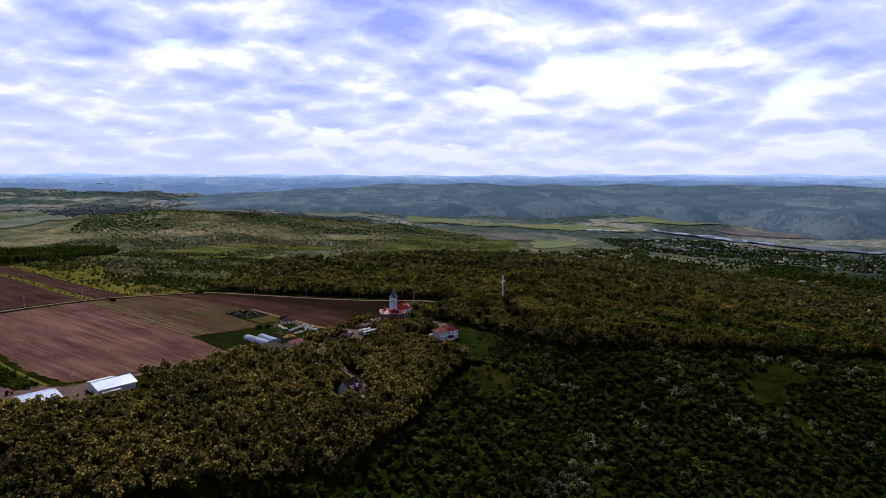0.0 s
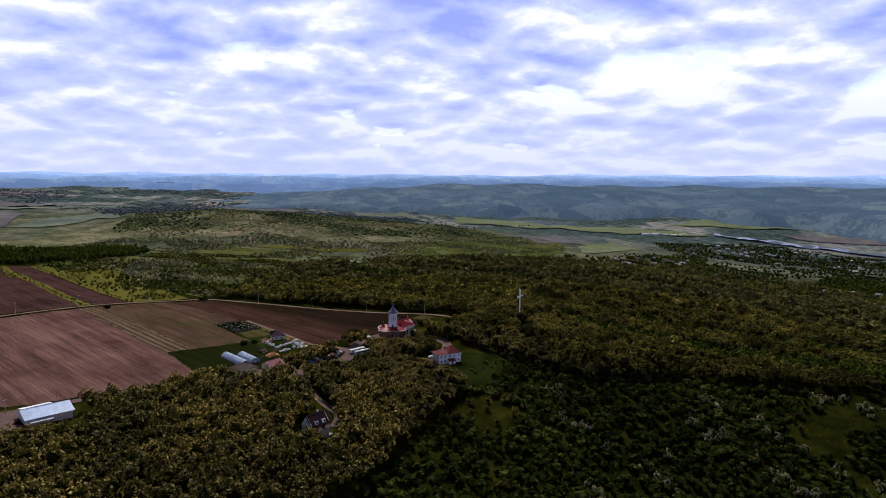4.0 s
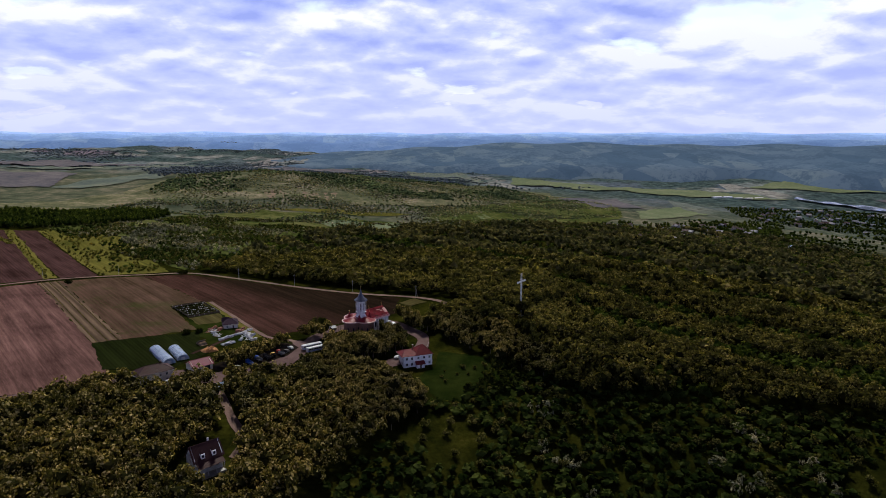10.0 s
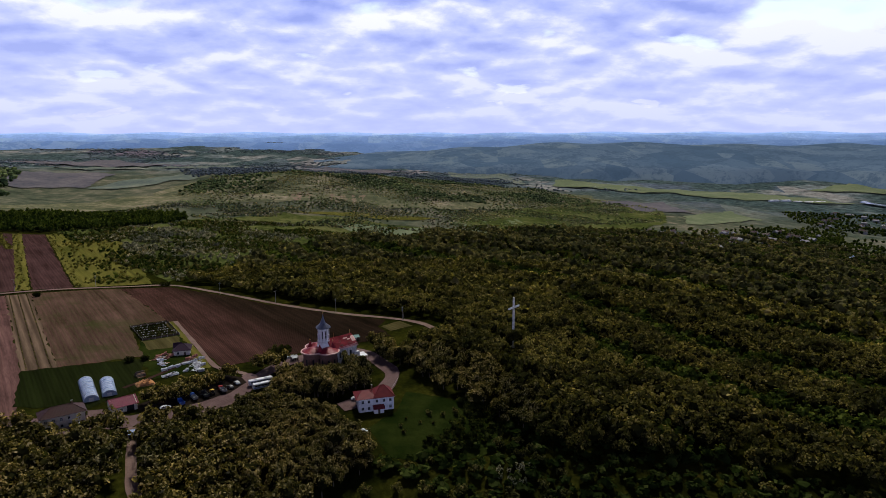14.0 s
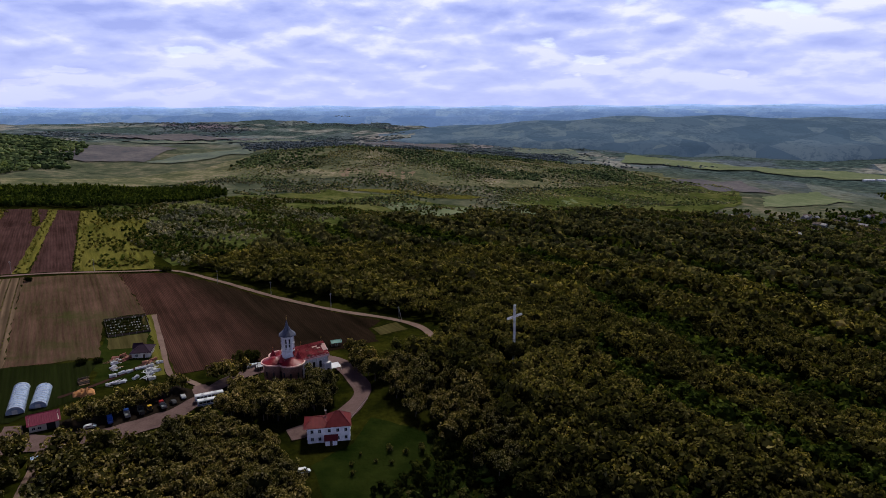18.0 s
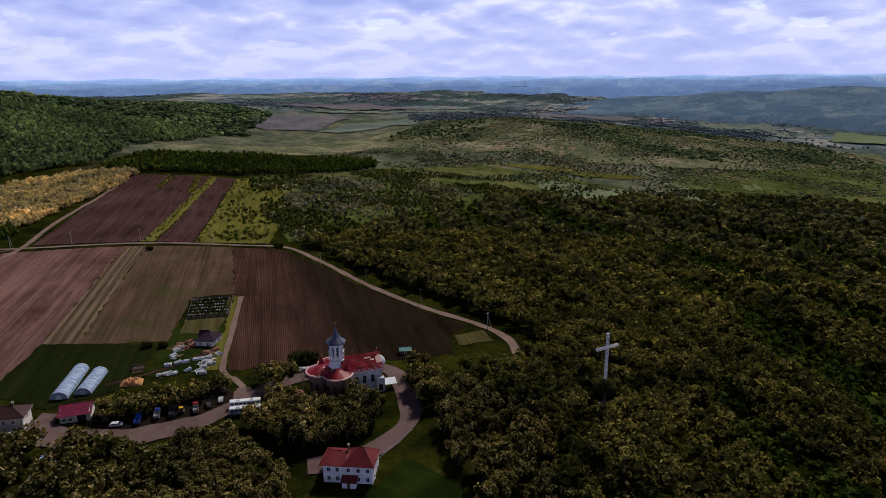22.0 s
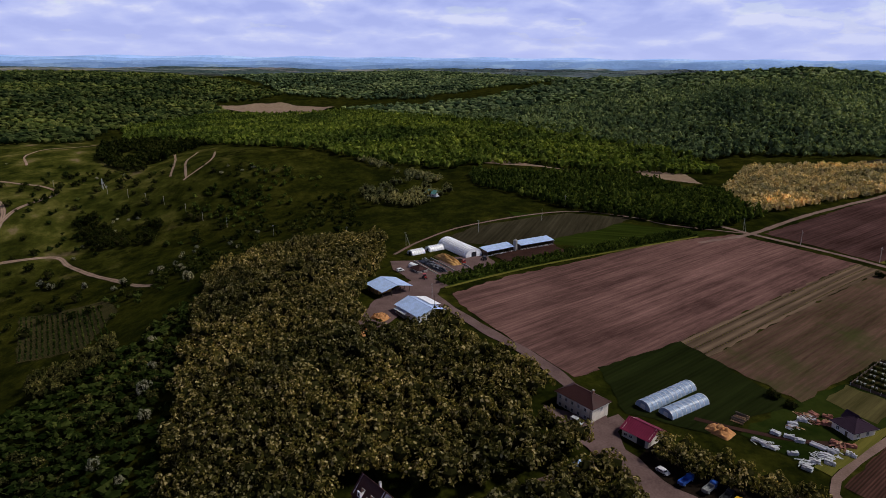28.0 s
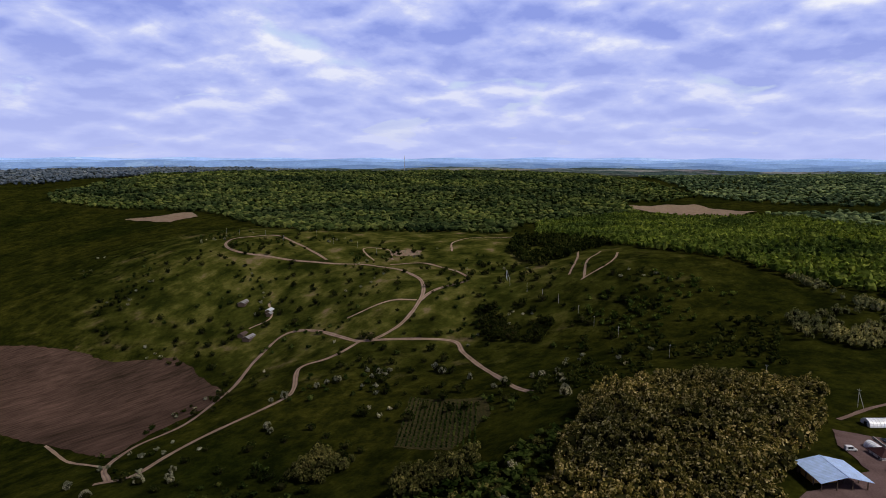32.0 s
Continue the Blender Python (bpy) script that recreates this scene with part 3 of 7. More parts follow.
def patch(name, poly, mat, lift, label, category, step=6.0):
    """A sheet that lies on the land inside a polygon."""
    jit = random.Random(len(poly) * 7 + int(abs(poly[0][0])))
    ragged = []
    for (x0, y0), (x1, y1) in zip(poly, poly[1:] + poly[:1]):
        n = max(1, int(math.hypot(x1 - x0, y1 - y0) / (step * 0.7)))
        for i in range(n):
            w = step * 0.17 if i else 0.0
            ragged.append((x0 + (x1 - x0) * i / n + jit.uniform(-w, w), y0 + (y1 - y0) * i / n + jit.uniform(-w, w)))
    bm = bmesh.new()
    bm.faces.new([bm.verts.new((x, y, 0)) for x, y in ragged])
    xs, ys = [p[0] for p in poly], [p[1] for p in poly]
    for ax, lo, hi in ((0, min(xs), max(xs)), (1, min(ys), max(ys))):
        for q in np.arange(lo + step, hi, step):
            co, no = ((q, 0, 0), (1, 0, 0)) if ax == 0 else ((0, q, 0), (0, 1, 0))
            bmesh.ops.bisect_plane(bm, geom=bm.verts[:] + bm.edges[:] + bm.faces[:], plane_co=co, plane_no=no)
    bm.verts.ensure_lookup_table()
    P = np.array([v.co[:] for v in bm.verts])
    Z = height(P[:, 0], P[:, 1]) + lift
    for v, z in zip(bm.verts, Z):
        v.co.z = z
    me = bpy.data.meshes.new(name)
    bmesh.ops.recalc_face_normals(bm, faces=bm.faces)
    if bm.faces and sum(f.normal.z for f in bm.faces) < 0:
        bmesh.ops.reverse_faces(bm, faces=bm.faces)
    for f in bm.faces:
        f.smooth = True
    bm.to_mesh(me)
    bm.free()
    me.materials.append(mat)
    return tagged(new(name, me), label, category, kind="structure")


def spline(pts, step):
    """Points every 'step' metres along a smooth line through pts."""
    p = np.array(pts, float)
    q = np.vstack([2 * p[0] - p[1], p, 2 * p[-1] - p[-2]])
    out = []
    for i in range(1, len(q) - 2):
        n = max(2, int(np.hypot(*(q[i + 1] - q[i])[:2]) / step))
        for t in np.arange(n) / n:
            out.append(0.5 * (2 * q[i] + (q[i + 1] - q[i - 1]) * t + (2 * q[i - 1] - 5 * q[i] + 4 * q[i + 1] - q[i + 2]) * t * t
                              + (3 * q[i] - q[i - 1] - 3 * q[i + 1] + q[i + 2]) * t ** 3))
    out.append(q[-2])
    return np.array(out)


def ribbon(name, pts, width, mat, lift, label, category="road", step=4.0):
    """A track that follows the land."""
    c = spline(pts, step)
    d = np.gradient(c, axis=0)
    d /= np.maximum(np.hypot(d[:, 0], d[:, 1]), 1e-6)[:, None]
    nrm = np.stack([-d[:, 1], d[:, 0]], 1)
    wob = 1 + 0.16 * np.sin(np.arange(len(c)) * 0.9) * np.sin(np.arange(len(c)) * 0.37 + len(c))
    cols = [c + nrm * (width * s * wob)[:, None] for s in (-0.5, -0.17, 0.17, 0.5)]
    V = np.stack(cols, 1).reshape(-1, 2)
    Z = height(V[:, 0], V[:, 1]) + lift
    v = np.column_stack([V, Z])
    i = (np.arange(len(c) - 1)[:, None] * 4 + np.arange(3)[None, :]).ravel()
    return tagged(new(name, raw_mesh(name, v, np.stack([i, i + 4, i + 5, i + 1][::-1], 1), mat, True)), label, category, kind="structure")


# fields on the plateau
F_WEST = ((-407, 128), (-332, 159), (-253, 2), (-236, -40), (-231, -55), (-248, -62), (-269, -71), (-308, -85), (-322, -86), (-345, -52), (-392, 60))
F_STRIPE = ((-332, 159), (-318, 164), (-238, 6), (-253, 2))
F_MID = ((-318, 164), (-262, 182), (-205, 88), (-224, 76), (-200, 20), (-238, 6))
F_CROP = ((-262, 182), (-230, 192), (-190, 165), (-143, 124), (-100, 95), (-66, 72), (-72, 58), (-65, 36), (-88, 25), (-123, 14), (-143, 6), (-156, 0), (-205, 88))
F_GARDEN = ((-253, 2), (-238, 6), (-200, 16), (-188, -24), (-204, -46), (-237, -43))
patch("field", F_WEST, M_SOIL, 0.20, "brown ploughed field with fine furrows", "field")
patch("field", F_STRIPE, M_STRAW, 0.24, "pale stubble stripes between two ploughed fields", "field")
patch("field", F_MID, M_FALLOW, 0.20, "brown fallow field with a thin green growth", "field")
patch("field", F_CROP, M_CROP, 0.20, "dark field with narrow rows of young crop", "field")
patch("garden_plot", F_GARDEN, M_GARDEN, 0.22, "dark green vegetable plot beside the polytunnels", "garden")
# upper plots
patch("field", ((-405, 150), (-330, 175), (-478, 492), (-568, 468), (-500, 330)), M_DARKSOIL, 0.20, "dark ploughed upper field beside the lane", "field")
patch("field", ((-322, 177), (-296, 184), (-446, 500), (-470, 496)), M_DARKSOIL, 0.20, "narrow strip of ploughed earth", "field")
patch("meadow", ((-292, 186), (-245, 205), (-330, 420), (-440, 510)), M_YELLOW, 0.16, "sunny yellow green meadow with scattered shrubs", "meadow")
patch("field", ((-425, -74), (-454, -46), (-480, 34), (-460, 80), (-432, 40), (-416, 0), (-406, -40)), M_GREY, 0.20, "grey fallow field behind the barns", "field")
patch("meadow", ((-70, -60), (-64, -43), (-37, -56), (-24, -76), (-30, -92), (-54, -100), (-76, -92), (-84, -72)), M_MEADOW, 0.14, "mown green meadow beside the guest house", "meadow")

ribbon("road", ((-482, 112), (-440, 128), (-405, 140), (-328, 170), (-262, 190), (-228, 199), (-188, 170), (-139, 127), (-96, 96), (-62, 76), (-44, 58), (-36, 36)), 4.2, M_TRACK, 0.32, "pale dirt road along the edge of the fields")
ribbon("lane", ((-390, 92), (-405, 140), (-442, 206), (-500, 325), (-574, 472)), 4.2, M_TRACK, 0.30, "straight dirt lane beside the upper fields")
ribbon("lane", ((-405, 140), (-440, 94), (-460, 82), (-484, 36), (-458, -48), (-428, -86), (-398, -108)), 2.2, M_TRACK, 0.30, "narrow dirt lane that loops behind the barns")
ribbon("lane", ((-352, -92), (-325, -97), (-283, -82), (-250, -66), (-222, -58), (-200, -56), (-180, -58), (-158, -52), (-143, -38), (-138, -22), (-142, -12)), 5.5, M_DRIVE, 0.34, "gravel lane past the yard and the workshops")
ribbon("lane", ((-142, -12), (-150, -6), (-159, 0), (-177, 38), (-199, 85)), 2.6, M_TRACK, 0.36, "narrow dirt track beside the crop field")
ribbon("drive", ((-138, -22), (-128, -4), (-108, 12), (-92, 16), (-82, 8), (-74, -8), (-69, -22), (-74, -38), (-84, -48), (-95, -54)), 8.0, M_DRIVE, 0.36, "wide curved gravel drive beside the church")
ribbon("lane", ((-181, -60), (-180, -67), (-178, -76), (-170, -105), (-164, -120), (-168, -132)), 4.0, M_TRACK, 0.30, "dirt lane down to the lodge in the grove")

# ---- trees ----
def ball(level):
    bm = bmesh.new()
    bmesh.ops.create_icosphere(bm, subdivisions=level, radius=1.0)
    v = np.array([p.co[:] for p in bm.verts])
    f = np.array([[p.index for p in q.verts] for q in bm.faces])
    bm.free()
    return v, f


BALLS = {k: ball(k) for k in (1, 2, 3)}


def crown_shape(rng, level, cards, size, puffs=11, full=0.60):
    """Triangles of one crown about 1 in radius: tufts of leaf sprays round a lumpy core. Also which triangles are core."""
    d = rng.normal(size=(puffs, 3))
    d[:, 2] = np.abs(d[:, 2]) * 0.9 - 0.15
    d /= np.linalg.norm(d, axis=1)[:, None]
    P = d * rng.uniform(0.50, 0.74, puffs)[:, None]
    R = rng.uniform(0.24, 0.40, puffs)
    v, f = BALLS[level]
    reach = np.full(len(v), 0.50)
    for p, r in zip(P, R):
        along = v @ p
        off2 = (p @ p) - along ** 2
        reach = np.maximum(reach, np.where((off2 < r * r) & (along > 0), along + np.sqrt(np.maximum(r * r - off2, 0)), 0))
    core = v * (reach * full)[:, None] + rng.normal(size=v.shape) * (0.04 if cards > 100 else 0.11)
    core[:, 2] = np.where(core[:, 2] < -0.45, -0.45 + (core[:, 2] + 0.45) * 0.3, core[:, 2])
    V, F = [core], [f]
    if cards:
        k = rng.integers(0, puffs, cards)
        e = rng.normal(size=(cards, 3)) + d[k] * 0.9 + np.array([0, 0, 0.45])
        e /= np.linalg.norm(e, axis=1)[:, None]
        c = P[k] + e * (R[k] * rng.uniform(0.70, 1.12, cards))[:, None]
        nrm = e + np.array([0, 0, 0.3]) + rng.normal(size=e.shape) * 0.5
        a = np.cross(nrm, rng.normal(size=e.shape))
        a /= np.linalg.norm(a, axis=1)[:, None]
        b = np.cross(nrm, a)
        b /= np.linalg.norm(b, axis=1)[:, None]
        s = (size * rng.uniform(0.55, 1.35, cards))[:, None]
        quad = np.stack([c - a * s * 1.3 - b * s * 0.35, c + a * s * 0.5 - b * s * 0.75, c + a * s * 1.1 + b * s * 0.45, c - a * s * 0.4 + b * s * 0.8], 1).reshape(-1, 3)
        i = len(core) + np.arange(cards) * 4
        V.append(quad)
        F.append(np.concatenate([np.stack([i, i + 1, i + 2], 1), np.stack([i, i + 2, i + 3], 1)]))
    V = np.vstack(V)
    V[:, 2] += 0.5
    F = np.vstack(F)
    return V, F, np.arange(len(F)) < len(f)


CROWNS = {}
for kind, (lev, cards, size, full) in {"near": (2, 700, 0.060, 0.80), "mid": (1, 150, 0.104, 0.80), "low": (1, 34, 0.20, 0.86), "far": (1, 12, 0.26, 0.92), "speck": (1, 0, 0, 1.05)}.items():
    rngc = np.random.default_rng(11)
    CROWNS[kind] = [crown_shape(rngc, lev, cards, size, full=full) for _ in range(9)]


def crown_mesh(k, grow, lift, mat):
    """One crown as a mesh: leaf sprays over a core darkened for inner shade."""
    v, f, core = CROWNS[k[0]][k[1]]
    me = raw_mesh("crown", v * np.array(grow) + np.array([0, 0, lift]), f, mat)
    me.materials.append(M_CORESHADE)
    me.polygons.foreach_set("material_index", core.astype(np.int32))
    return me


def woods(name, spots, kind, mat, label, category="trees"):
    """Many crowns in one mesh. Spots: x, y, crown radius, crown height, height of the crown's underside."""
    if not len(spots):
        return None
    rng = np.random.default_rng(len(spots) + 5)
    shapes = CROWNS[kind]
    which = rng.integers(0, len(shapes), len(spots))
    turn = rng.uniform(0, 2 * math.pi, len(spots))
    Z = height(spots[:, 0], spots[:, 1])
    VV, FF, CC, base = [], [], [], 0
    for k, (v, f, core) in enumerate(shapes):
        m = which == k
        n = int(m.sum())
        if not n:
            continue
        s = spots[m]
        c, sn = np.cos(turn[m])[:, None], np.sin(turn[m])[:, None]
        x = (v[None, :, 0] * c - v[None, :, 1] * sn) * s[:, 2:3] + s[:, 0:1]
        y = (v[None, :, 0] * sn + v[None, :, 1] * c) * s[:, 2:3] + s[:, 1:2]
        z = v[None, :, 2] * s[:, 3:4] + (Z[m] + s[:, 4])[:, None]
        VV.append(np.stack([x, y, z], -1).reshape(-1, 3))
        FF.append((f[None] + (np.arange(n) * len(v))[:, None, None] + base).reshape(-1, 3))
        CC.append(np.tile(core, n))
        base += n * len(v)
    me = raw_mesh(name, np.vstack(VV), np.vstack(FF), mat)
    # cores of the nearer crowns take the dark shade tone
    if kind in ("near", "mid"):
        me.materials.append(M_CORESHADE)
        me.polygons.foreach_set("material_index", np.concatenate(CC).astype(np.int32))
    return tagged(new(name, me), label, category, kind="stuff")


def scatter(x0, x1, y0, y1, gap, seed, keep):
    """Jittered spots in a box where keep(x, y) is true."""
    rng = np.random.default_rng(seed)
    X, Y = np.meshgrid(np.arange(x0, x1, gap), np.arange(y0, y1, gap))
    x = X.ravel() + rng.uniform(-0.45, 0.45, X.size) * gap
    y = Y.ravel() + rng.uniform(-0.45, 0.45, Y.size) * gap
    m = keep(x, y)
    return x[m], y[m], rng


def lumps(x, y, s, seed=0.0):
    """A smooth random field between about -1 and 1."""
    return (np.sin(x / s + seed + 1.7 * np.sin(y / s * 0.7 + seed)) + np.sin(y / s * 1.1 - seed + 1.3 * np.sin(x / s * 0.6))
            + 0.7 * np.sin((x + y) / s * 1.9 + seed * 2) * np.sin((x - y) / s * 1.6)) / 2.7


def spots_of(x, y, rng, r, h, under):
    k = rng.uniform(0.75, 1.25, len(x))
    return np.column_stack([x, y, r * k * 1.12, h * k * rng.uniform(0.85, 1.2, len(x)), under * k * rng.uniform(0.7, 1.25, len(x))])


GROVE = ((-432, -112), (-445, -160), (-415, -218), (-300, -213), (-205, -206), (-150, -165), (-112, -122), (-80, -98), (-92, -72), (-100, -62),
         (-130, -46), (-150, -62), (-180, -66), (-205, -68), (-232, -72), (-262, -88), (-284, -98), (-280, -122), (-300, -136), (-335, -132), (-354, -121), (-372, -117), (-395, -116))
GROVE_CHURCH = ((-138, -28), (-122, -20), (-108, -24), (-92, -19), (-81, -15), (-79, -28), (-80, -37), (-95, -44), (-130, -42))
GROVE_CARS = ((-184, -45), (-151, -12), (-145, -17), (-159, -33.5), (-176, -49))
GROVE_DRIVE = ((-79, 12), (-63, 24), (-56, 6), (-70, -4))
GROVE_WEST = ((-131, -14), (-120, -6), (-128, 2), (-141, -6))
EDGE = ((-62, 12), (-78, 2), (-63, -14), (-58, -30), (-48, -43), (-36, -58), (-22, -78), (0, -99), (60, -112), (180, -178), (330, -200), (700, -200), (1000, 200), (700, 700),
        (250, 700), (-60, 560), (-150, 420), (-222, 212), (-180, 178), (-136, 142), (-92, 112), (-56, 88), (-28, 60), (-24, 34))
LODGE_GAP = ((-189, -148), (-170, -152), (-164, -132), (-163, -112), (-172, -112), (-186, -128))
LODGE_LANE = spline(((-181, -60), (-178, -76), (-170, -105), (-164, -120)), 2.0)


def grove_keep(x, y):
    m = inside(x, y, GROVE) & ~inside(x, y, LODGE_GAP)
    for px, py in LODGE_LANE:
        m &= np.hypot(x - px, y - py) > 3.0
    for g in (GROVE_CHURCH, GROVE_WEST, GROVE_DRIVE):
        m |= inside(x, y, g)
    return m & (np.hypot((x + 132) / 1.3, y + 31) > 8.5) & (np.hypot(x + 205, y + 68) > 13) & (np.hypot(x + 292, y + 118) > 17)


gx, gy, grng = scatter(-450, -70, -225, 20, 4.7, 3, grove_keep)
g_spots = spots_of(gx, gy, grng, 3.7, 4.6, 2.9)
cx_, cy_, crng = scatter(-190, -140, -55, -5, 3.5, 13, lambda x, y: inside(x, y, GROVE_CARS))
g_spots = np.vstack([g_spots, spots_of(cx_, cy_, crng, 3.0, 3.9, 1.9)])
cx_, cy_, crng = scatter(-145, -75, -50, -10, 4.8, 14, lambda x, y: inside(x, y, GROVE_CHURCH) & (np.hypot((x + 132) / 1.3, y + 31) > 8.5))
g_spots = np.vstack([g_spots, spots_of(cx_, cy_, crng, 3.2, 4.1, 2.2)])
ex, ey, erng = scatter(-240, 330, -210, 330, 5.3, 4, lambda x, y: inside(x, y, EDGE) & (np.hypot(x + 20, y + 40) < 330) & (np.hypot(x / 6.0, (y + 6.5) / 12.5) > 1) & (lumps(x, y, 19, 1.0) > -0.88))
e_spots = spots_of(ex, ey, erng, 4.1, 4.7, 2.8)
e_spots[:, 2:5] *= (1 + 0.28 * lumps(ex, ey, 19, 1.0))[:, None]


def gully(x, y):
    """Above 0 on the ribs of the eastern wood, below 0 in its gullies."""
    return np.sin((0.84 * x + 0.54 * y + 16 * np.sin(x / 71 - y / 93) + 9 * np.sin(y / 37 + x / 53)) / 10.5) + 0.35 * lumps(x, y, 23, 0.4)



# the trees nearest to the middle of the place are things of their own
all_near = np.vstack([g_spots, e_spots])
rank = np.argsort(np.hypot(all_near[:, 0] + 75, all_near[:, 1] + 62))
own, rest = all_near[rank[:290]], all_near[rank[290:]]


def trunk_mesh():
    bm = bmesh.new()
    bmesh.ops.create_cone(bm, cap_ends=True, segments=7, radius1=0.24, radius2=0.10, depth=6.0, matrix=Matrix.Translation((0, 0, 3.0)))
    for a in range(4):
        t = radians(a * 90 + 20)
        m = Matrix.Translation((0.5 * math.cos(t), 0.5 * math.sin(t), 5.2)) @ Matrix.Rotation(t, 4, "Z") @ Matrix.Rotation(radians(42), 4, "Y")
        bmesh.ops.create_cone(bm, cap_ends=True, segments=5, radius1=0.09, radius2=0.03, depth=2.6, matrix=m @ Matrix.Translation((0, 0, 0.6)))
    me = bpy.data.meshes.new("trunk")
    bm.to_mesh(me)
    bm.free()
    me.materials.append(M_BARK)
    return me


TRUNK = trunk_mesh()
near_trees = []
for k in range(len(CROWNS["near"])):
    root = tagged(new("robinia_tree"), "olive green robinia tree with pale hanging blossom", "tree", "robinia trees of the grove")
    t = new("trunk", TRUNK)
    t.parent = root
    c = new("crown", crown_mesh(("near", k), (4.3, 4.3, 4.7), 2.4, M_ROBINIA))
    c.parent = root
    near_trees.append(root)
ridge_trees = []
for src in near_trees:
    twin = copy_thing(src, pose(0, 0, 0))
    tagged(twin, "dark olive robinia tree on the ridge", group="robinia trees of the ridge")
    for ch in twin.children:
        if ch.data != TRUNK:
            ch.data = ch.data.copy()
            ch.data.materials[0] = M_RIDGEWOOD
    ridge_trees.append(twin)
used = set()
trng = np.random.default_rng(8)
own_z = height(own[:, 0], own[:, 1])
for i, (s, z) in enumerate(zip(own, own_z)):
    src = (ridge_trees if s[0] > 30 or s[1] > 60 else near_trees)[i % len(near_trees)]
    g_ = trng.uniform(0.78, 1.2)
    m = pose(s[0], s[1], z - 0.1, 0, 0, trng.uniform(0, 360)) @ Matrix.Diagonal((g_, g_, g_ * trng.uniform(0.88, 1.12), 1.0))
    if src not in used:
        used.add(src)
        src.matrix_basis = m
    else:
        copy_thing(src, m)
west = (rest[:, 0] < -60) & (rest[:, 1] < 30)
woods("robinia_grove", rest[west], "mid", M_ROBINIA, "dense robinia grove in cream blossom")
east_near = np.hypot(rest[:, 0] + 20, rest[:, 1] + 150) < 250
# gully trees get a darker leaf colour in place of gully shade
deep = (gully(rest[:, 0], rest[:, 1]) < -0.25) & (rest[:, 0] > 40)
woods("robinia_grove", rest[~west & east_near & ~deep], "mid", M_RIDGEWOOD, "dense robinia wood along the ridge")
woods("robinia_grove", rest[~west & ~east_near & ~deep], "low", M_RIDGEWOOD, "dense robinia wood behind the ridge")
woods("gully_wood", rest[~west & deep] * np.array([1, 1, 0.9, 0.85, 0.6]), "low", M_OAK, "trees in the gullies, coloured darker for their shade")

# the wood on the slope behind, farther off
def far_keep(x, y):
    d = np.hypot(x + 20, y + 40)
    return inside(x, y, EDGE) & (d >= 325) & (lumps(x, y, 60) > -0.75)


fx, fy, frng = scatter(-240, 1000, -220, 720, 8.4, 5, far_keep)
# same darkening for shade along the gullies farther off
f_spots, f_deep = spots_of(fx, fy, frng, 4.8, 5.2, 2.4), gully(fx, fy) < -0.3
woods("hillside_wood", f_spots[~f_deep], "far", M_SLOPE, "olive green wood on the falling slope")
woods("hillside_wood", f_spots[f_deep] * np.array([1, 1, 0.9, 0.85, 0.6]), "far", M_OAK, "trees in the gullies of the slope, coloured darker for their shade")

# ---- building materials ----
def seamed(name, col, rough, metal, pitch, turn=0.0, var=0.2):
    """Sheet roofing with standing seams."""
    b = Nodes(name, rough, metal, 0.12)
    p = b.coords(turn=turn)
    seam = b.ramp(b.wave(p, 0.314 / pitch, 0.0, 0, 1), (0.86, 0.0), (0.97, 1.0))
    stain = b.noise(p, 0.35, 4)
    base = b.ramp(stain, (0.3, tuple(c * (1 - var) for c in col)), (0.7, tuple(min(1, c * (1 + var * 0.5)) for c in col)))
    b.bump(seam, 0.4, 0.06)
    return b.done(b.mix(b.math("MULTIPLY", seam, 0.35), base, tuple(c * 0.4 for c in col)), b.ramp(stain, (0.3, max(0.1, rough - 0.1)), (0.7, min(1, rough + 0.12))))


M_REDROOF = seamed("red_sheet_roof", (0.20, 0.009, 0.018), 0.36, 0.0, 0.6, var=0.5)
M_REDTILE = seamed("dull_red_roof", (0.15, 0.022, 0.024), 0.5, 0.0, 0.5)
M_PINKROOF = seamed("magenta_red_roof", (0.17, 0.020, 0.050), 0.5, 0.0, 0.8)
M_BROWNROOF = seamed("dark_brown_roof", (0.045, 0.018, 0.017), 0.6, 0.0, 0.5)
M_PLUMROOF = seamed("plum_black_roof", (0.030, 0.016, 0.030), 0.95, 0.0, 0.5)
M_ZINC = seamed("pale_blue_sheet", (0.42, 0.56, 0.84), 0.4, 0.0, 0.9)
M_WHITESHEET = plain("white_sheet", (0.80, 0.82, 0.86), 0.4)
M_SPIRE = seamed("grey_zinc_spire", (0.10, 0.11, 0.15), 0.45, 0.3, 0.5)
M_COPPER = plain("pale_copper_rim", (0.62, 0.36, 0.31), 0.45)
M_WALL = plain("white_plaster", (0.74, 0.73, 0.75), 0.9)
M_CREAM = plain("cream_plaster", (0.62, 0.57, 0.50), 0.9)
M_VILLWALL = plain("weathered_village_wall", (0.20, 0.20, 0.21), 0.9)
M_STONE = plain("grey_stone_wall", (0.58, 0.57, 0.58), 0.9, var=0.4, scale=1.2)
M_BRICK = plain("red_brown_masonry", (0.17, 0.085, 0.065), 0.9, var=0.5, scale=1.5)
M_GLASS = plain("dark_glass_and_openings", (0.02, 0.024, 0.03), 0.12, 0.0, 0.2)
M_FRAME = plain("white_window_frame", (0.6, 0.6, 0.6), 0.6)
M_WOODD = plain("dark_timber", (0.075, 0.05, 0.035), 0.85)
M_WOODL = plain("raw_timber", (0.36, 0.22, 0.12), 0.85, var=0.4, scale=2.0)
M_FILM = plain("milky_plastic_film", (0.24, 0.32, 0.46), 0.3, var=0.3)
M_STEEL = plain("white_steel_lattice", (0.62, 0.63, 0.65), 0.5)
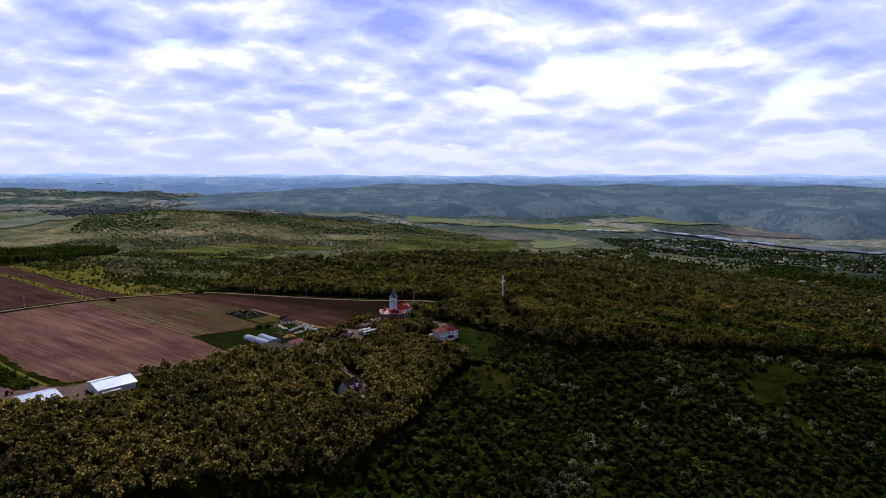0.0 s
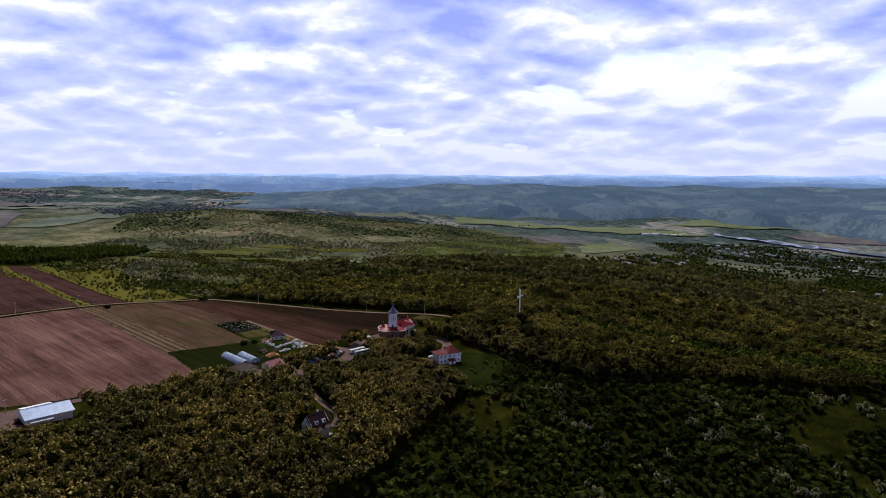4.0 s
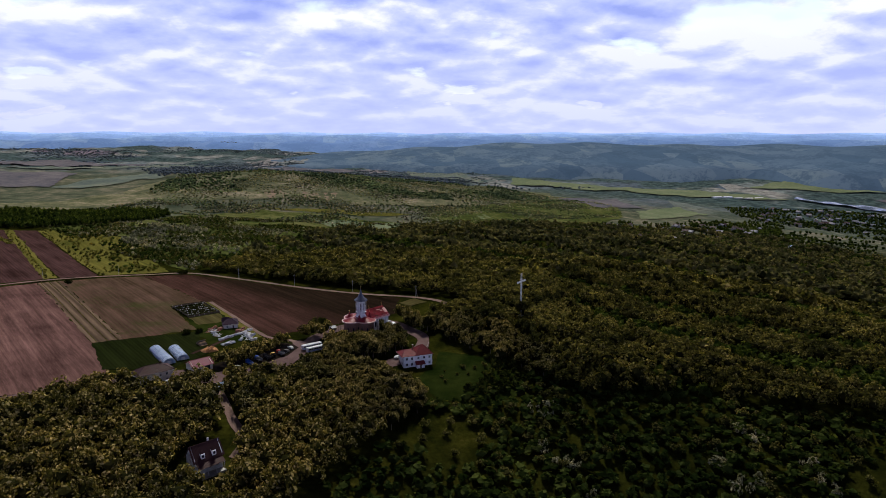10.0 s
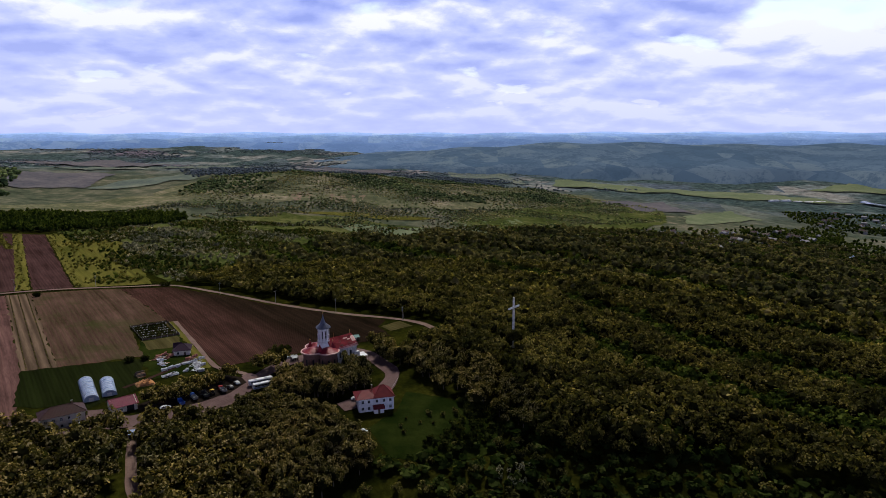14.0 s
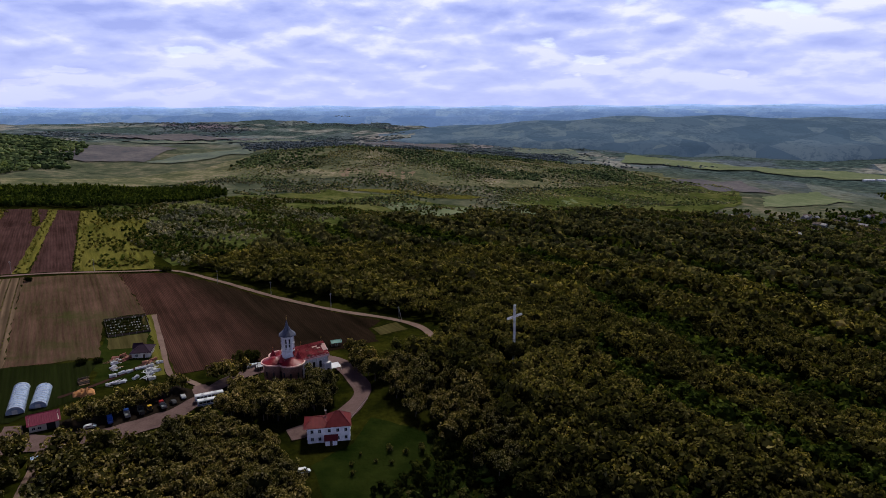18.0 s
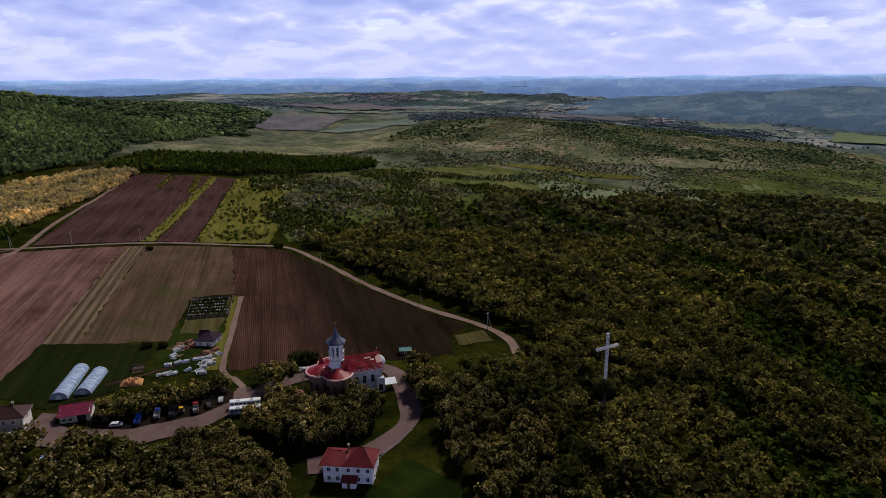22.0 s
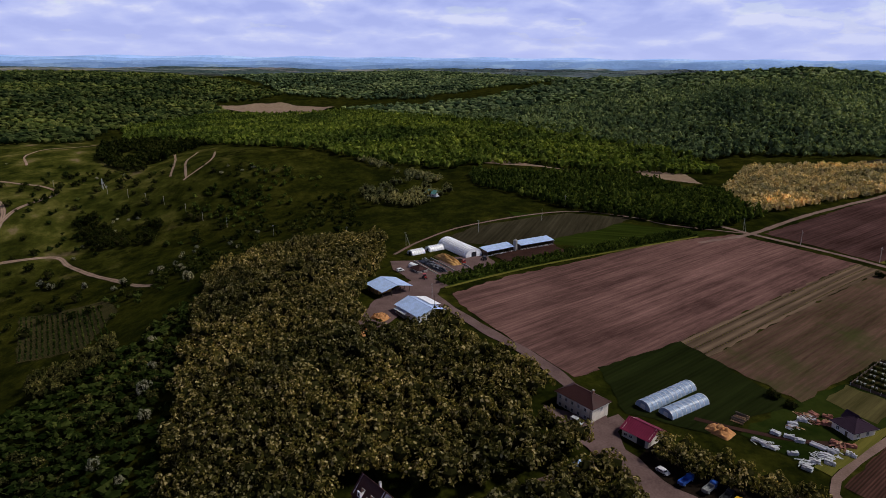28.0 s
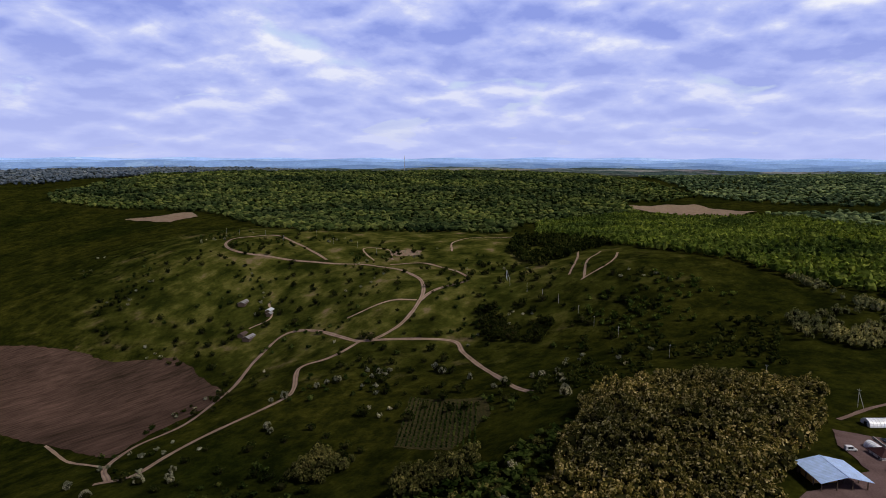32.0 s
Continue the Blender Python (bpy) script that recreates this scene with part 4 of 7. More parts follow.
M_CONC = plain("grey_concrete", (0.32, 0.31, 0.30), 0.9)
M_GOLD = plain("gilded_metal", (0.75, 0.55, 0.2), 0.3, 1.0)
M_TYRE = plain("black_rubber", (0.012, 0.012, 0.012), 0.9)
M_STRAWP = plain("golden_straw", (0.45, 0.25, 0.08), 0.95, var=0.5, scale=0.8)
M_SAWDUST = plain("orange_sawdust", (0.50, 0.24, 0.09), 0.95, var=0.45, scale=0.7)
M_BLACKFILM = plain("black_silage_film", (0.014, 0.015, 0.018), 0.35)
M_BLOCKS = plain("white_lime_block", (0.50, 0.51, 0.54), 0.85, var=0.35, scale=1.5)
M_REDBRICK = plain("stacked_red_brick", (0.28, 0.11, 0.08), 0.9, var=0.4, scale=2.5)
M_NET = plain("pale_grey_sheeting", (0.52, 0.55, 0.60), 0.6)
PAINTS = {n: plain(n + "_paint", c, 0.35, 0.0, 0.12) for n, c in {"blue": (0.03, 0.10, 0.42), "white": (0.65, 0.66, 0.68), "yellow": (0.60, 0.36, 0.02), "red": (0.32, 0.02, 0.02),
          "dark": (0.03, 0.032, 0.036), "grey": (0.20, 0.21, 0.22), "green": (0.02, 0.10, 0.05), "silver": (0.42, 0.44, 0.46)}.items()}


# ---- mesh helpers ----
def part(name, bm, mat, parent, label=""):
    """Link a bmesh as one mesh object under a thing or a part."""
    me = bpy.data.meshes.new(name)
    bmesh.ops.recalc_face_normals(bm, faces=bm.faces)
    bm.to_mesh(me)
    bm.free()
    me.materials.append(mat)
    ob = new(name, me)
    ob.parent = parent
    if label:
        tagged(ob, label)
    return ob


def thing(name, x, y, turn, label, category, group="", z=None, lift=0.0):
    ob = tagged(new(name), label, category, group)
    ob.matrix_basis = pose(x, y, (h1(x, y) if z is None else z) + lift, 0, 0, turn)
    return ob


def boxes(*bb, bevel=0.0):
    """A bmesh of boxes: centre x, y, base z, size x, y, z."""
    bm = bmesh.new()
    for x, y, z, sx, sy, sz in bb:
        bmesh.ops.create_cube(bm, size=1.0, matrix=Matrix.Translation((x, y, z + sz / 2)) @ Matrix.Diagonal((sx, sy, sz, 1)))
    if bevel:
        bmesh.ops.bevel(bm, geom=bm.edges[:], offset=bevel, segments=1, affect="EDGES")
    return bm


def rods(*ends, r=0.06, seg=5):
    """Round bars between pairs of points."""
    bm = bmesh.new()
    for a, b in ends:
        a, b = Vector(a), Vector(b)
        m = Matrix.Translation((a + b) / 2) @ (b - a).to_track_quat("Z", "Y").to_matrix().to_4x4()
        bmesh.ops.create_cone(bm, cap_ends=True, segments=seg, radius1=r, radius2=r, depth=(b - a).length, matrix=m)
    return bm


def poly_mesh(verts, faces):
    bm = bmesh.new()
    vs = [bm.verts.new(v) for v in verts]
    for f in faces:
        bm.faces.new([vs[i] for i in f])
    return bm


def slab(quad, thick):
    """A sheet of some thickness from three or four corners, thickened downwards."""
    n = len(quad)
    top = [Vector(q) for q in quad]
    nrm = (top[1] - top[0]).cross(top[2] - top[0]).normalized()
    if nrm.z < 0:
        nrm = -nrm
    v = [*top, *[q - nrm * thick for q in top]]
    f = [list(range(n)), list(range(2 * n - 1, n - 1, -1))] + [[i, (i + 1) % n, n + (i + 1) % n, n + i] for i in range(n)]
    return poly_mesh(v, f)


def gable_roof(root, w, d, z, rise, mat, over=0.5, thick=0.15, cx=0.0, cy=0.0, label=""):
    """Two slopes; the ridge runs along x."""
    a, b = w / 2 + over, d / 2 + over
    zl = z - rise * over / (d / 2)
    for s in (-1, 1):
        part("roof_slope", slab([(cx - a, cy + s * b, zl), (cx + a, cy + s * b, zl), (cx + a, cy, z + rise), (cx - a, cy, z + rise)], thick), mat, root, label)
    part("ridge_cap", rods(((cx - a, cy, z + rise), (cx + a, cy, z + rise)), r=0.14), mat, root)


def hip_roof(root, w, d, z, rise, mat, over=0.6, cx=0.0, cy=0.0, ridge=None, label=""):
    a, b = w / 2 + over, d / 2 + over
    r = max(0.05, (w - d) / 2) if ridge is None else ridge
    A, B, C, D = (cx - a, cy - b, z), (cx + a, cy - b, z), (cx + a, cy + b, z), (cx - a, cy + b, z)
    E, F = (cx - r, cy, z + rise), (cx + r, cy, z + rise)
    for q in ([A, B, F, E], [C, D, E, F], [B, C, F], [D, A, E]):
        part("roof_slope", slab(q, 0.14), mat, root, label)
    part("ridge_cap", rods((E, F), (E, A), (E, D), (F, B), (F, C), r=0.11), mat, root)
    part("soffit", boxes((cx, cy, z - 0.22, 2 * a - 0.1, 2 * b - 0.1, 0.1)), M_FRAME, root)


def window(root, x, y, z, face, w=1.1, h=1.4, mat=M_FRAME):
    """A window in a wall; face is the wall's outward turn in degrees about z (0 looks to -y)."""
    wn_ = new("window", None)
    wn_.parent = root
    wn_.matrix_basis = pose(x, y, z, 0, 0, face)
    part("frame", boxes((-w / 2, -0.05, 0, 0.10, 0.14, h), (w / 2, -0.05, 0, 0.10, 0.14, h), (0, -0.05, -0.05, w + 0.1, 0.14, 0.10), (0, -0.05, h - 0.05, w + 0.1, 0.14, 0.10), (0, -0.05, 0, 0.06, 0.12, h)), mat, wn_)
    part("pane", boxes((0, -0.02, 0, w, 0.04, h)), M_GLASS, wn_)
    part("sill", boxes((0, -0.12, -0.12, w + 0.3, 0.26, 0.07)), mat, wn_)


def door(root, x, y, z, face, w=1.0, h=2.1, mat=M_WOODD):
    d_ = new("door", None)
    d_.parent = root
    d_.matrix_basis = pose(x, y, z, 0, 0, face)
    part("leaf", boxes((0, -0.04, 0, w, 0.08, h), bevel=0.02), mat, d_)
    part("door_frame", boxes((-w / 2 - 0.06, -0.05, 0, 0.12, 0.14, h + 0.1), (w / 2 + 0.06, -0.05, 0, 0.12, 0.14, h + 0.1), (0, -0.05, h, w + 0.24, 0.14, 0.12)), M_FRAME, d_)
    part("handle", boxes((w * 0.36, -0.12, 1.0, 0.14, 0.05, 0.04)), M_STEEL, d_)


def walls(root, w, d, h, mat, cx=0.0, cy=0.0, z=0.0, base=-1.5, t=0.3):
    for nm, b in (("wall", (cx, cy - d / 2 + t / 2, z + base, w, t, h - base)), ("wall", (cx, cy + d / 2 - t / 2, z + base, w, t, h - base)),
                  ("wall", (cx - w / 2 + t / 2, cy, z + base, t, d - 2 * t, h - base)), ("wall", (cx + w / 2 - t / 2, cy, z + base, t, d - 2 * t, h - base))):
        part(nm, boxes(b), mat, root)


def gable_ends(root, w, d, z, rise, mat, t=0.3):
    for s in (-1, 1):
        x = s * (w / 2 - t / 2)
        part("gable", poly_mesh([(x - t / 2, -d / 2, z), (x - t / 2, d / 2, z), (x - t / 2, 0, z + rise), (x + t / 2, -d / 2, z), (x + t / 2, d / 2, z), (x + t / 2, 0, z + rise)],
                                [(0, 1, 2), (5, 4, 3), (0, 3, 4, 1), (1, 4, 5, 2), (2, 5, 3, 0)]), mat, root)


def chimney(root, x, y, z, h, mat=M_BRICK):
    c = part("chimney", boxes((x, y, z, 0.6, 0.6, h)), mat, root)
    part("chimney_cap", boxes((x, y, z + h, 0.8, 0.8, 0.12)), M_CONC, c)


# ---- the church ----
def church():
    c = thing("church", -103.3, -6.3, 34, "red-roofed church under repair with a grey spired tower", "church", z=-3.3)
    # local x runs along the nave, y to its far side; heights from the ground
    eave, rise = 9.9, 3.9
    nx0, nx1, hw = 4.2, 16.8, 5.6
    nave = part("nave_wall", boxes((nx0 + (nx1 - nx0) / 2, -hw + 0.3, -1.5, nx1 - nx0, 0.6, eave + 1.5)), M_STONE, c)
    part("nave_wall", boxes((nx0 + (nx1 - nx0) / 2, hw - 0.3, -1.5, nx1 - nx0, 0.6, eave + 1.5)), M_STONE, c)
    part("end_wall", poly_mesh([(nx1 - 0.6, -hw, -1.5), (nx1 - 0.6, hw, -1.5), (nx1 - 0.6, hw, eave), (nx1 - 0.6, 0, eave + rise - 0.3), (nx1 - 0.6, -hw, eave),
                                (nx1, -hw, -1.5), (nx1, hw, -1.5), (nx1, hw, eave), (nx1, 0, eave + rise - 0.3), (nx1, -hw, eave)],
                               [(0, 1, 2, 3, 4), (9, 8, 7, 6, 5), (0, 5, 6, 1), (1, 6, 7, 2), (2, 7, 8, 3), (3, 8, 9, 4), (4, 9, 5, 0)]), M_STONE, c)
    for s in (-1, 1):
        part("nave_roof", slab([(nx0 - 3, s * (hw + 0.7), eave - 0.5), (nx1 + 0.4, s * (hw + 0.7), eave - 0.5), (nx1 + 0.4, 0, eave + rise), (nx0 - 3, 0, eave + rise)], 0.18), M_REDROOF, c, "shiny red sheet roof")
        part("fascia", slab([(nx0, s * (hw + 1.0), eave - 1.3), (nx1 + 0.4, s * (hw + 1.0), eave - 1.3), (nx1 + 0.4, s * (hw + 0.4), eave - 0.2), (nx0, s * (hw + 0.4), eave - 0.2)], 0.12), M_COPPER, c, "pale pink unpainted roof edging")
    for i in range(9):
        part("seam_board", rods(((nx0 + 2 + i * 1.2, -hw * 0.9, eave + 0.25), (nx0 + 2 + i * 1.2, -0.3, eave + rise)), r=0.05), M_REDTILE, c)
    srng_ = random.Random(4)
    for i in range(12):
        a, b = srng_.uniform(nx0 + 1, nx1 - 3), srng_.uniform(0.08, 0.85)
        c_ = a + srng_.uniform(1.2, 2.8)
        y0, y1 = -(hw + 0.7) * (1 - b), -(hw + 0.7) * (1 - b - 0.09)
        z0, z1 = eave - 0.5 + (rise + 0.5) * b + 0.14, eave - 0.5 + (rise + 0.5) * (b + 0.09) + 0.14
        part("roof_sheet", slab([(a, y0, z0), (c_, y0, z0), (c_, y1, z1), (a, y1, z1)], 0.05), (M_REDTILE, M_BROWNROOF, M_REDROOF, M_COPPER)[i % 4 if i % 3 else 0], c, "loose roofing sheet")
    for i, x in enumerate((6.4, 9.6, 12.8)):
        arch = part("arched_window", arch_bm(1.2, 3.2, 0.25), M_GLASS, c)
        arch.matrix_basis = pose(x, -hw - 0.06, 3.6)
        part("pilaster", boxes((x + 1.6, -hw - 0.18, -1.5, 0.55, 0.4, eave + 1.0)), M_STONE, c)
    porch = part("side_porch", boxes((15.6, -hw - 1.0, -1.5, 3.4, 2.0, 7.0)), M_STONE, c)
    pa = part("porch_arch", arch_bm(1.6, 2.8, 0.25), M_GLASS, porch)
    pa.matrix_basis = pose(15.6, -hw - 2.03, 0.2)
    part("apse_sheeting", dome_bm(2.9, 3.2, 12, 5), M_NET, c, "pale grey protective sheeting over the end").matrix_basis = pose(nx1 + 0.6, 2.2, eave - 2.0)
    part("bare_sheet", slab([(nx1 - 1.8, -4.4, eave + 0.95), (nx1 + 0.5, -4.4, eave + 0.95), (nx1 + 0.5, -1.4, eave + 3.05), (nx1 - 1.8, -1.4, eave + 3.05)], 0.1), M_COPPER, c, "pink patch on the roof end")
    # trefoil round the tower
    rim = 8.9
    for nm, lx, ly, r in (("lobe", -6.3, 0.8, 5.3), ("lobe", -0.8, -5.2, 5.2), ("lobe", -0.8, 6.0, 5.2), ("crossing", -1.2, 0.4, 6.2)):
        lobe = part(nm + "_wall", drum_bm(r - 0.5, -1.5, rim, 20), M_BRICK, c, "unfinished red brown masonry")
        lobe.matrix_basis = pose(lx, ly, 0)
        part(nm + "_rim", ring_bm(r - 0.1, r + 0.75, rim - 0.15, rim + 0.35, 24), M_COPPER, lobe, "pale copper pink eaves ring")
        part(nm + "_roof", cone_bm(r + 0.3, 1.2, rim + 0.3, rim + 2.1, 24), M_REDROOF, lobe, "glossy red conical roof")
        for a in range(0, 360, 40):
            w_ = part("slit_window", boxes((0, 0, 2.6, 0.7, 0.25, 3.0)), M_GLASS, lobe)
            w_.matrix_basis = pose((r - 0.5) * math.cos(radians(a)), (r - 0.5) * math.sin(radians(a)), 0, 0, 0, a + 90)
    for i, (lx, ly) in enumerate(((-5.4, 4.4), (-5.0, -4.2), (2.8, -4.4), (3.0, 5.2))):
        pn = part("turret_roof", cone_bm(1.5, 0.1, rim + 1.0, rim + 4.4, 8), M_REDROOF, c, "small red pointed turret roof")
        pn.matrix_basis = pose(lx, ly, 0)
        part("finial", rods(((0, 0, rim + 4.3), (0, 0, rim + 5.6)), ((-0.3, 0, rim + 5.2), (0.3, 0, rim + 5.2)), r=0.05), M_GOLD, pn)
    for x in (nx0 + 2, nx1 - 0.5):
        part("finial", rods(((x, 0, eave + rise), (x, 0, eave + rise + 2.2)), ((x, -0.45, eave + rise + 1.6), (x, 0.45, eave + rise + 1.6)), r=0.06), M_GOLD, c)
    # tower
    part("tower_skirt", cone_bm(4.3, 2.75, rim + 0.4, 12.2, 8), M_WALL, c, "white rendered flared tower foot")
    shaft = part("tower_shaft", drum_bm(2.45, 8.0, 14.0, 8), M_WALL, c, "white rendered eight-sided tower")
    # solid dark drum in place of the shaded space between the piers
    part("belfry_core", drum_bm(1.9, 14.0, 20.4, 8), M_GLASS, shaft, "dark core for the shade in the belfry hollow")
    for a in range(8):
        t, t2 = radians(a * 45), radians(a * 45 + 22.5)
        pier = part("belfry_pier", boxes((0, 0, 14.0, 0.95, 0.75, 6.4)), M_WALL, shaft)
        pier.matrix_basis = pose(2.3 * math.cos(t2), 2.3 * math.sin(t2), 0, 0, 0, a * 45 + 112.5)
        head = part("belfry_arch", boxes((0, 0, 18.9, 1.1, 0.5, 1.5)), M_WALL, shaft)
        head.matrix_basis = pose(2.2 * math.cos(t), 2.2 * math.sin(t), 0, 0, 0, a * 45 + 90)
        sill = part("belfry_sill", boxes((0, 0, 14.0, 1.2, 0.3, 0.9)), M_STONE, shaft)
        sill.matrix_basis = pose(2.3 * math.cos(t), 2.3 * math.sin(t), 0, 0, 0, a * 45 + 90)
    for z in (13.2, 16.6):
        part("scaffold_deck", ring_bm(2.6, 3.25, z, z + 0.1, 8), M_STONE, c, "narrow grey scaffold deck")
    for a in range(8):
        t = radians(a * 45)
        part("scaffold_pole", rods(((3.1 * math.cos(t), 3.1 * math.sin(t), 10.8), (3.1 * math.cos(t), 3.1 * math.sin(t), 20.2)), r=0.055), M_STONE, c)
    part("tower_eave", cone_bm(3.95, 3.7, 20.3, 20.75, 8), M_SPIRE, c)
    part("spire_skirt", cone_bm(3.95, 1.75, 20.75, 22.6, 8), M_SPIRE, c, "flared grey zinc spire foot")
    part("spire", cone_bm(1.75, 0.75, 22.6, 24.6, 8), M_SPIRE, c, "grey zinc spire")
    part("spire_tip", cone_bm(0.75, 0.06, 24.6, 27.4, 8), M_SPIRE, c, "pointed grey zinc tip")
    part("spire_cross", rods(((0, 0, 27.3), (0, 0, 29.2)), ((-0.5, 0, 28.6), (0.5, 0, 28.6)), ((-0.3, 0, 28.1), (0.3, 0, 28.1)), r=0.06), M_GOLD, c, "small gilded cross")
    # timber scaffold round the lobes
    sc = []
    for a in range(150, 400, 18):
        x, y = -1.5 + 12.2 * math.cos(radians(a)), 0.5 + 12.2 * math.sin(radians(a))
        sc.append(((x, y, -1.2), (x, y, 7.6)))
    part("scaffold_poles", rods(*sc, r=0.09), M_WOODD, c, "dark timber scaffold poles")
    for z in (2.4, 5.2):
        part("scaffold_ledger", rods(*[(sc[i][0][:2] + (z,), sc[i + 1][0][:2] + (z,)) for i in range(len(sc) - 1)], r=0.08), M_WOODD, c)
    return c


def arch_bm(w, h, t):
    """An arched panel standing in the xz plane."""
    pts = [(-w / 2, 0), (w / 2, 0)] + [(w / 2 * math.cos(a), h - w / 2 + w / 2 * math.sin(a)) for a in np.linspace(0, math.pi, 8)]
    n = len(pts)
    v = [(x, -t / 2, z) for x, z in pts] + [(x, t / 2, z) for x, z in pts]
    return poly_mesh(v, [list(range(n)), list(range(2 * n - 1, n - 1, -1))] + [[i, (i + 1) % n, n + (i + 1) % n, n + i] for i in range(n)])


def cone_bm(r1, r2, z0, z1, seg):
    bm = bmesh.new()
    bmesh.ops.create_cone(bm, cap_ends=True, segments=seg, radius1=r1, radius2=r2, depth=z1 - z0, matrix=Matrix.Translation((0, 0, (z0 + z1) / 2)))
    return bm


def drum_bm(r, z0, z1, seg):
    return cone_bm(r, r, z0, z1, seg)


def ring_bm(r0, r1, z0, z1, seg):
    bm = bmesh.new()
    rows = []
    for i in range(seg):
        a = 2 * math.pi * i / seg
        rows.append([bm.verts.new((r * math.cos(a), r * math.sin(a), z)) for r, z in ((r0, z0), (r1, z0), (r1, z1), (r0, z1))])
    for i in range(seg):
        a, b = rows[i], rows[(i + 1) % seg]
        for k in range(4):
            bm.faces.new((a[k], b[k], b[(k + 1) % 4], a[(k + 1) % 4]))
    return bm


def dome_bm(r, h, seg, rings):
    bm = bmesh.new()
    prev = None
    for j in range(rings + 1):
        t = math.pi / 2 * j / rings
        cur = [bm.verts.new((r * math.cos(t) * math.cos(a), r * math.cos(t) * math.sin(a), h * math.sin(t))) for a in np.linspace(0, 2 * math.pi, seg, endpoint=False)] if j < rings else [bm.verts.new((0, 0, h))]
        if prev:
            for i in range(seg):
                if len(cur) > 1:
                    bm.faces.new((prev[i], prev[(i + 1) % seg], cur[(i + 1) % seg], cur[i]))
                else:
                    bm.faces.new((prev[i], prev[(i + 1) % seg], cur[0]))
        prev = cur
    return bm


church()


# ---- the great cross ----
def great_cross():
    c = thing("lattice_cross", 0, 0, 43, "tall white steel lattice cross on a concrete footing", "cross", z=h1(0, 0) - 0.2)
    part("footing", boxes((0, 0, -0.5, 3.4, 3.4, 0.9), bevel=0.1), M_CONC, c, "grey concrete footing")
    H, a, zb, span = 28.2, 0.36, 22.8, 5.1

    def lattice(p0, p1, u, v, n):
        p0, p1, u, v = Vector(p0), Vector(p1), Vector(u), Vector(v)
        cs = [u * a + v * a, -u * a + v * a, -u * a - v * a, u * a - v * a]
        chords = [(p0 + q, p1 + q) for q in cs]
        web = []
        for i in range(n):
            s0, s1 = p0.lerp(p1, i / n), p0.lerp(p1, (i + 1) / n)
            for k in range(4):
                web.append((s0 + cs[k], s1 + cs[(k + 1) % 4]))
                web.append((s0 + cs[k], s0 + cs[(k + 1) % 4]))
        return chords, web

    ch, wb = lattice((0, 0, 0.3), (0, 0, H), (1, 0, 0), (0, 1, 0), 24)
    for q in ch:
        part("upright_chord", rods(q, r=0.10), M_STEEL, c)
    part("upright_bracing", rods(*wb, r=0.055, seg=4), M_STEEL, c)
    ch, wb = lattice((-span, 0, zb), (span, 0, zb), (0, 1, 0), (0, 0, 1), 8)
    for q in ch:
        part("arm_chord", rods(q, r=0.10), M_STEEL, c)
    part("arm_bracing", rods(*wb, r=0.055, seg=4), M_STEEL, c)
    for s in (-1, 1):
        part("end_plate", boxes((s * span, 0, zb - 0.45, 0.10, 0.9, 0.9)), M_STEEL, c)
    part("top_plate", boxes((0, 0, H, 0.9, 0.9, 0.10)), M_STEEL, c)


great_cross()


# ---- houses ----
def guest_house():
    h = thing("guest_house", -79.6, -53.6, 7, "two-storey white guest house with a dull red hipped roof", "house", z=-7.6)
    walls(h, 16, 9.4, 6.4, M_WALL, base=-2.5)
    hip_roof(h, 9.0, 9.4, 6.4, 4.0, M_REDTILE, cx=3.5, ridge=0.8, label="dull red sheet roof")
    hip_roof(h, 9.0, 9.4, 6.35, 2.4, M_REDTILE, cx=-4.2, ridge=1.6, label="dull red sheet roof")
    for z in (1.0, 4.1):
        for x in (-6.2, -3.4, 0.2, 3.4, 6.4):
            window(h, x, -4.7, z, 0)
        for x in (-5, 0, 5):
            window(h, x, 4.7, z, 180)
        for y in (-2.4, 2.4):
            window(h, 8.0, y, z, 90)
            window(h, -8.0, y, z, -90)
    p = part("porch", boxes((0.8, -5.9, -2.0, 4.4, 2.4, 4.0)), M_WALL, h)
    part("porch_roof", slab([(-1.8, -7.5, 2.0), (3.4, -7.5, 2.0), (3.4, -4.6, 3.2), (-1.8, -4.6, 3.2)], 0.14), M_REDTILE, p, "small red lean-to roof")
    door(h, 0.8, -7.12, -0.2, 0)
    chimney(h, -1.0, 1.5, 8.2, 2.0)
    part("step", boxes((8.9, -3.8, -1.2, 1.8, 2.0, 1.4)), M_CONC, h)


def admin_house():
    h = thing("office_house", -209.6, -60.3, 28, "long two-storey cream house with a dark brown roof", "house", z=-3.6)
    walls(h, 16, 8.6, 6.0, M_CREAM, base=-1.5)
    hip_roof(h, 16, 8.6, 6.0, 2.9, M_BROWNROOF, over=0.8, label="dark brown sheet roof")
    for z in (0.9, 3.7):
        for x in (-6.4, -3.6, -0.8, 2.0, 5.0):
            window(h, x, -4.3, z, 0, 0.95, 1.3)
            window(h, x, 4.3, z, 180, 0.95, 1.3)
    window(h, 8.0, 0.6, 3.7, 90, 0.95, 1.4)
    door(h, 6.6, -4.3, 0, 0)
    part("terrace", boxes((9.0, 0, -0.8, 2.4, 9.0, 1.0)), M_CONC, h, "pale concrete terrace")
    part("canopy_post", rods(((7.9, -5.4, 0), (7.9, -5.4, 5.8)), r=0.12), M_WOODD, h)
    chimney(h, 4.0, 0.6, 7.6, 2.2)


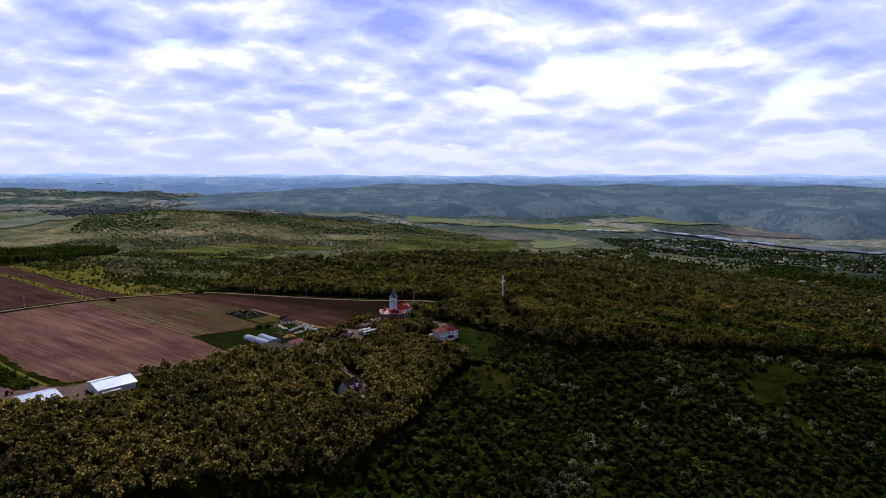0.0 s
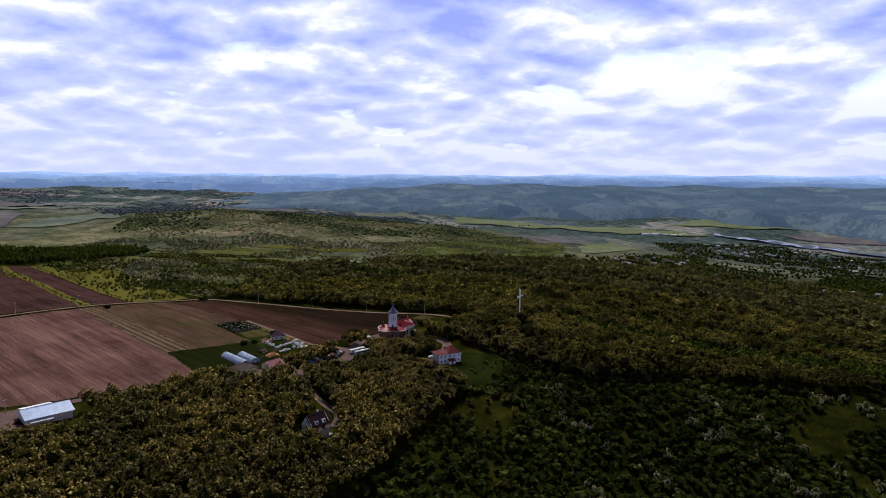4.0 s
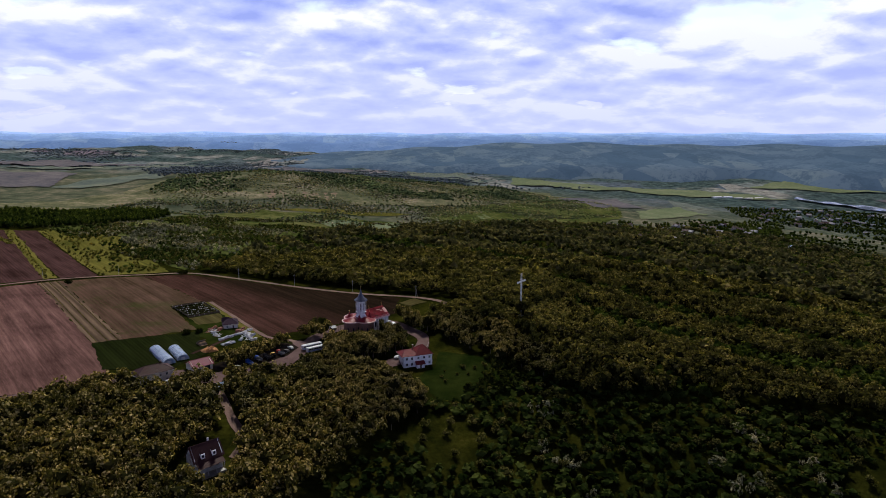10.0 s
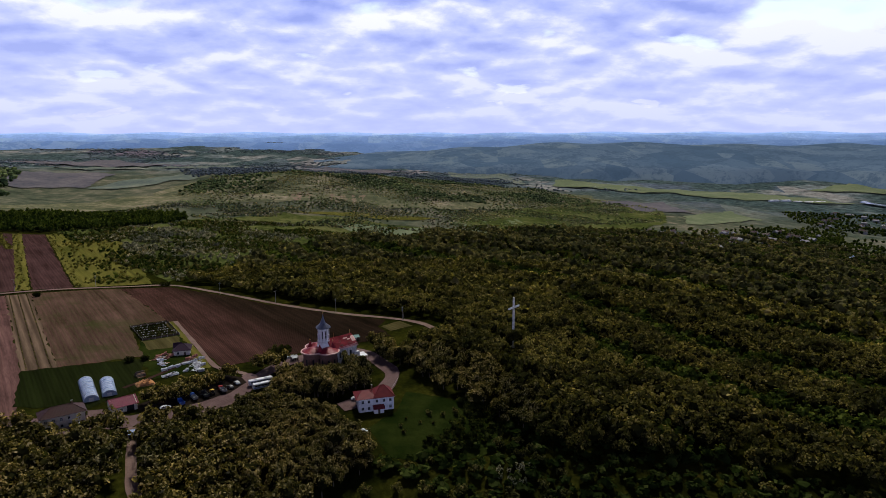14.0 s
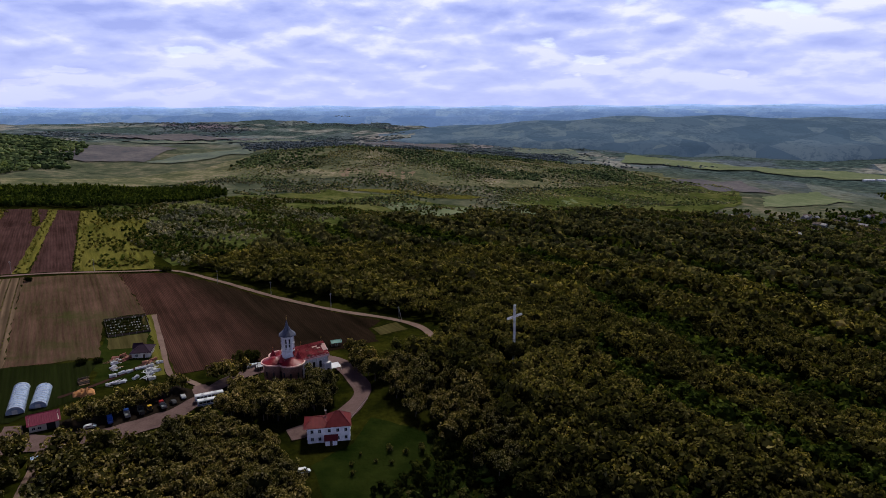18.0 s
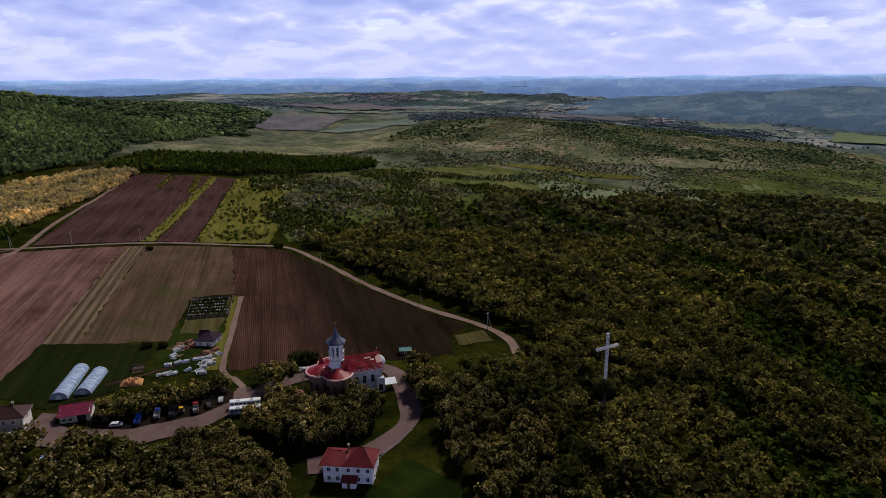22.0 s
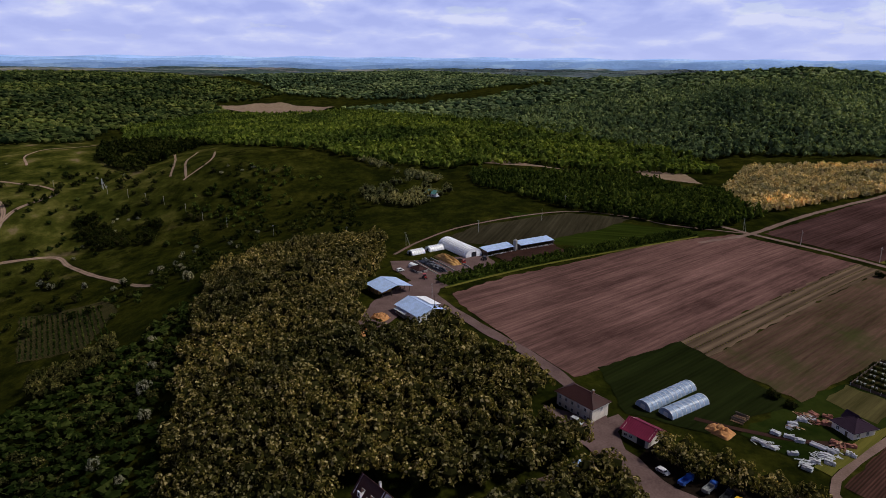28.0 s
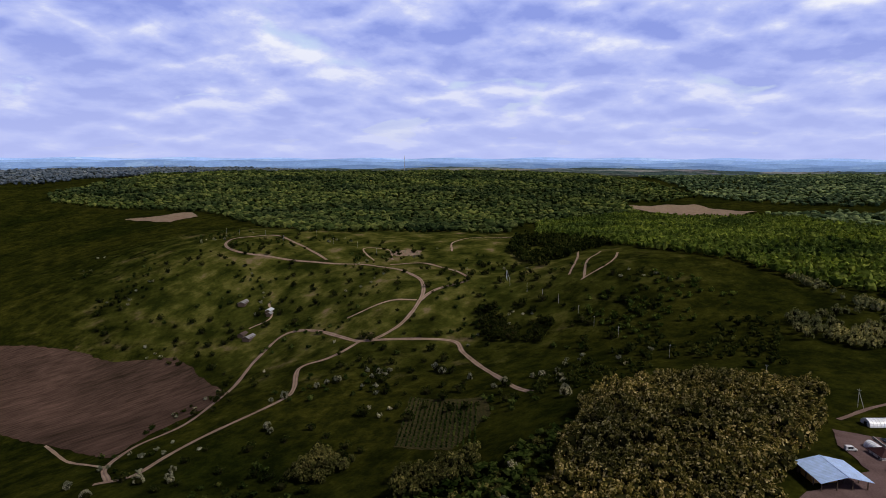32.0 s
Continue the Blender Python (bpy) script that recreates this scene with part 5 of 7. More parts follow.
def workshop():
    h = thing("workshop", -190.4, -46.6, 31, "low cream workshop with a magenta red roof", "shed", z=-3.8)
    walls(h, 10, 9.0, 3.4, M_CREAM)
    gable_ends(h, 10, 9.0, 3.4, 2.2, M_CREAM)
    gable_roof(h, 10, 9.0, 3.4, 2.2, M_PINKROOF, over=0.7, label="magenta red sheet roof")
    # dark panel on the wall, painted shade of an open gate
    g = part("gate", boxes((2.2, -4.52, 0, 3.0, 0.1, 2.8)), M_GLASS, h, "dark panel for the shade in an open gateway")
    for x in (-3.6, -1.6):
        window(h, x, -4.5, 1.0, 0, 1.2, 1.0)


def lodge():
    h = thing("lodge", -178.0, -136.4, 31, "white lodge with a steep dark roof and two dormers", "house", z=-11.0)
    walls(h, 11, 7.6, 5.2, M_WALL, base=-3)
    gable_ends(h, 11, 7.6, 5.2, 4.6, M_WALL)
    gable_roof(h, 11, 7.6, 5.2, 4.6, M_BROWNROOF, over=0.6, label="steep dark brown roof")
    for x in (-2.2, 2.2):
        d_ = part("dormer", boxes((x, -2.9, 5.4, 1.5, 2.2, 1.9)), M_WALL, h, "white arched dormer")
        part("dormer_roof", cone_bm(1.15, 0.1, 7.2, 8.2, 4), M_BROWNROOF, d_).matrix_basis = pose(x, -2.9, 0, 0, 0, 45)
        part("dormer_pane", boxes((x, -4.02, 5.8, 0.9, 0.06, 1.1)), M_GLASS, d_)
    part("verandah_roof", slab([(-5.2, -7.0, 3.0), (5.2, -7.0, 3.0), (5.2, -3.6, 4.6), (-5.2, -3.6, 4.6)], 0.14), M_BROWNROOF, h, "dark verandah roof")
    for x in (-4.8, -1.6, 1.6, 4.8):
        part("verandah_post", boxes((x, -6.6, -1.5, 0.2, 0.2, 4.6)), M_WALL, h)
    part("verandah_deck", boxes((0, -5.3, -2.2, 10.6, 3.2, 1.6)), M_CONC, h)
    for x in (-3.4, 0, 3.4):
        window(h, x, -3.8, 0.9, 0)
    for z in (0.9, 3.6, 6.2):
        window(h, -5.5, 0, z, -90, 0.9, 1.2)
    chimney(h, 2.0, 0.8, 8.6, 2.0, M_WALL)


def dark_cottage():
    h = thing("cottage", -181.0, 24.6, 8, "small cottage with a plum black hipped roof", "house", z=-3.2)
    walls(h, 8.2, 9.6, 3.0, M_CREAM)
    hip_roof(h, 8.2, 9.6, 3.0, 2.6, M_PLUMROOF, ridge=0.6, over=0.8, label="plum black sheet roof")
    gable_roof(h, 4.2, 4.0, 3.9, 1.9, M_PLUMROOF, cx=-2.4, cy=1.6, over=0.3, label="plum black sheet roof")
    for y in (-2.6, 1.4):
        window(h, 4.1, y, 0.9, 90)
        window(h, -4.1, y, 0.9, -90)
    window(h, -1.8, -4.8, 0.9, 0)
    door(h, 1.6, -4.8, 0, 0)


for f in (guest_house, admin_house, workshop, lodge, dark_cottage):
    f()


# ---- polytunnels ----
def hoop_bm(x, arc, t=0.09):
    """One bent tube that follows the arc."""
    n = len(arc)
    v = [(x + dx, y * s, z * s) for s in (1.0, 1.025) for dx in (-t, t) for y, z in arc]
    q = []
    for j in range(n - 1):
        a, b, c, d = j, n + j, 2 * n + j, 3 * n + j
        q += [(c, c + 1, d + 1, d), (a, a + 1, c + 1, c), (b, d, d + 1, b + 1)]
    return poly_mesh(v, q)


def tunnel(x0, y0, x1, y1, w, hgt, name="polytunnel", label="long polytunnel of milky plastic film on hoops", mat=None, group="polytunnels in the vegetable plot", shut=True):
    L = math.hypot(x1 - x0, y1 - y0)
    ang = math.degrees(math.atan2(y1 - y0, x1 - x0))
    z = min(h1(x0, y0), h1(x1, y1), h1((x0 + x1) / 2, (y0 + y1) / 2)) - 0.1
    r = thing(name, x0, y0, ang, label, "polytunnel" if "tunnel" in name else "hangar", group, z=z)
    n, seg = 12, max(6, int(L / 2.2))
    arc = [(w / 2 * math.cos(a), hgt * math.sin(a) ** 0.85 + 0.35) for a in np.linspace(0, math.pi, n + 1)]
    skin = mat or M_FILM
    for i in range(seg):
        a, b = L * i / seg, L * (i + 1) / seg
        v = [(a, y, z_) for y, z_ in arc] + [(b, y, z_) for y, z_ in arc]
        part("cover_panel", poly_mesh(v, [[j, j + 1, n + 2 + j, n + 1 + j] for j in range(n)]), skin, r)
    for i in range(seg + 1):
        part("hoop", hoop_bm(L * i / seg, arc), M_STEEL, r)
    for x in (0.0, L):
        v = [(x, y, z_) for y, z_ in arc]
        e = part("end_wall", poly_mesh(v, [list(range(n + 1))]), skin, r)
        # if not shut, a dark panel stands in for the shaded doorway
        part("end_door", boxes((x, 0, 0.2, 0.12, w * 0.3, hgt * 0.62)), M_GLASS if not shut else M_NET, e)
    part("side_board", boxes((L / 2, -w / 2, -0.4, L, 0.12, 0.85), (L / 2, w / 2, -0.4, L, 0.12, 0.85)), M_GLASS, r, "dark side vent boards")
    return r


tunnel(-205.9, -38.9, -217.1, -14.6, 6.4, 3.1)
tunnel(-200.0, -33.2, -207.4, -15.0, 6.2, 2.9)


# ---- the farm ----
patch("yard", ((-330, -91), (-350, -62), (-362, -49), (-384, -52), (-388, -66), (-380, -86), (-384, -112), (-366, -112), (-345, -104), (-320, -126), (-296, -136), (-285, -130),
               (-296, -118), (-312, -112), (-304, -90), (-318, -96)), M_DRIVE, 0.30, "trodden grey brown farmyard", "yard")
patch("yard", ((-214, -73), (-198, -70), (-182, -66), (-160, -58), (-144, -47), (-136, -30), (-133, -16), (-141, -11), (-150, -30), (-164, -45), (-180, -53), (-186, -56), (-194, -54), (-198, -48), (-204, -49), (-202, -58)), M_DRIVE, 0.37, "wide gravel yard between the houses", "yard")
# dark patch painted where the trees shade the parked vehicles
patch("verge", ((-180, -53), (-186, -45), (-152, -12), (-144, -16), (-140.5, -23), (-147, -35), (-157, -43), (-168, -50.5)), M_TREESHADE, 0.42, "verge darkened for the shade under the roadside trees", "ground")
patch("corral", ((-384, -48), (-397, -31), (-407, -3), (-386, -1), (-363, -42)), M_MUD, 0.28, "dark trodden mud of the cattle yard", "yard")


def big_shed():
    h = thing("farm_shed", -299.6, -105.6, 26, "large farm shed with a pale blue sheet roof", "shed", z=0.0)
    walls(h, 19, 14.5, 4.0, M_WALL)
    gable_ends(h, 19, 14.5, 4.0, 2.4, M_WALL)
    gable_roof(h, 19, 14.5, 4.0, 2.4, M_ZINC, over=0.9, label="pale blue ribbed sheet roof")
    part("upper_roof", slab([(-9, 3.4, 5.8), (4, 3.4, 5.8), (4, 9.2, 4.6), (-9, 9.2, 4.6)], 0.15), M_WHITESHEET, h, "white raised lean-to roof")
    # the shaded opening is a dark panel on the end wall
    part("gateway", boxes((9.5, -0.6, 0, 0.12, 4.4, 3.4)), M_GLASS, h, "dark panel for the shade in an open gateway")
    for y in (-4.6, 4.4):
        window(h, 9.5, y, 1.6, 90, 1.0, 0.9)
    part("side_door", boxes((9.52, 6.2, 0, 0.1, 1.0, 2.1)), M_WOODD, h)
    pen = part("side_pen", boxes((-4, -9.0, 0, 8, 0.12, 1.1), (-8, -8.2, 0, 0.12, 1.8, 1.1), (0, -8.2, 0, 0.12, 1.8, 1.1)), M_CONC, h, "low concrete pen")
    for x in (-7, -4.5, -2, 0.5):
        part("pen_post", boxes((x, -9.0, 0, 0.16, 0.16, 2.6)), M_WOODD, h)
    part("pen_roof", slab([(-8.4, -9.6, 2.4), (1, -9.6, 2.4), (1, -7.0, 3.3), (-8.4, -7.0, 3.3)], 0.08), M_NET, h)
    part("mast", rods(((6, 4, 4), (6, 4, 11)), r=0.07), M_WOODD, h)


def open_barn():
    h = thing("open_barn", -331.6, -117.4, 26, "open-sided barn with a pale blue sheet roof", "barn", z=0.4)
    gable_roof(h, 15.5, 17, 4.2, 2.0, M_ZINC, over=0.7, label="pale blue sheet roof")
    for x in (-7, -2.3, 2.3, 7):
        for y in (-8, -2.7, 2.7, 8):
            part("post", boxes((x, y, -1.0, 0.3, 0.3, 5.2)), M_WOODD, h)
    part("back_wall", boxes((-7.6, 0, -1, 0.2, 16.5, 5.2)), M_WOODD, h)
    part("hay_stack", boxes((-3, -3, -0.6, 8, 9, 2.8), bevel=0.5), M_STRAWP, h, "golden hay under the roof")


def hangar():
    tunnel(-385.0, -60.5, -414.0, -72.5, 12.0, 5.4, "arched_hangar", "white arched hangar with a dark doorway", M_WHITESHEET, "arched farm buildings", False)
    tunnel(-399.6, -90.0, -395.5, -98.5, 6.5, 2.8, "arched_hangar", "small white arched store", M_WHITESHEET, "arched farm buildings", False)
    tunnel(-406.0, -77.0, -401.8, -86.5, 6.5, 3.0, "arched_hangar", "small white arched store", M_WHITESHEET, "arched farm buildings", False)
    tunnel(-370.0, -101.0, -364.5, -98.0, 4.4, 2.6, "arched_hangar", "short white arched shelter beside the hut", M_WHITESHEET, "arched farm buildings", False)


def cow_barn(x, y, L, turn):
    h = thing("cattle_barn", x, y, turn, "long low open cattle barn with a pale roof", "barn", "cattle barns beside the mud yard", z=0.1)
    part("roof", slab([(-L / 2, -3.9, 3.4), (L / 2, -3.9, 3.4), (L / 2, 3.9, 4.6), (-L / 2, 3.9, 4.6)], 0.16), M_ZINC, h, "pale blue sheet roof")
    part("back_wall", boxes((0, 3.5, -0.5, L, 0.25, 4.8)), M_WOODD, h)
    for i in range(int(L / 4) + 1):
        part("post", boxes((-L / 2 + 0.3 + i * (L - 0.6) / int(L / 4), -3.6, -0.5, 0.22, 0.22, 3.9)), M_WOODD, h)
    part("feed_rail", rods(((-L / 2, -3.6, 0.9), (L / 2, -3.6, 0.9)), ((-L / 2, -3.6, 0.5), (L / 2, -3.6, 0.5)), r=0.06), M_STEEL, h)
    part("end_wall", boxes((-L / 2, 0, -0.5, 0.2, 7, 4.2)), M_WOODD, h)
    part("end_wall", boxes((L / 2, 0, -0.5, 0.2, 7, 4.2)), M_WOODD, h)


big_shed()
open_barn()
hangar()
cow_barn(-391.6, -44.2, 22, 115)
cow_barn(-402.2, -17.0, 27, 110.5)

silo = thing("feed_silo", -393.5, -32.0, 0, "tall grey metal feed silo between the barns", "silo", z=0)
part("body", cone_bm(1.3, 1.3, 1.6, 7.0, 14), M_CONC, silo)
part("top", cone_bm(1.35, 0.3, 7.0, 8.0, 14), M_CONC, silo)
part("hopper", cone_bm(0.4, 1.3, 0.5, 1.6, 14), M_CONC, silo)
for a in range(4):
    part("leg", rods(((1.1 * math.cos(a * 1.57), 1.1 * math.sin(a * 1.57), -0.4), (1.1 * math.cos(a * 1.57), 1.1 * math.sin(a * 1.57), 1.8)), r=0.08), M_STEEL, silo)

hut = thing("farm_hut", -361.4, -97.5, 26, "small farm hut with a brown hipped roof", "hut", z=0)
walls(hut, 7.5, 6.0, 2.6, M_CREAM)
hip_roof(hut, 7.5, 6.0, 2.6, 1.8, M_BROWNROOF, label="brown sheet roof")
door(hut, 2.0, -3.0, 0, 0)
window(hut, -1.6, -3.0, 0.9, 0)
window(hut, 3.75, 0, 0.9, 90)


def heap(name, x, y, w, d, h, turn, mat, label, seed, category="heap", rag=0.16):
    """A loose heap with a ragged surface."""
    rng = np.random.default_rng(seed)
    nx, ny = 14, 12
    v = []
    for j in range(ny):
        for i in range(nx):
            u, w_ = i / (nx - 1) * 2 - 1, j / (ny - 1) * 2 - 1
            e = max(0.0, 1 - abs(u) ** 2.4) * max(0.0, 1 - abs(w_) ** 2.4)
            v.append((u * w / 2, w_ * d / 2, h * e ** 0.6 * (1 + rng.normal() * rag) - 0.3))
    q = [[j * nx + i, j * nx + i + 1, (j + 1) * nx + i + 1, (j + 1) * nx + i] for j in range(ny - 1) for i in range(nx - 1)]
    ob = part(name, poly_mesh(v, q), mat, None)
    ob.matrix_basis = pose(x, y, h1(x, y), 0, 0, turn)
    return tagged(ob, label, category)


heap("silage_clamp", -369, -88.5, 30, 6.5, 2.2, 20, M_BLACKFILM, "black film-covered silage clamp with old tyres", 3)
heap("straw_clamp", -379.5, -77.5, 24, 7.5, 3.2, 20, M_STRAWP, "golden straw heap between concrete walls", 4)
heap("hay_mound", -298.5, -124.5, 9, 7, 2.6, 40, M_SAWDUST, "rusty brown hay heap by the shed", 5)
heap("hay_mound", -287, -134, 10, 7, 2.6, 10, M_SAWDUST, "rusty brown hay heap at the edge of the grove", 6)
for k, (x, y) in enumerate(((-371.5, -82.5), (-377, -72.8), (-367, -93.2))):
    w_ = thing("clamp_wall", x, y, 20, "low pale concrete wall beside the clamp", "wall", "clamp walls", z=-0.2)
    for i in range(7):
        part("wall_block", boxes((-12 + i * 4, 0, 0, 3.9, 0.4, 1.7)), M_CONC, w_)
rng_t = np.random.default_rng(5)
tyre_src = None
for i in range(40):
    u, v_ = rng_t.uniform(-13, 13), rng_t.uniform(-2.2, 2.2)
    x, y = -369 + u * math.cos(radians(20)) - v_ * math.sin(radians(20)), -88.5 + u * math.sin(radians(20)) + v_ * math.cos(radians(20))
    m = pose(x, y, h1(x, y) + 2.0 * (1 - abs(v_ / 3.2) ** 2.4) ** 0.6, 0, 0, i * 40)
    if tyre_src is None:
        tyre_src = part("tyre", ring_bm(0.28, 0.5, 0, 0.24, 10), PAINTS["grey"], None)
        tagged(tyre_src, "old grey tyre lying on the silage film", "tyre", "tyres on the silage clamp")
        tyre_src.matrix_basis = m
    else:
        copy_thing(tyre_src, m)


# ---- vehicles ----
def wheels(root, xs, half, r=0.36):
    for x in xs:
        for s in (-1, 1):
            wv = part("wheel", rods(((x, s * half - 0.13, r), (x, s * half + 0.13, r)), r=r, seg=12), M_TYRE, root)
            part("rim", rods(((x, s * (half + 0.02) - 0.12, r), (x, s * (half + 0.02) + 0.12, r)), r=r * 0.55, seg=8), PAINTS["silver"], wv)


def profile_bm(pts, half):
    n = len(pts)
    v = [(x, -half, z) for x, z in pts] + [(x, half, z) for x, z in pts]
    return poly_mesh(v, [list(range(n)), list(range(2 * n - 1, n - 1, -1))] + [[i, (i + 1) % n, n + (i + 1) % n, n + i] for i in range(n)])


def car(x, y, turn, paint, label, van=False, z=None, group="vehicles parked along the lane"):
    c = thing("van" if van else "car", x, y, turn, label, "van" if van else "car", group, z=z, lift=0.34)
    hh = 1.95 if van else 1.45
    body = [(-2.2, 0.35), (-2.25, 0.85), (-2.1, hh if van else 0.95), (-1.4, hh), (0.6, hh), (1.3, 0.98), (2.1, 0.85), (2.25, 0.4)]
    bm = profile_bm(body, 0.86)
    bmesh.ops.bevel(bm, geom=bm.edges[:], offset=0.08, segments=1, affect="EDGES")
    part("body", bm, PAINTS[paint], c)
    part("windscreen", slab([(0.66, -0.72, hh - 0.06), (0.66, 0.72, hh - 0.06), (1.26, 0.74, 1.04), (1.26, -0.74, 1.04)], 0.05), M_GLASS, c)
    for s in (-1, 1):
        part("side_window", boxes((-0.45, s * 0.865, 1.0, 1.9, 0.03, hh - 1.16)), M_GLASS, c)
        part("headlight", boxes((2.2, s * 0.6, 0.6, 0.08, 0.32, 0.16)), M_FRAME, c)
    wheels(c, (-1.35, 1.35), 0.82)
    return c


def lorry(x, y, turn, cab, bed, label):
    c = thing("lorry", x, y, turn, label, "lorry", "vehicles parked along the lane", lift=0.34)
    part("chassis", boxes((-0.6, 0, 0.55, 6.6, 0.9, 0.3)), PAINTS["dark"], c)
    k = part("cab", boxes((2.2, 0, 0.6, 1.7, 2.2, 2.0), bevel=0.12), PAINTS[cab], c)
    part("windscreen", boxes((3.06, 0, 1.6, 0.05, 1.9, 0.8)), M_GLASS, k)
    part("load_bed", boxes((-1.5, 0, 0.9, 4.6, 2.3, 0.25), (-1.5, -1.1, 1.1, 4.6, 0.1, 0.9), (-1.5, 1.1, 1.1, 4.6, 0.1, 0.9), (-3.75, 0, 1.1, 0.1, 2.3, 0.9), (0.75, 0, 1.1, 0.1, 2.3, 1.1)), PAINTS[bed], c)
    wheels(c, (-2.4, 2.1), 1.0, 0.48)
    c.scale = (0.86, 0.86, 0.9)


def tractor(x, y, turn, paint, label):
    c = thing("tractor", x, y, turn, label, "tractor", "farm tractors", lift=0.3)
    part("bonnet", boxes((1.1, 0, 0.8, 1.9, 0.8, 0.8), bevel=0.1), PAINTS[paint], c)
    k = part("cab", boxes((-0.6, 0, 0.9, 1.4, 1.4, 1.6), bevel=0.08), M_GLASS, c)
    part("cab_roof", boxes((-0.6, 0, 2.5, 1.6, 1.6, 0.14)), PAINTS[paint], k)
    for s in (-1, 1):
        part("mudguard", boxes((-0.9, s * 0.85, 1.3, 1.3, 0.4, 0.12)), PAINTS[paint], c)
        part("rear_wheel", rods(((-0.9, s * 0.85 - 0.22, 0.75), (-0.9, s * 0.85 + 0.22, 0.75)), r=0.78, seg=14), M_TYRE, c)
        part("front_wheel", rods(((1.5, s * 0.7 - 0.14, 0.45), (1.5, s * 0.7 + 0.14, 0.45)), r=0.46, seg=12), M_TYRE, c)
    part("exhaust", rods(((1.0, 0.3, 1.5), (1.0, 0.3, 2.7)), r=0.05), M_TYRE, c)


def bus(x, y, turn, label):
    c = thing("old_bus", x, y, turn, label, "bus", "old buses under the trees", lift=0.34)
    part("body", boxes((0, 0, 0.55, 11.5, 2.5, 2.4), bevel=0.18), PAINTS["white"], c)
    part("roof_hatch", boxes((-2.5, 0, 2.95, 1.2, 1.2, 0.14), (2.5, 0, 2.95, 1.2, 1.2, 0.14)), PAINTS["silver"], c)
    for s in (-1, 1):
        for i in range(7):
            part("window", boxes((-4.5 + i * 1.5, s * 1.255, 1.6, 1.25, 0.03, 0.85)), M_GLASS, c)
        part("stripe", boxes((0, s * 1.26, 1.0, 11.2, 0.02, 0.3)), PAINTS["blue"], c)
    part("windscreen", boxes((5.76, 0, 1.5, 0.04, 2.2, 1.1)), M_GLASS, c)
    wheels(c, (-3.6, 3.6), 1.1, 0.5)


car(-171.8, -49.2, 25, "white", "white pick-up parked on the verge under trees")
lorry(-166.2, -44.6, 118, "blue", "blue", "blue lorry parked nose out under trees")
lorry(-161.8, -39.6, 120, "blue", "grey", "lorry with a blue cab and grey bed")
lorry(-157.4, -37.0, 122, "dark", "dark", "dark lorry parked in the row")
tractor(-154.6, -35.2, 120, "yellow", "yellow tractor parked among the lorries")
lorry(-150.4, -32.4, 124, "red", "grey", "lorry with a red cab under the trees")
car(-147.4, -28.8, 130, "dark", "dark car parked at the end of the row")
car(-145.0, -24.0, 120, "silver", "silver car parked beside the bend")
bus(-133.5, -25.6, 24, "old white bus without wheels covers parked under trees")
bus(-131.0, -30.0, 24, "old white bus with a blue stripe under trees")
car(-88.0, -47.6, 10, "white", "white car in front of the guest house")
car(-201.4, -65.4, 35, "silver", "silver estate car beside the office house", True)
car(-362, -108, 110, "white", "white van in the farmyard", True, group="vehicles in the farmyard")
tractor(-347, -96.4, 10, "red", "red tractor in the farmyard")
tractor(-377, -56.0, 200, "dark", "dark tractor beside the hangar")
lorry(-373.0, -70.5, 25, "red", "dark", "red trailer lorry beside the straw heap")
car(-85.6, -76.0, 20, "white", "white caravan at the edge of the meadow", True)

# ---- yard clutter by the cottage ----
def stack(name, x, y, turn, mat, label, nx, ny, nz, s, category, group, seed):
    rng = np.random.default_rng(seed)
    t = thing(name, x, y, turn, label, category, group, lift=0.1)
    for k in range(nz):
        for i in range(nx):
            for j in range(ny):
                if k and rng.random() < 0.35:
                    continue
                part("block", boxes((i * s[0] * 1.08 + rng.normal() * 0.06, j * s[1] * 1.1 + rng.normal() * 0.06, k * s[2], s[0], s[1], s[2])), mat, t)


SPOTS = ((-192.8, 17.4, 1), (-189.6, 10.6, 0), (-186.5, 16.0, 1), (-188, 6, 0), (-181.6, -0.4, 0), (-184.5, -3.4, 0), (-178.6, 1.4, 0), (-177.5, -9.4, 2), (-180.6, -10.8, 2), (-168.2, -1.4, 0), (-170.4, 3.6, 0),
         (-171.6, 8.0, 0), (-166.8, 2.6, 0), (-173.2, 15.6, 1), (-176.2, 12.2, 1), (-169.5, 12.4, 0), (-172.8, -5.4, 0), (-190.0, 20.8, 1), (-166.0, -6.0, 0), (-174.6, 6.0, 2))
for i, (x, y, k) in enumerate(SPOTS):
    if k == 0:
        stack("block_stack", x, y, 24 + (i * 31) % 50, M_BLOCKS, "pale stack of lime building blocks on grass", 4, 3, 3, (0.72, 0.5, 0.42), "blocks", "stacks of building blocks", i)
    elif k == 1:
        stack("brick_stack", x, y, 10 + (i * 27) % 60, M_REDBRICK, "heap of stacked red bricks and planks", 4, 3, 3, (0.75, 0.5, 0.4), "bricks", "stacks of bricks", i)
    else:
        stack("beam_stack", x, y, 28 + i % 5, M_BLOCKS, "stack of long pale concrete beams", 1, 5, 3, (4.6, 0.34, 0.32), "beams", "stacks of beams", i)


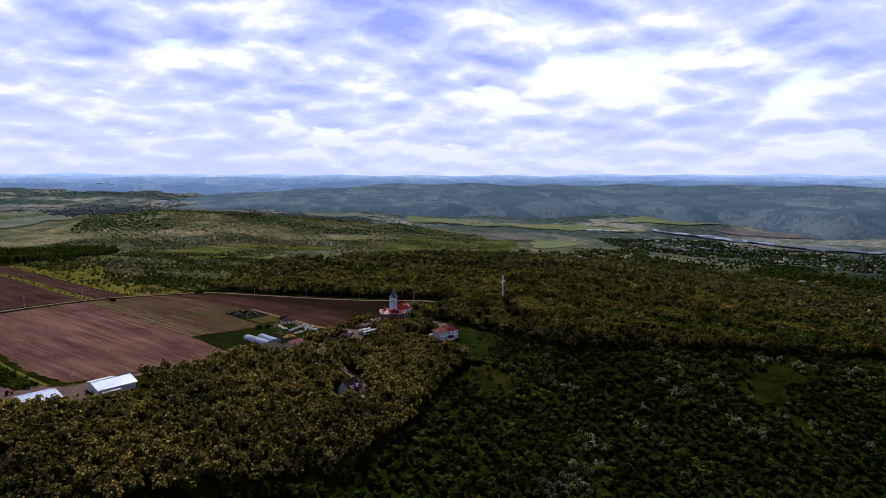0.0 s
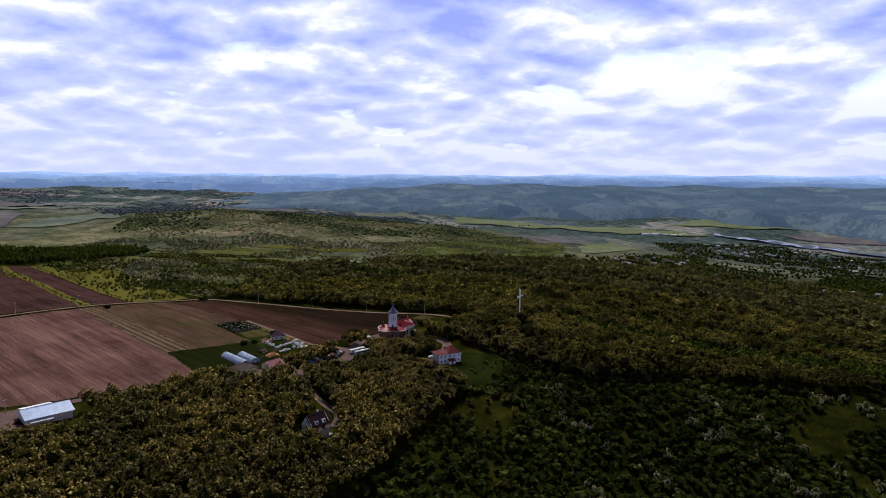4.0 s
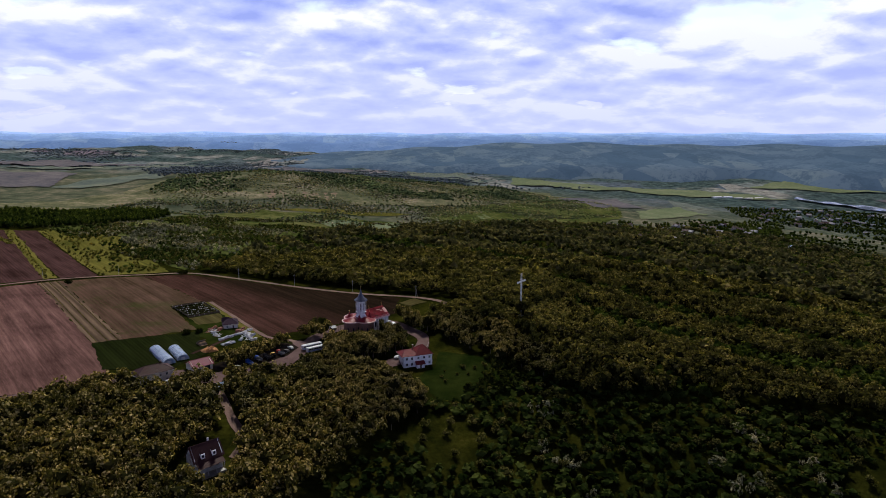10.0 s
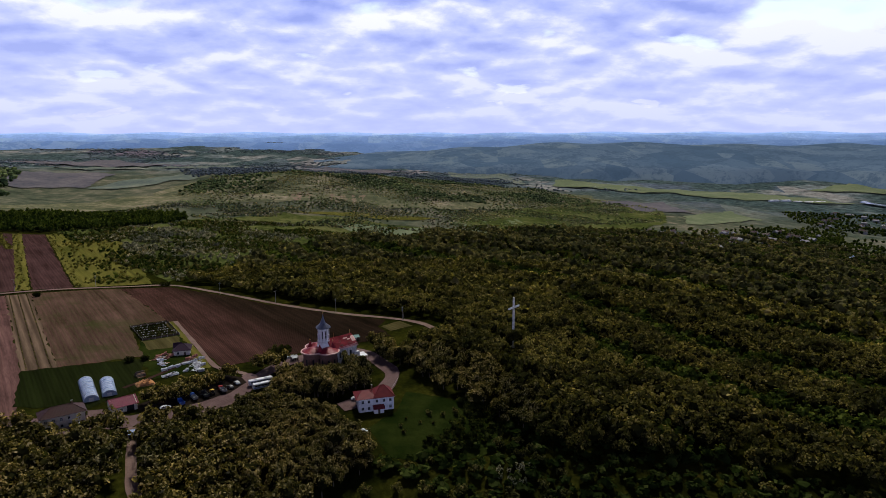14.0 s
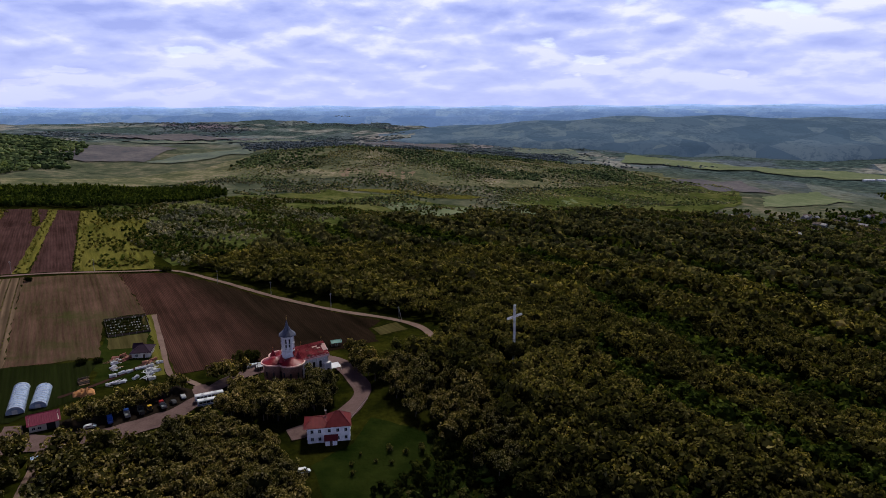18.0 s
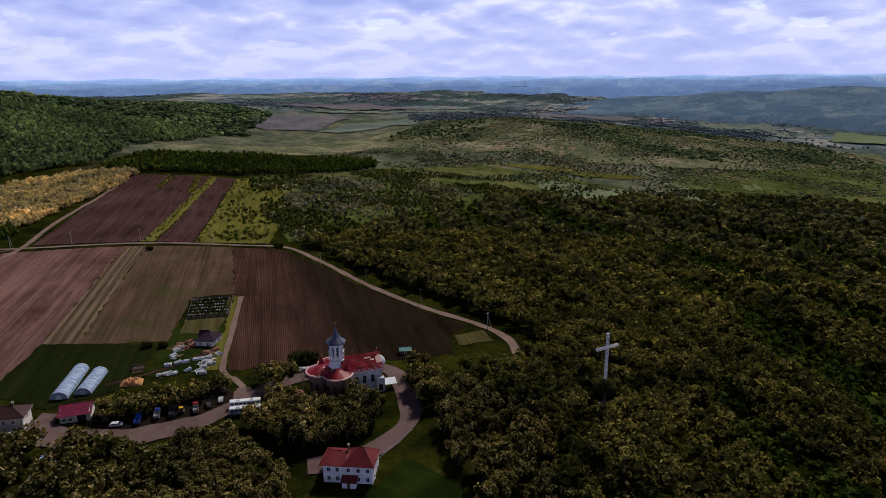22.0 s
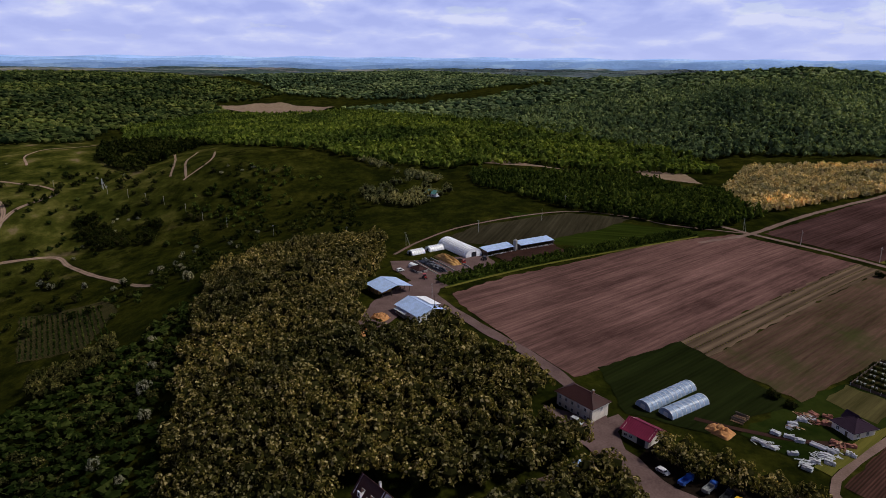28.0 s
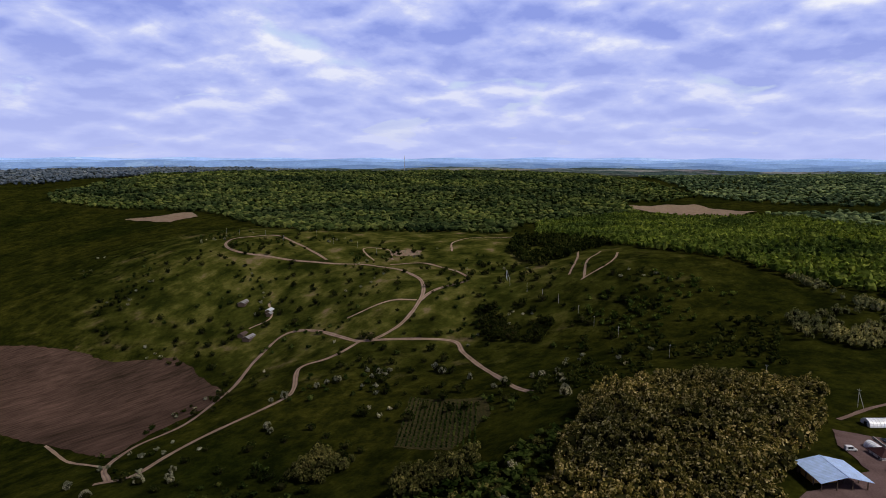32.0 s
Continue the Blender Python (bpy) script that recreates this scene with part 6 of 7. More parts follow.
def plank_heap(x, y, turn, n, long, spread, mats, label, seed):
    """Loose boards thrown over one another."""
    rng = np.random.default_rng(seed)
    t = thing("plank_heap", x, y, turn, label, "planks", "heaps of loose boards", lift=0.15)
    for i in range(n):
        L, w = rng.uniform(0.5, 1.0) * long, rng.uniform(0.2, 0.45)
        b = part("board", boxes((0, 0, 0, L, w, 0.09)), mats[i % len(mats)], t)
        u, v = rng.normal() * spread, rng.normal() * spread * 0.7
        b.matrix_basis = pose(u, v, 0.1 + 1.3 * max(0.0, 1 - math.hypot(u, v) / (2.2 * spread)) * i / n, rng.normal() * 7, rng.normal() * 7, rng.normal() * 28)


plank_heap(-190.6, 15.2, 20, 46, 3.6, 1.7, (M_WOODL, M_NET, M_REDBRICK, M_WOODD), "heap of old boards and red roof timber", 201)
plank_heap(-186.0, 19.4, 50, 34, 3.0, 1.4, (M_WOODL, M_REDBRICK, M_WOODL), "heap of reddish boards by the cottage", 202)
plank_heap(-174.0, 13.4, 110, 30, 3.2, 1.4, (M_REDBRICK, M_WOODL, M_BRICK), "red tiles and broken boards beside the cottage", 203)
plank_heap(-169.4, 4.6, 60, 34, 2.6, 1.9, (M_BLOCKS, M_NET, M_BLOCKS), "scattered pale slabs on the grass", 204)
plank_heap(-167.6, -3.2, 80, 30, 2.4, 1.6, (M_BLOCKS, M_NET), "scattered pale slabs near the track", 205)
plank_heap(-178.8, -8.6, 30, 26, 4.6, 1.3, (M_NET, M_BLOCKS, M_WOODD), "long grey boards laid side by side", 206)
plank_heap(-186.4, 5.6, 40, 22, 2.2, 1.3, (M_BLOCKS, M_WOODL, M_NET), "pallets and pale slabs on the grass", 207)
plank_heap(-171.8, 9.0, 10, 20, 2.4, 1.3, (M_BLOCKS, M_NET), "scattered pale slabs on the grass", 208)
ribbon("track", ((-197, -24), (-188, -12), (-178.5, 4), (-174, 18)), 2.2, M_MUD, 0.30, "faint dirt track through the yard")
heap("sawdust_mound", -188.6, -19.6, 9, 6.5, 2.2, 30, M_SAWDUST, "bright orange sawdust heap beside the tunnels", 8)
logs = thing("log_pile", -194.0, -8.4, 35, "pile of cut logs with pale ends", "logs")
lrng = np.random.default_rng(31)
for k in range(6):
    for i in range(11 - 2 * k):
        a, b = lrng.normal(size=2) * 0.25
        c_, s_ = (i + k) * 0.6 - 3, lrng.uniform(1.3, 2.3)
        part("log", rods(((-s_ + a, c_ + a, 0.25 + k * 0.42), (s_ + b, c_ + b, 0.3 + k * 0.42 + a * 0.5)), r=lrng.uniform(0.2, 0.33), seg=7), (M_WOODL, M_WOODD, M_BARK)[(i + k) % 3], logs)

# ---- hive garden ----
GA, GB, GC, GD = (-222, 73), (-203, 83), (-190, 57), (-208, 47)
patch("hive_garden", (GA, GB, GC, GD), M_VINE, 0.26, "dark green fenced garden plot", "garden", 5.0)
patch("verge", ((-203, 84), (-199, 86), (-161, 0), (-166, -2), (-190, 57)), M_YELLOW, 0.22, "narrow bright grass verge", "verge")
patch("grass_plot", ((-209, 46), (-190, 56), (-172, 16), (-164, -2), (-186, -14), (-200, 14)), M_MEADOW, 0.18, "grass plot round the cottage", "meadow")
patch("dry_lawn", ((-208.5, 45.5), (-191, 55), (-183, 36), (-200, 30)), M_DRYLAWN, 0.23, "dry yellow lawn behind the cottage", "meadow")


def fence(name, pts, hgt, gap, label, mat, group=""):
    f = thing(name, *pts[0], 0, label, "fence", group, z=0)
    f.matrix_basis = pose(0, 0, 0)
    for a, b in zip(pts[:-1], pts[1:]):
        n = max(1, int(math.hypot(b[0] - a[0], b[1] - a[1]) / gap))
        P = [(a[0] + (b[0] - a[0]) * i / n, a[1] + (b[1] - a[1]) * i / n) for i in range(n + 1)]
        Zs = [h1(*p) for p in P]
        for i in range(n):
            (x0, y0), (x1, y1) = P[i], P[i + 1]
            part("post", boxes((x0, y0, Zs[i] - 0.3, 0.16, 0.16, hgt + 0.4)), M_CONC, f)
            q = slab([(x0, y0, Zs[i] + hgt), (x1, y1, Zs[i + 1] + hgt), (x1, y1, Zs[i + 1] + 0.1), (x0, y0, Zs[i] + 0.1)], 0.08)
            part("panel", q, mat, f)
    return f


fence("garden_fence", (GA, GB, GC, GD, GA), 1.2, 3.0, "weathered board fence round the hive garden", M_WOODD)
hive_src, hedge_spots = None, []
for r in range(6):
    for i in range(15):
        u, v_ = (i + 0.8) / 16.2, (r + 0.6) / 6.3
        x = GA[0] + (GB[0] - GA[0]) * u + (GD[0] - GA[0]) * v_
        y = GA[1] + (GB[1] - GA[1]) * u + (GD[1] - GA[1]) * v_
        m = pose(x, y, h1(x, y) + 0.26, 0, 0, 28)
        if hive_src is None:
            hive_src = thing("beehive", x, y, 28, "white wooden beehive in a garden row", "beehive", "beehives in rows")
            part("box", boxes((0, 0, 0.2, 0.6, 0.55, 0.75)), M_CONC, hive_src)
            part("lid", boxes((0, 0, 0.95, 0.75, 0.7, 0.12)), M_CONC, hive_src)
            part("stand", boxes((0, 0, 0, 0.5, 0.45, 0.2)), M_WOODD, hive_src)
            hive_src.matrix_basis = m
        elif rng_t.random() < 0.45:
            copy_thing(hive_src, m)
        hedge_spots.append((x - 0.9 + rng_t.normal() * 0.2, y - 1.6 + rng_t.normal() * 0.2, 1.05, 1.1, 0.0))
woods("garden_hedge", np.array(hedge_spots), "mid", M_BUSH, "low dark green rows between the hives", "hedge")

# ---- small buildings and fittings ----
def small_hut(x, y, turn, w, d, roof, label, z=None):
    t = thing("hut", x, y, turn, label, "hut", "small huts", z=z)
    walls(t, w, d, 2.2, M_WOODD)
    gable_ends(t, w, d, 2.2, 0.8, M_WOODD)
    gable_roof(t, w, d, 2.2, 0.8, roof, over=0.3, thick=0.08)
    door(t, 0, -d / 2, 0, 0, 0.8, 1.9)


M_GREENROOF = seamed("green_sheet_roof", (0.10, 0.26, 0.24), 0.5, 0.0, 0.4)
small_hut(-87, 33, 20, 5, 4, M_GREENROOF, "small hut with a green sheet roof behind the church")
small_hut(-177.5, -73, 20, 5, 4, M_ZINC, "small hut with a pale roof beside the lane")
small_hut(-119.5, 4.6, 30, 3, 3, M_NET, "grey site hut beside the church")
tent = thing("canvas_shelter", -83.6, 0.4, 30, "white canvas shelter by the church door", "shelter")
part("roof", slab([(-2.4, -2.2, 2.4), (2.4, -2.2, 2.4), (2.4, 2.2, 3.2), (-2.4, 2.2, 3.2)], 0.06), M_NET, tent)
for x in (-2.2, 2.2):
    for y in (-2, 2):
        part("post", rods(((x, y, -0.2), (x, y, 2.5 if y < 0 else 3.1)), r=0.06), M_STEEL, tent)
stack("block_stack", -126, 6.5, 20, M_BLOCKS, "pale stack of lime building blocks by the church", 5, 2, 2, (1.4, 0.9, 0.7), "blocks", "stacks of building blocks", 90)
stack("brick_stack", -117, -14.0, 60, M_REDBRICK, "heap of red tiles beside the church", 3, 3, 3, (1.0, 0.8, 0.5), "bricks", "stacks of bricks", 91)

# kerb along the drive
fence("drive_kerb", ((-74.5, -49), (-71, -40), (-66.5, -28)), 0.5, 2.2, "low pale kerb wall along the drive", M_CONC)


# ---- poles ----
def pole(x, y, hgt, turn, label, group, stay=False):
    p = thing("power_pole", x, y, turn, label, "pole", group, lift=-0.3)
    part("shaft", cone_bm(0.17, 0.10, 0, hgt, 8), M_CONC, p)
    part("crossarm", boxes((0, 0, hgt - 0.6, 1.8, 0.12, 0.12)), M_CONC, p)
    for s in (-0.8, 0, 0.8):
        part("insulator", cone_bm(0.06, 0.04, hgt - 0.48 if s else hgt, hgt - 0.2 if s else hgt + 0.25, 6), M_WALL, p).location.x = s
    if stay:
        part("stay_leg", rods(((0.1, 0, hgt - 1.2), (2.6, 0.6, 0.2)), r=0.13), M_CONC, p)
    return p


ROAD_POLES = ((-414, 140), (-375, 155), (-333, 175), (-281, 187), (-185, 163), (-141, 131), (-98, 101), (-55.4, 69))
for i, (x, y) in enumerate(ROAD_POLES):
    pole(x, y, 9.5, 40 if i > 3 else -10, "grey concrete power pole beside the dirt road", "poles along the road", i in (0, 7))
BOWL_POLES = ((-721, -420), (-695, -362), (-680, -339), (-661, -318), (-648, -299), (-623, -275), (-602, -257), (-576, -233), (-520, -190), (-455, -135), (-420, -98), (-440, -45), (-462, 8), (-500, 40))
for i, (x, y) in enumerate(BOWL_POLES):
    pole(x, y, 9.0, 50, "pale concrete power pole on the grassy slope", "poles across the slope", i in (10,))
RIM_POLES = ((-827, -859), (-812, -820), (-803, -764), (-790, -723), (-844, -706), (-809, -653), (-800, -610), (-790, -575))
for x, y in RIM_POLES:
    pole(x, y, 8.0, 10, "pale pole on the rim of the hollow", "poles on the rim")
pole(8, -6, 7.0, 30, "thin pole with a stay beside the cross", "poles by the cross", True)
pole(-318, -97, 8, 30, "grey pole at the farmyard entrance", "poles in the farmyard")
ap = thing("a_frame_mast", -714, -372, 30, "white A-frame mast on the grassy slope", "mast")
for s in (-1, 1):
    part("leg", rods(((s * 2.4, 0, -0.3), (0, 0, 10.5)), r=0.2), M_STEEL, ap)
part("brace", rods(((-1.2, 0, 5), (1.2, 0, 5)), r=0.12), M_STEEL, ap)
part("stay_leg", rods(((0, 3.4, -0.3), (0, 0, 10.2)), r=0.14), M_STEEL, ap)
for s in (-1, 1):
    part("peak", boxes((s * 0.7, 0, 10.2, 1.2, 0.12, 0.12)), M_STEEL, ap)


# ---- tracks and patches in the hollow ----
V2_ = ((-270, -341), (-327, -351), (-309, -300), (-257, -286))
TRACKS = (((-321, -480), (-341, -508), (-372, -520), (-410, -512), (-478, -535), (-537, -556), (-582, -558), (-586, -520), (-566, -460), (-590, -438), (-635, -436), (-667, -446), (-700, -473), (-731, -522),
           (-740, -582), (-728, -666), (-726, -747), (-747, -786), (-783, -806), (-797, -785), (-806, -740), (-770, -665), (-745, -620)),
          ((-566, -460), (-532, -472), (-511, -486), (-472, -462), (-450, -456), (-406, -469), (-361, -474), (-329, -470), (-316, -486)),
          ((-566, -460), (-576, -417), (-586, -377), (-565, -358), (-532, -329), (-485, -290), (-455, -265)),
          ((-637, -437), (-664, -431), (-695, -413), (-712, -416), (-737, -445), (-763, -494), (-749, -532)),
          ((-832, -488), (-889, -509), (-955, -489), (-989, -448)),
          ((-341, -508), (-352, -560), (-378, -625)),
          ((-868, -334), (-790, -316), (-706, -304)), ((-806, -275), (-750, -268), (-715, -273), (-688, -288)), ((-824, -297), (-760, -298), (-691, -286)),
          ((-640, -440), (-632, -470), (-606, -500)), ((-760, -560), (-800, -600), (-812, -570), (-770, -540)), ((-590, -610), (-612, -600), (-640, -625)))
for t_ in TRACKS:
    if len(t_) > 4:
        c_ = spline(t_, 6.0)
        d_ = np.gradient(c_, axis=0)
        n_ = np.stack([-d_[:, 1], d_[:, 0]], 1) / np.maximum(np.hypot(d_[:, 0], d_[:, 1]), 1e-6)[:, None]
        ribbon("track", t_, 4.0, M_TRACK, 0.26, "worn dirt track winding over the grass")
        for s_ in (-0.95, 0.95):
            ribbon("wheel_rut", [tuple(q) for q in c_ + n_ * s_], 1.1, M_CHALK, 0.31, "pale wheel rut worn into the track")
    else:
        ribbon("track", t_, 2.4, M_CHALK, 0.28, "pale dirt track winding over the grass")
patch("field", ((-488, -861), (-507, -779), (-507, -709), (-531, -653), (-517, -613), (-484, -545), (-455, -522), (-400, -530), (-356, -524), (-378, -619), (-387, -697), (-410, -840)), M_PALE, 0.30, "bare brown field in the hollow", "field", 8.0)
patch("vineyard", V2_, M_VINE, 0.25, "small sloping vineyard with dense rows", "vineyard")
patch("vineyard", ((-464, -355), (-458, -296), (-417, -277), (-370, -281), (-385, -324)), M_VINE, 0.25, "small vineyard with dense rows", "vineyard")
patch("field", ((-1010, -1305), (-1079, -1188), (-1038, -1131), (-970, -1134)), M_CLAY, 1.0, "small red brown field by the wood", "field", 14.0)
patch("clay_bank", ((-799, -560), (-823, -547), (-824, -527), (-801, -519), (-785, -543)), M_CLAY, 0.4, "pale bare clay bank on the rim", "ground")
patch("clearing", ((-1630, -398), (-1700, -330), (-1763, -260), (-1650, -124), (-1560, -200), (-1580, -330)), M_CLAY, 3.0, "pale clearing among the woods", "field", 20.0)
patch("field", ((-691, 184), (-657, 234), (-594, 218), (-640, 179)), M_CLAY, 0.4, "bare clay patch beside the wood", "field")
patch("field", ((-740, 20), (-700, 70), (-668, 110), (-690, 20)), M_CLAY, 0.4, "bare clay strip beside the plantation", "field")
patch("meadow", ((-490, -10), (-449, 61), (-412, 118), (-378, 34), (-405, -2)), M_LAWN, 0.17, "green grass with bare spots behind the hedge", "meadow")
patch("lawn", ((-70, 58), (-57, 68), (-50, 54), (-65, 46)), M_DRYLAWN, 0.22, "small green lawn beside the road", "meadow")
wood_later = ((-66, -60), (-40, -58), (-26, -76), (-50, -84), (-74, -80))
# open hillsides to the north
patch("hillside", ((-420, 900), (-300, 880), (-178, 905), (0, 872), (214, 905), (520, 1120), (640, 1300), (480, 1520), (150, 1420), (-100, 1330), (-400, 1250), (-470, 1050)), M_DRYHILL, 1.2, "dry olive and tan hillside", "hillside", 16.0)
patch("hillside", ((-235, 215), (-290, 300), (-330, 425), (-438, 515), (-350, 560), (-310, 680), (-190, 800), (-60, 770), (90, 700), (60, 600), (-60, 545), (-150, 410)), M_SCRUBLAND, 0.3, "olive scrubland slope", "hillside", 12.0)
patch("hillside", ((150, 620), (330, 640), (560, 880), (700, 1180), (520, 1120), (214, 900), (100, 800)), M_SCRUBLAND, 1.0, "olive scrubland slope", "hillside", 16.0)
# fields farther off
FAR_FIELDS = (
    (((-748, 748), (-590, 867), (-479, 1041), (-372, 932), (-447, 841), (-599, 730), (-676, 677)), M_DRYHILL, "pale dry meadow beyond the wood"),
    (((-883, 1253), (-862, 1526), (-672, 1478), (-659, 1223), (-778, 1198)), M_HAZEPLOUGH, "grey brown fields in the valley"),
    (((-659, 1223), (-595, 1358), (-484, 1498), (-434, 1315), (-572, 1150)), M_HAZEGREEN, "dark ploughed fields in the valley"),
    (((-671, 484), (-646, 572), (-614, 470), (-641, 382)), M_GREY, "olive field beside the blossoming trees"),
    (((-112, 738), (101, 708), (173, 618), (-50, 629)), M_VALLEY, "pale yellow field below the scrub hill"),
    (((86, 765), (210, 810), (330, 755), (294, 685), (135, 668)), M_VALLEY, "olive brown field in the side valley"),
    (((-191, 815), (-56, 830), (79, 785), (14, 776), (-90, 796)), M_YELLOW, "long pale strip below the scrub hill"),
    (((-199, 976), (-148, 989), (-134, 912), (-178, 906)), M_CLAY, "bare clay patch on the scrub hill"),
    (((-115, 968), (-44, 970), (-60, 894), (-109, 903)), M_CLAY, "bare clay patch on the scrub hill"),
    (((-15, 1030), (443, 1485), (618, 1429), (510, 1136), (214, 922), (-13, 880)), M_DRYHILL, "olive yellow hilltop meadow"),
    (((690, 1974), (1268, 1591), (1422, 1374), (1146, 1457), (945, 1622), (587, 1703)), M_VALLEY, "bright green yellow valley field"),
    (((572, 1264), (787, 1344), (736, 1095), (595, 1096)), M_HAZEPLOUGH, "dark field on the valley floor"),
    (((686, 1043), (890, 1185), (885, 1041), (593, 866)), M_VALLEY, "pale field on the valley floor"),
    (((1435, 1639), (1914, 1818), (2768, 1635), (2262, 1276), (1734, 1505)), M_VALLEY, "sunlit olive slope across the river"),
    (((1745, 1378), (2050, 1126), (1928, 1045), (1785, 1205), (1724, 1290)), M_HAZEPLOUGH, "dark ploughed field by the river"),
    (((-1300, 2300), (-900, 2100), (-700, 2500), (-1100, 2800)), M_HAZEPLOUGH, "dark far field"), (((-800, 2050), (-500, 1950), (-350, 2300), (-650, 2450)), M_HAZEGREEN, "olive far field"),
    (((-300, 2100), (0, 2000), (150, 2400), (-200, 2500)), M_HAZEPLOUGH, "dark far field"), (((-1000, 1750), (-700, 1650), (-600, 1900), (-850, 2000)), M_HAZEGREEN, "pale far field"),
    (((300, 1800), (520, 1750), (560, 2300), (350, 2350)), M_HAZEGREEN, "olive far field"), (((1200, 2300), (1700, 2100), (1900, 2500), (1400, 2700)), M_HAZEPLOUGH, "grey green far field"))
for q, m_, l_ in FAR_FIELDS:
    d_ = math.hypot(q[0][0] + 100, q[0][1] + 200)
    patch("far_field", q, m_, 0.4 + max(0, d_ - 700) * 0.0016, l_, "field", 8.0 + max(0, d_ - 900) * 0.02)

M_WATER = Nodes("river_water", 0.08, 0.0, 0.6)
M_WATER.bump(M_WATER.noise(M_WATER.place(), 0.5, 3), 0.1, 0.1)
M_WATER = M_WATER.done((0.10, 0.13, 0.17))
ribbon("river", ((1480, 1420), (1560, 1290), (1640, 1185), (1735, 1010), (1840, 775), (1985, 450), (2300, 0)), 46, M_WATER, 4.5, "bright river reflecting the sky", "river", 12.0)


# ---- woods farther off ----
def wood(name, poly, gap, r, h, kind, mat, label, seed, holes=-2.0, scale=50.0, under=0.5):
    xs, ys = [p[0] for p in poly], [p[1] for p in poly]
    x, y, rng = scatter(min(xs), max(xs), min(ys), max(ys), gap, seed, lambda a, b: inside(a, b, poly) & (lumps(a, b, scale, seed * 0.7) + np.random.default_rng(seed + 9).uniform(-0.5, 0.5, a.shape) > holes))
    return woods(name, spots_of(x, y, rng, r, h, under), kind, mat, label)


HILL_W = ((-1623, -116), (-1465, 175), (-1750, 500), (-2100, 1000), (-2300, 2000), (-1300, 1900), (-863, 1400), (-800, 1160), (-727, 1050), (-740, 700), (-672, 520), (-700, 440), (-744, 377), (-747, 310), (-927, 160), (-1178, 40))
HILL_NEAR = ((-1178, 40), (-1250, 420), (-1200, 900), (-850, 1000), (-740, 900), (-740, 700), (-672, 520), (-700, 440), (-744, 377), (-747, 310), (-927, 160))
wood("hill_wood", HILL_NEAR, 8.8, 5.0, 6.4, "far", M_HILLOAK, "dense green broadleaf wood over the hill", 21)
wood("hill_wood", ((-1623, -116), (-1465, 175), (-1750, 500), (-2100, 1000), (-2300, 2000), (-1300, 1900), (-863, 1400), (-800, 1160), (-727, 1050), (-740, 900), (-850, 1000), (-1200, 900), (-1250, 420), (-1178, 40)), 14.5, 7.6, 7.0, "speck", M_HILLOAK, "green broadleaf wood behind the hilltop", 121)
BAND = ((-1549, -362), (-1603, -118), (-1178, 60), (-760, 300), (-650, 270), (-653, 166), (-695, 61), (-660, -30), (-705, -105), (-750, -160), (-790, -215), (-900, -300), (-980, -420), (-1180, -480))
wood("band_wood", BAND, 8.2, 4.7, 6.0, "far", M_SUNWOOD, "wood below the hill, toned bright green for sunlight", 22)
RIM = ((-1182, -1796), (-1600, -1900), (-2300, -1600), (-2500, -695), (-1900, -250), (-1700, -420), (-1560, -360), (-1180, -500), (-1032, -481), (-960, -600), (-846, -748), (-1060, -1100), (-1093, -1187), (-1113, -1685))
wood("rim_wood", RIM, 12.0, 6.6, 6.6, "speck", M_RIMWOOD, "green wood beyond the rim", 23)
wood("notch_wood", ((-975, -445), (-968, -369), (-900, -300), (-808, -330), (-790, -368), (-850, -420)), 6.0, 4.0, 6.0, "low", M_BUSH, "dark clump of trees on the rim", 24, -0.35, 20.0)
wood("west_wood", ((-1900, -250), (-2500, -500), (-3200, 200), (-2600, 900), (-1900, 500), (-1700, 100)), 13.5, 7.0, 6.0, "speck", M_HILLOAK, "far wood tinted for haze", 25)
wood("south_wood", ((-1300, -2000), (-900, -2300), (-1500, -3200), (-2600, -2600), (-2300, -1700)), 16.0, 8.5, 7.5, "speck", M_HAZEWOOD, "far wood tinted for haze", 26)
PLANT = ((-633, -10), (-637, 158), (-522, 174), (-451, 187), (-420, 124), (-485, 43), (-585, -16))
wood("plantation", PLANT, 4.4, 2.6, 4.6, "far", M_OAK, "dark green even plantation beside the lane", 27)
wood("blossom_wood", ((-630, 284), (-690, 330), (-601, 503), (-560, 468), (-451, 176), (-542, 205)), 5.0, 3.2, 4.6, "low", M_BLOSSOM, "cream blossoming trees along the lane", 28, -0.8, 30)
wood("lane_trees", ((-542, 205), (-455, 170), (-432, 142), (-415, 108), (-470, 100), (-560, 190)), 5.0, 3.0, 4.4, "low", M_OAK, "green trees along the lane", 29, -0.6, 30)
wood("strip_wood", ((-633, 479), (-673, 630), (-529, 738), (-360, 759), (-317, 666), (-344, 549), (-454, 520), (-560, 490)), 5.6, 3.4, 5.4, "far", M_OAK, "dark green strip of wood behind the fields", 30)
wood("blossom_line", ((-711, -118), (-700, -98), (-617, -38), (-600, -50), (-650, -80)), 5.0, 2.8, 3.8, "low", M_SCRUBLEAF, "pale blossoming trees along the edge of the wood", 31, -0.3, 16.0)
wood("farmstead_trees", ((-600, -118), (-620, -58), (-560, -40), (-520, -75), (-545, -112)), 6.0, 3.0, 4.4, "mid", M_SCRUBLEAF, "pale blossoming trees round the far house", 32, -0.1, 16)

